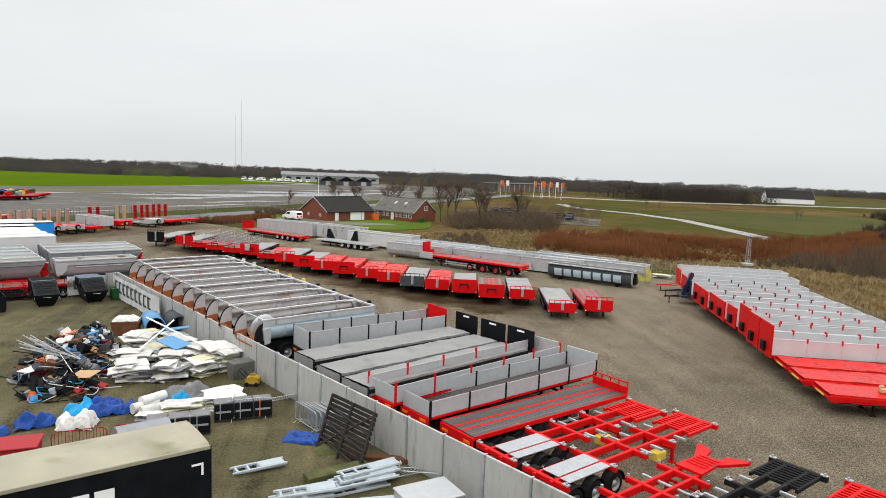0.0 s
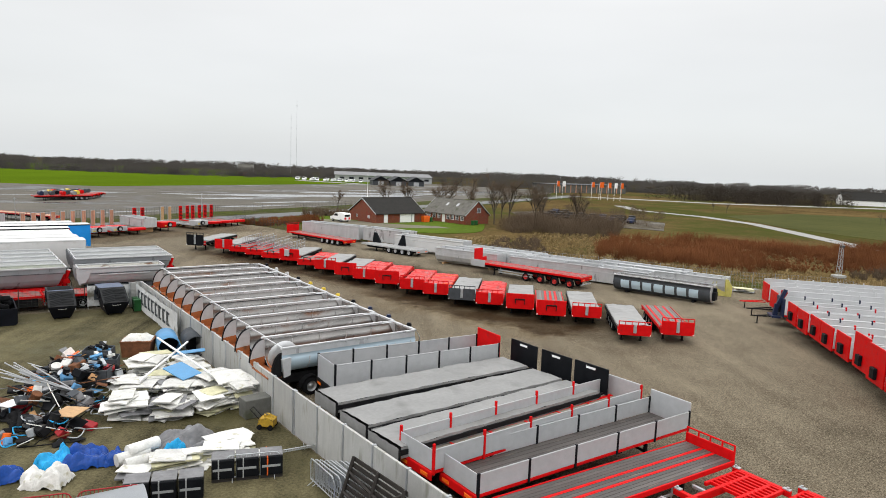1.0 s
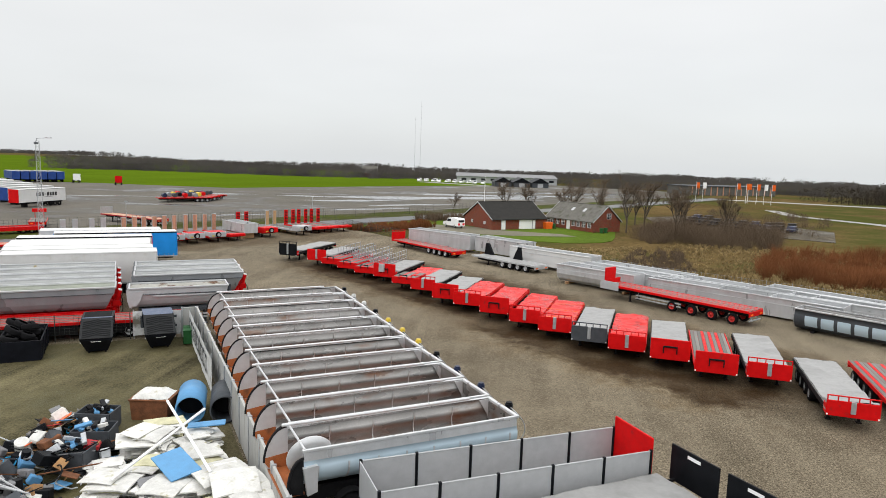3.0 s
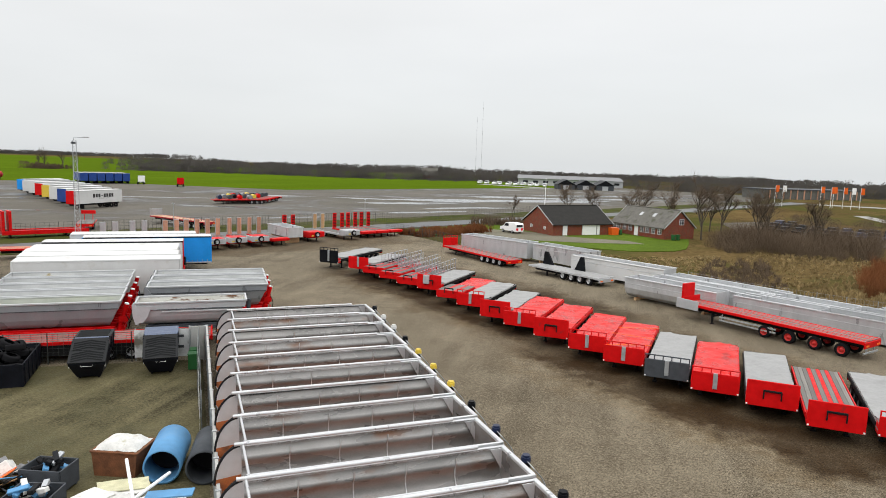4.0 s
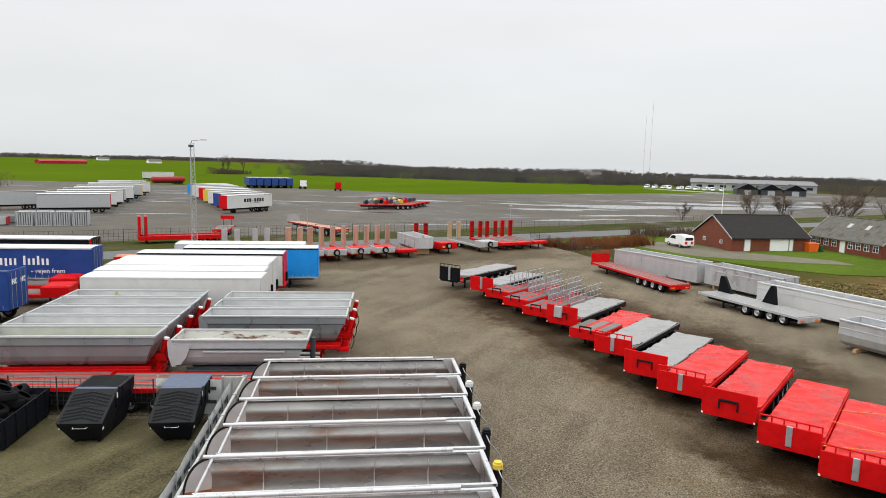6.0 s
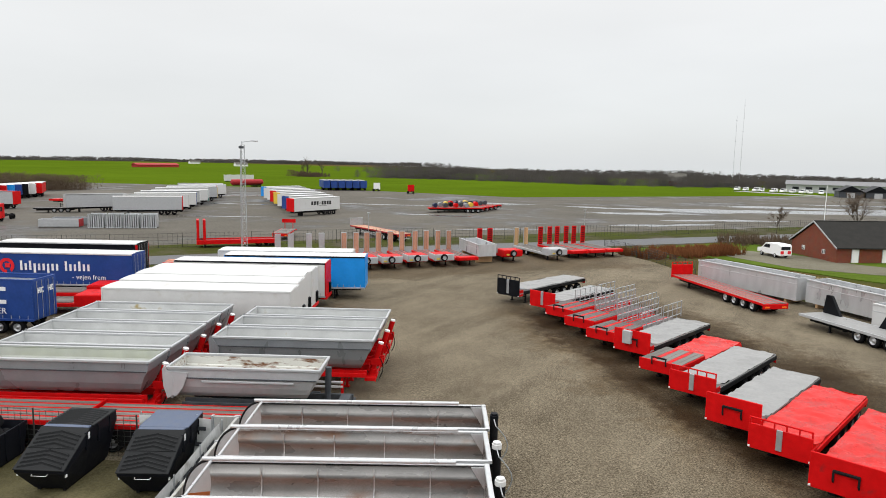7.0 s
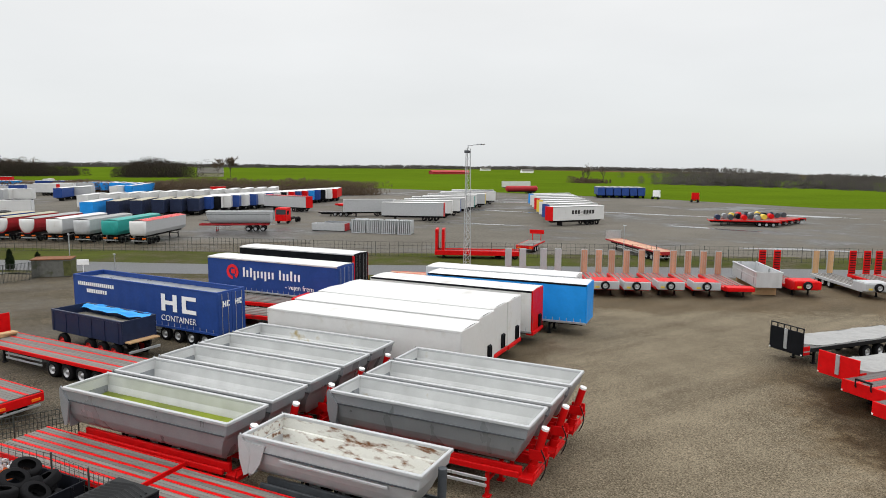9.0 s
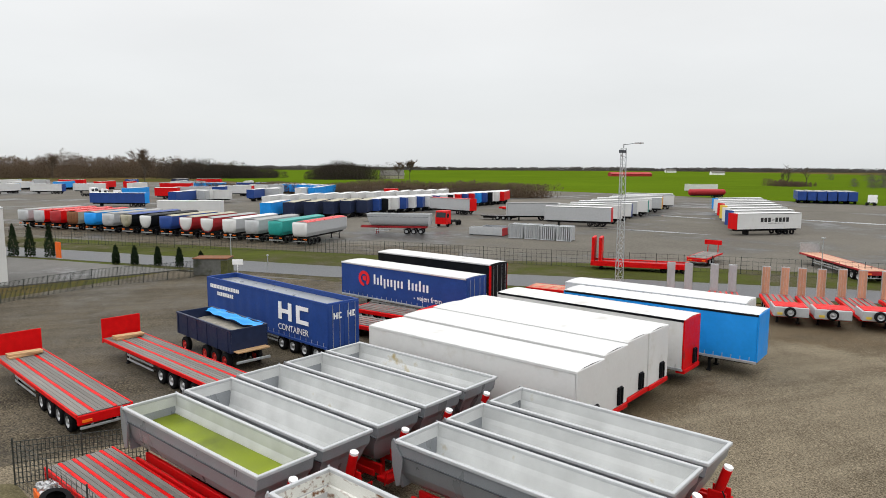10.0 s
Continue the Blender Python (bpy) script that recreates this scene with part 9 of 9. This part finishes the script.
for k in range(5):
    x, y = -92.5 - 0.6 * k, 184.0 + 3.4 * k
    rf = flatbed(at(x, y, 44 + 2 * (k % 2)), 14.0, "red flatbed loaded with machine parts on the lot", deck=1.25, guards=False, group="loaded red flatbeds", reds=(1, 4))
    for j in range(4):
        part("load", Geo().cyl((1.8 + 2.6 * j, -0.9, 1.85), (1.8 + 2.6 * j, 0.9, 1.85), 0.55, 12), ["navy", "dark", "red", "steel", "black", "dark", "yellow"][(j + 3 * k) % 7], rf)

# ---- far buildings ----
wh_ = thing("warehouse", pose(-40, 437, -0.05, 0, 0, 5), "long pale warehouse with a light grey roof", "warehouse")
part("wall", Geo().box(0, 62, 0, 40, 0, 4.0), "steel_lt", wh_)
part("roof", Geo().prism([(-1, 4.0), (20, 5.8), (41, 4.0)], 0, -0.5, 62.5), "grey_sheet" if "grey_sheet" in M else "steel", wh_)
for k in range(10):
    part("window", Geo().box(3 + 6 * k, 6 + 6 * k, -0.1, 0.0, 1.5, 2.8), "glass", wh_)
for k in range(3):
    sh = thing("barn", pose(-14 + 10 * k, 386 + 2 * k, -0.05, 0, 0, 10), "dark barn with a black gabled roof", "barn", "dark barns")
    part("wall", Geo().box(0, 9, 0, 14, 0, 2.6), "dark", sh)
    part("roof", Geo().prism([(-0.5, 2.6), (4.5, 5.2), (9.5, 2.6)], 1, -0.4, 14.4), "black", sh)
    part("door", Geo().box(3, 6, -0.06, 0, 0, 2.2), "steel_lt", sh)
rnd = random.Random(3)
for k in range(10):
    van(pose(-62 + 4.4 * k, 425 - 1.6 * k + rnd.uniform(-2, 2), -0.02, 0, 0, rnd.uniform(60, 100)), "white van parked by the warehouse", rear_red=False)
bd_ = thing("office_building", pose(84, 372, -0.05, 0, 0, 28), "long brown flat-roofed building behind flag poles", "building")
part("wall", Geo().box(0, 58, 0, 16, 0, 4.4), "kerb", bd_)
part("roof", Geo().box(-0.5, 58.5, -0.5, 16.5, 4.4, 4.8), "dark", bd_)
for k in range(14):
    part("pillar", Geo().box(2 + 4 * k, 2.5 + 4 * k, -0.3, 0, 0, 4.4), "ramp_wood", bd_)
for k, (x, y, c_) in enumerate([(70.8, 303.4, "orange_pl"), (73.5, 303.8, "text_white"), (88, 308, "orange_pl"), (91, 306, "orange_pl"), (94.5, 304.1, "orange_pl"), (97, 303, "text_white"), (99.5, 302, "orange_pl"), (93, 310, "orange_pl")]):
    fl_ = thing("flag", pose(x, y, -0.05), "%s flag on a white pole" % ("orange" if c_ == "orange_pl" else "white"), "flag", "flags")
    part("pole", Geo().cyl((0, 0, 0), (0, 0, 8.0), 0.07, 6), "text_white", fl_)
    part("cloth", Geo().sheet(lambda u, v: (0.1 + 1.2 * u, 0.2 * math.sin(u * 6), 5.5 + 2.4 * v), 6, 2), c_, fl_)
wh2 = house(pose(238, 352, -0.05, 0, 0, -14), 26, 9, 3.0, 7.0, "roof_dark", "far white farmhouse with a dark roof")
for c_ in wh2.children:
    if "wall" in c_.name:
        c_.data.materials[0] = M["text_white"]
fh_ = house(pose(-556, 190, -0.05, 0, 0, 84), 19, 9, 3.0, 7.0, "roof_slate", "far pale farmhouse by a grove")
for c_ in fh_.children:
    if "wall" in c_.name:
        c_.data.materials[0] = M["cream_roof"]
rb2 = thing("red_barn", pose(-640, 456, -0.05, 0, 0, 84), "long dark red barn across the field", "barn")
part("wall", Geo().box(0, 46, -10, 0, 0, 2.6), "red_dark", rb2)
part("roof", Geo().prism([(-10.5, 2.6), (-5, 4.4), (0.5, 2.6)], 0, -0.5, 46.5), "red_dark", rb2)
house(pose(-108, 470, -0.05, 0, 0, 10), 10, 8, 3.2, 7.5, "roof_slate", "far small brick house among trees")
for x, y in ((-700, 640), (-900, 720)):
    hs = house(pose(x, y, -0.05, 0, 0, 70), 16, 8, 2.6, 5.0, "roof_slate", "far white farm building on the plain")
    for c_ in hs.children:
        if "wall" in c_.name:
            c_.data.materials[0] = M["text_white"]


# ---- vegetation ----
M["twig"] = material("bare_brown_twigs", (0.095, 0.069, 0.047), 0.9, vary=0.3, bump=0, spread=0.1, spec=0.0)
M["twig_red"] = material("red_brown_willow_twigs", (0.140, 0.056, 0.024), 0.9, vary=0.35, scale=0.15, bump=0, spec=0.0)
M["twig_dark"] = material("dark_bare_twigs", (0.050, 0.042, 0.034), 0.9, vary=0.3, bump=0, spec=0.0)
M["reed"] = material("dry_tan_reed", (0.29, 0.215, 0.105), 0.9, vary=0.3, scale=0.3, bump=0, spec=0.0)
M["bark"] = material("grey_brown_bark", (0.075, 0.062, 0.048), 0.9, vary=0.3, bump=0.3)
# woodland colour is lightened to hold the haze of distance
M["wood_far"] = material("far_bare_woodland", (0.098, 0.090, 0.080), 0.95, vary=0.2, scale=0.02, fine=0.3, bump=0, spec=0.0)
M["ever"] = material("dark_evergreen_needles", (0.018, 0.028, 0.014), 0.8, vary=0.35, scale=0.5, bump=0, spec=0.0)


def soft_leaves(m, up):
    """Fine foliage scatters light: lean its shading normal upwards."""
    n, l = m.node_tree.nodes, m.node_tree.links
    geo = n.new("ShaderNodeNewGeometry")
    add = n.new("ShaderNodeVectorMath")
    add.inputs[1].default_value = (0, 0, up)
    nrm = n.new("ShaderNodeVectorMath")
    nrm.operation = "NORMALIZE"
    l.new(geo.outputs["Normal"], add.inputs[0])
    l.new(add.outputs["Vector"], nrm.inputs[0])
    l.new(nrm.outputs["Vector"], n["Principled BSDF"].inputs["Normal"])


soft_leaves(M["wood_far"], 2.5)
soft_leaves(M["twig_red"], 0.8)
soft_leaves(M["twig"], 0.7)
soft_leaves(M["ever"], 1.8)


def scrub(name, n, place, height, mat, label, blades=14, width=0.07, lean=0.5, seed=1, z=-0.1):
    """Thicket of thin upright twigs in clumps; nobody could count them."""
    r = np.random.RandomState(seed)
    vs, fs = [], []
    for _ in range(n):
        x, y = place(r)
        h = height * r.uniform(0.5, 1.15) * (0.8 + 0.9 * noise.noise((x * 0.07, y * 0.07, seed)))
        rad = h * 0.35
        for _ in range(blades):
            a, q = r.uniform(0, 6.28), rad * math.sqrt(r.rand())
            bx, by = x + q * math.cos(a) * 0.6, y + q * math.sin(a) * 0.6
            tx, ty = bx + lean * h * r.uniform(-0.5, 0.5), by + lean * h * r.uniform(-0.5, 0.5)
            th = h * r.uniform(0.55, 1.0)
            b = r.uniform(0, 3.14)
            cx, cy = width * math.cos(b), width * math.sin(b)
            i = len(vs)
            mx, my = (bx + tx) / 2 + r.uniform(-0.1, 0.1) * h, (by + ty) / 2 + r.uniform(-0.1, 0.1) * h
            vs += [(bx - cx * 0.6, by - cy * 0.6, z), (bx + cx * 0.6, by + cy * 0.6, z), (mx + cx, my + cy, z + th * 0.6), (mx - cx, my - cy, z + th * 0.6), (tx, ty, z + th)]
            fs += [(i, i + 1, i + 2, i + 3), (i + 3, i + 2, i + 4)]
    me = bpy.data.meshes.new(name)
    me.from_pydata(vs, [], fs)
    me.materials.append(M[mat])
    return tagged(new(name, me), label, "bushes", kind="stuff")


def inside(poly):
    xs, ys = [p[0] for p in poly], [p[1] for p in poly]

    def pick(r):
        while True:
            x, y = r.uniform(min(xs), max(xs)), r.uniform(min(ys), max(ys))
            odd = False
            for (x0, y0), (x1, y1) in zip(poly, poly[1:] + poly[:1]):
                if (y0 > y) != (y1 > y) and x < (x1 - x0) * (y - y0) / (y1 - y0) + x0:
                    odd = not odd
            if odd:
                return x, y
    return pick


def along(line, spread):
    d = [math.hypot(b[0] - a[0], b[1] - a[1]) for a, b in zip(line, line[1:])]

    def pick(r):
        s = r.uniform(0, sum(d))
        for (a, b), k in zip(zip(line, line[1:]), d):
            if s <= k:
                return a[0] + (b[0] - a[0]) * s / k + r.normal(0, spread), a[1] + (b[1] - a[1]) * s / k + r.normal(0, spread)
            s -= k
        return line[-1]
    return pick


def tree(m, H, label, seed, spread=0.5, mat="twig", twigs=900, trunk_r=None, group="bare winter trees", fine=0.0009):
    """Bare tree: tapered trunk with limbs, and a crown of many fine twigs."""
    r = random.Random(seed)
    t = thing("tree", m, label, "tree", group)
    g, tips = Geo(), []
    tr = trunk_r or H * 0.013

    def grow(p, d, L, rad, level):
        p2 = p + d * L
        g.cyl(p, p2, rad, 6 if level < 2 else 4, rad * 0.68, caps=False)
        if level >= 2:
            tips.append((p, p2, d))
        if level >= 4:
            return
        for _ in range(r.choice((2, 3, 3)) if level else 6):
            q = p + d * L * r.uniform(0.45 if level else 0.35, 1.0)
            nd = (d + Vector((r.uniform(-1, 1), r.uniform(-1, 1), r.uniform(-0.15, 0.7))) * (spread + 0.25 * level)).normalized()
            grow(q, nd, L * r.uniform(0.5, 0.8), rad * 0.55, level + 1)

    grow(Vector((0, 0, 0)), Vector((r.uniform(-0.06, 0.06), r.uniform(-0.06, 0.06), 1)).normalized(), H * 0.42, tr, 0)
    part("trunk", g, "bark", t)
    vs, fs = [], []
    per = max(2, twigs // max(1, len(tips)))
    for p, q, d in tips:
        for _ in range(per):
            s = p + (q - p) * r.random()
            nd = (d + Vector((r.uniform(-1, 1), r.uniform(-1, 1), r.uniform(-0.3, 0.9))) * 0.9).normalized()
            e = s + nd * H * r.uniform(0.06, 0.13)
            w = nd.orthogonal().normalized() * H * fine
            i = len(vs)
            vs += [tuple(s - w), tuple(s + w), tuple(e)]
            fs.append((i, i + 1, i + 2))
    me = bpy.data.meshes.new("crown")
    me.from_pydata(vs, [], fs)
    me.materials.append(M[mat])
    part("crown", me, None, t)
    return t


def woods(name, n, place, height, label, mat="wood_far", seed=5, leaf=0.6, per=120, z=-0.1, slim=0.4):
    """Far wood: trunks and crowns of many small uneven flakes, closed low down and looser at the top."""
    r = np.random.RandomState(seed)
    spots = np.array([place(r) for _ in range(n)])
    h = np.array([height * (0.80 + 0.55 * noise.noise((x * 0.006, y * 0.006, seed)) + 0.40 * noise.noise((x * 0.03, y * 0.03, seed + 4))) for x, y in spots]) * r.uniform(0.82, 1.06, n)
    zz = r.uniform(0.0, 1.0, (n, per)) ** 1.15
    a, q = r.uniform(0, 6.28, (n, per)), np.sqrt(r.rand(n, per))
    w = slim * h[:, None] * np.sqrt(np.clip(1.02 - zz ** 3, 0, 1)) * q
    c = np.stack([spots[:, :1] + w * np.cos(a), spots[:, 1:] + w * np.sin(a), z + h[:, None] * zz * 0.97], -1).reshape(-1, 1, 3)
    tri = (c + r.normal(0, 1, (n * per, 3, 3)) * leaf * np.array([0.45, 0.45, 0.8])).reshape(-1, 3)
    stems = np.stack([np.stack([spots[:, 0] + d * (0.1 + 0.01 * h), spots[:, 1], np.full(n, z) if d else z + 0.6 * h], -1) for d in (-1, 1, 0)], 1).reshape(-1, 3)
    vs = np.concatenate([tri, stems])
    vs[:, 2] = np.maximum(vs[:, 2], z)
    me = bpy.data.meshes.new(name)
    me.from_pydata(vs.tolist(), [], np.arange(len(vs)).reshape(-1, 3).tolist())
    me.materials.append(M[mat])
    return tagged(new(name, me), label, "woods", kind="stuff")


def arc(a0, a1, R, n=24):
    return [(R * math.cos(radians(a0 + (a1 - a0) * k / n)), 60 + R * math.sin(radians(a0 + (a1 - a0) * k / n))) for k in range(n + 1)]


# woods on the horizon, belt behind belt
woods("far_woods", 2600, along(arc(124, 202, 1380), 30), 7.5, "belt of bare woodland on the horizon", seed=1, leaf=0.9, per=100, slim=0.8)
woods("far_woods", 2400, along(arc(40, 128, 660), 22), 7.0, "belt of bare woodland beyond the plain", seed=21, leaf=0.55, per=120, slim=0.6)
woods("far_woods", 420, along([(-300, 424), (-235, 440), (-180, 452), (-128, 440)], 9), 6.5, "row of bare trees along the field", seed=3, leaf=0.36, per=170, slim=0.55)
woods("far_woods", 420, along([(-118, 455), (-80, 475), (-40, 492), (30, 500)], 9), 8.0, "bare trees round the far farm", seed=4, leaf=0.38, per=170, slim=0.5)
woods("far_woods", 560, along([(40, 430), (120, 445), (190, 430), (280, 420)], 12), 8.5, "bare trees behind the flag poles", seed=6, leaf=0.38, per=170, slim=0.5)
woods("far_woods", 260, along([(150, 350), (185, 335), (215, 340)], 9), 7.5, "dark bare trees by the main road", seed=7, leaf=0.3, per=170, mat="twig_dark", slim=0.5)
woods("far_woods", 520, along([(-640, -140), (-650, -60), (-665, 0), (-700, 60)], 20), 19, "tall bare woodland beyond the lorries", "twig", seed=8, leaf=0.7, per=190, slim=0.4)
woods("far_woods", 240, along([(-590, 30), (-620, 100)], 12), 16, "dark bare wood beyond the lot", "twig_dark", seed=9, leaf=0.5, per=240, slim=0.55)
woods("far_woods", 170, along([(-552, 142), (-546, 172)], 9), 17, "dark grove beside the far farmhouse", "twig_dark", seed=10, leaf=0.42, per=280, slim=0.6)
woods("hedge", 900, along([(-330, 60), (-300, 90), (-278, 121), (-255, 152), (-238, 180)], 3.5), 7.0, "brown hedge along the lot", "twig", seed=12, leaf=0.26, per=150, slim=0.45)
woods("hedge", 70, along([(-334, 384), (-322, 392)], 5), 8.0, "clump of bare bushes in the field", "twig", seed=13, leaf=0.28, per=220, slim=0.45)
for k, (x, y, h) in enumerate([(-426, 23, 23), (-529, 207, 19), (-522, 196, 16), (-600, -60, 21)]):
    tree(pose(x, y, -0.1), h, "tall bare round-crowned tree beyond the lot", 330 + k, 0.75, twigs=4000, fine=0.0016)
for k, (x, y, h) in enumerate([(-330, 388, 15), (-322, 394, 12), (-338, 392, 11)]):
    tree(pose(x, y, -0.1), h, "tall bare tree standing in the field", 300 + k, twigs=700)

# bare trees and thicket round the houses
for k, (x, y, h) in enumerate([(22.4, 159.3, 10.5), (26.5, 163.0, 10.0), (30.2, 151.5, 9.0), (33.5, 158.0, 10.0), (40.4, 155.1, 8.5), (19.0, 176.0, 9.5), (10.5, 180.0, 9.0), (3.0, 184.0, 8.5), (27.0, 178.0, 9.0), (36, 172, 8.0), (-3.0, 188, 8.0), (14, 190, 8.5), (46, 170, 6.0), (-16, 190, 5.0)]):
    tree(pose(x, y, 0), h * 1.2, "bare winter tree near the brick houses", 40 + k, 0.6, twigs=2600)
scrub("thicket", 260, inside([(22, 142), (44, 138), (52, 158), (32, 168), (22, 152)]), 5.0, "twig", "brown thicket of bare bushes beside the lawn", 60, 0.012, 1.2, 3)
scrub("thicket", 330, inside([(-31, 140.5), (-25.6, 138.2), (-15.6, 152), (-20, 158), (-26, 151)]), 1.9, "twig_red", "brown clipped hedge beside the lawn", 26, 0.04, 0.5, 4)
scrub("thicket", 200, along([(-20, 166), (-8, 172), (4, 180)], 2.0), 2.6, "twig", "bare shrubs behind the barn", 20, 0.04, 0.5, 14)
scrub("reed", 2600, inside([(13, 103), (30, 93.5), (42, 86), (58, 84), (70, 100), (74, 122), (50, 140), (30, 142), (20, 128)]), 0.75, "reed", "dry tan grass beyond the fence", 12, 0.05, 0.9, 5)
scrub("reed", 1500, inside([(-20, 134), (-6, 122), (11, 106), (19, 111), (21, 136), (16.6, 132.5), (7.5, 129), (-1.2, 133.6), (-12, 139)]), 0.45, "reed", "rough dry grass between the fence and the lawn", 20, 0.03, 2.2, 17)
scrub("thicket", 160, inside([(14, 108), (24, 108), (26, 128), (19, 130)]), 1.4, "twig", "low brown brambles beside the fence", 30, 0.02, 0.9, 18)
scrub("willow_scrub", 3000, inside([(30, 108), (48, 97), (70, 99), (95, 92), (120, 110), (150, 150), (130, 152), (92, 128), (70, 136), (42, 133)]), 2.3, "twig_red", "red-brown willow scrub on the heath", 46, 0.016, 0.9, 6)
scrub("willow_scrub", 1600, inside([(62, 96), (78, 70), (96, 56), (130, 70), (160, 120), (120, 112)]), 3.4, "twig", "brown willow scrub on the heath", 44, 0.018, 0.9, 7)
scrub("willow_scrub", 700, inside([(118, 130), (190, 160), (230, 230), (210, 250), (180, 190), (140, 165)]), 3.6, "twig_dark", "dark bare scrub on the heath", 44, 0.025, 0.9, 8)
scrub("reed", 2600, inside([(54.5, 82), (47.5, 50), (56, 20), (72, 40), (84, 62), (72, 84), (62, 92)]), 0.9, "reed", "tan reed grass outside the fence", 12, 0.05, 0.9, 9)
woods("thicket", 46, inside([(36, 176), (62, 168), (84, 196), (80, 232), (50, 222)]), 3.2, "brown bushes round the parked cars", "twig", seed=31, leaf=0.12, per=420, slim=0.6)
for k, (x, y, h) in enumerate([(112, 238, 4.5), (118, 240, 4.0), (150, 205, 4.2), (153, 207, 3.6)]):
    tree(pose(x, y, -0.1), h, "small bare bush-like tree on the heath", 90 + k, spread=0.8, twigs=500)


# entrance evergreens
def cypress(m, H, W):
    t = thing("cypress", m, "clipped dark green evergreen by the entrance", "tree", "entrance evergreens")
    r = np.random.RandomState(int(H * 100))
    part("trunk", Geo().cyl((0, 0, 0), (0, 0, H * 0.5), 0.05, 6), "bark", t)
    vs, fs = [], []
    for _ in range(1100):
        z = r.rand()
        w = W * min(1.0, (1 - z) * 1.5) ** 0.8 * (0.7 + 0.3 * r.rand())
        a = r.uniform(0, 6.28)
        c = np.array([w * math.cos(a), w * math.sin(a), 0.1 + z * (H - 0.1)])
        e = r.normal(0, 1, (3, 3)) * 0.09
        e[2, 2] += 0.16
        i = len(vs)
        vs += [tuple(c + e[0]), tuple(c + e[1]), tuple(c + e[2])]
        fs.append((i, i + 1, i + 2))
    me = bpy.data.meshes.new("crown")
    me.from_pydata(vs, [], fs)
    me.materials.append(M["ever"])
    part("crown", me, None, t)
    return t


for x, y in ((-112.6, 36.0), (-111.6, 38.2), (-110.6, 40.4), (-109.4, 43.0)):
    cypress(pose(x, y, 0.03), 4.2, 0.62)
for x, y in ((-100.1, 52.3), (-98.9, 54.6), (-97.2, 57.4), (-95.4, 60.0), (-91.0, 62.6)):
    cypress(pose(x, y, 0.03), 2.2, 0.42)
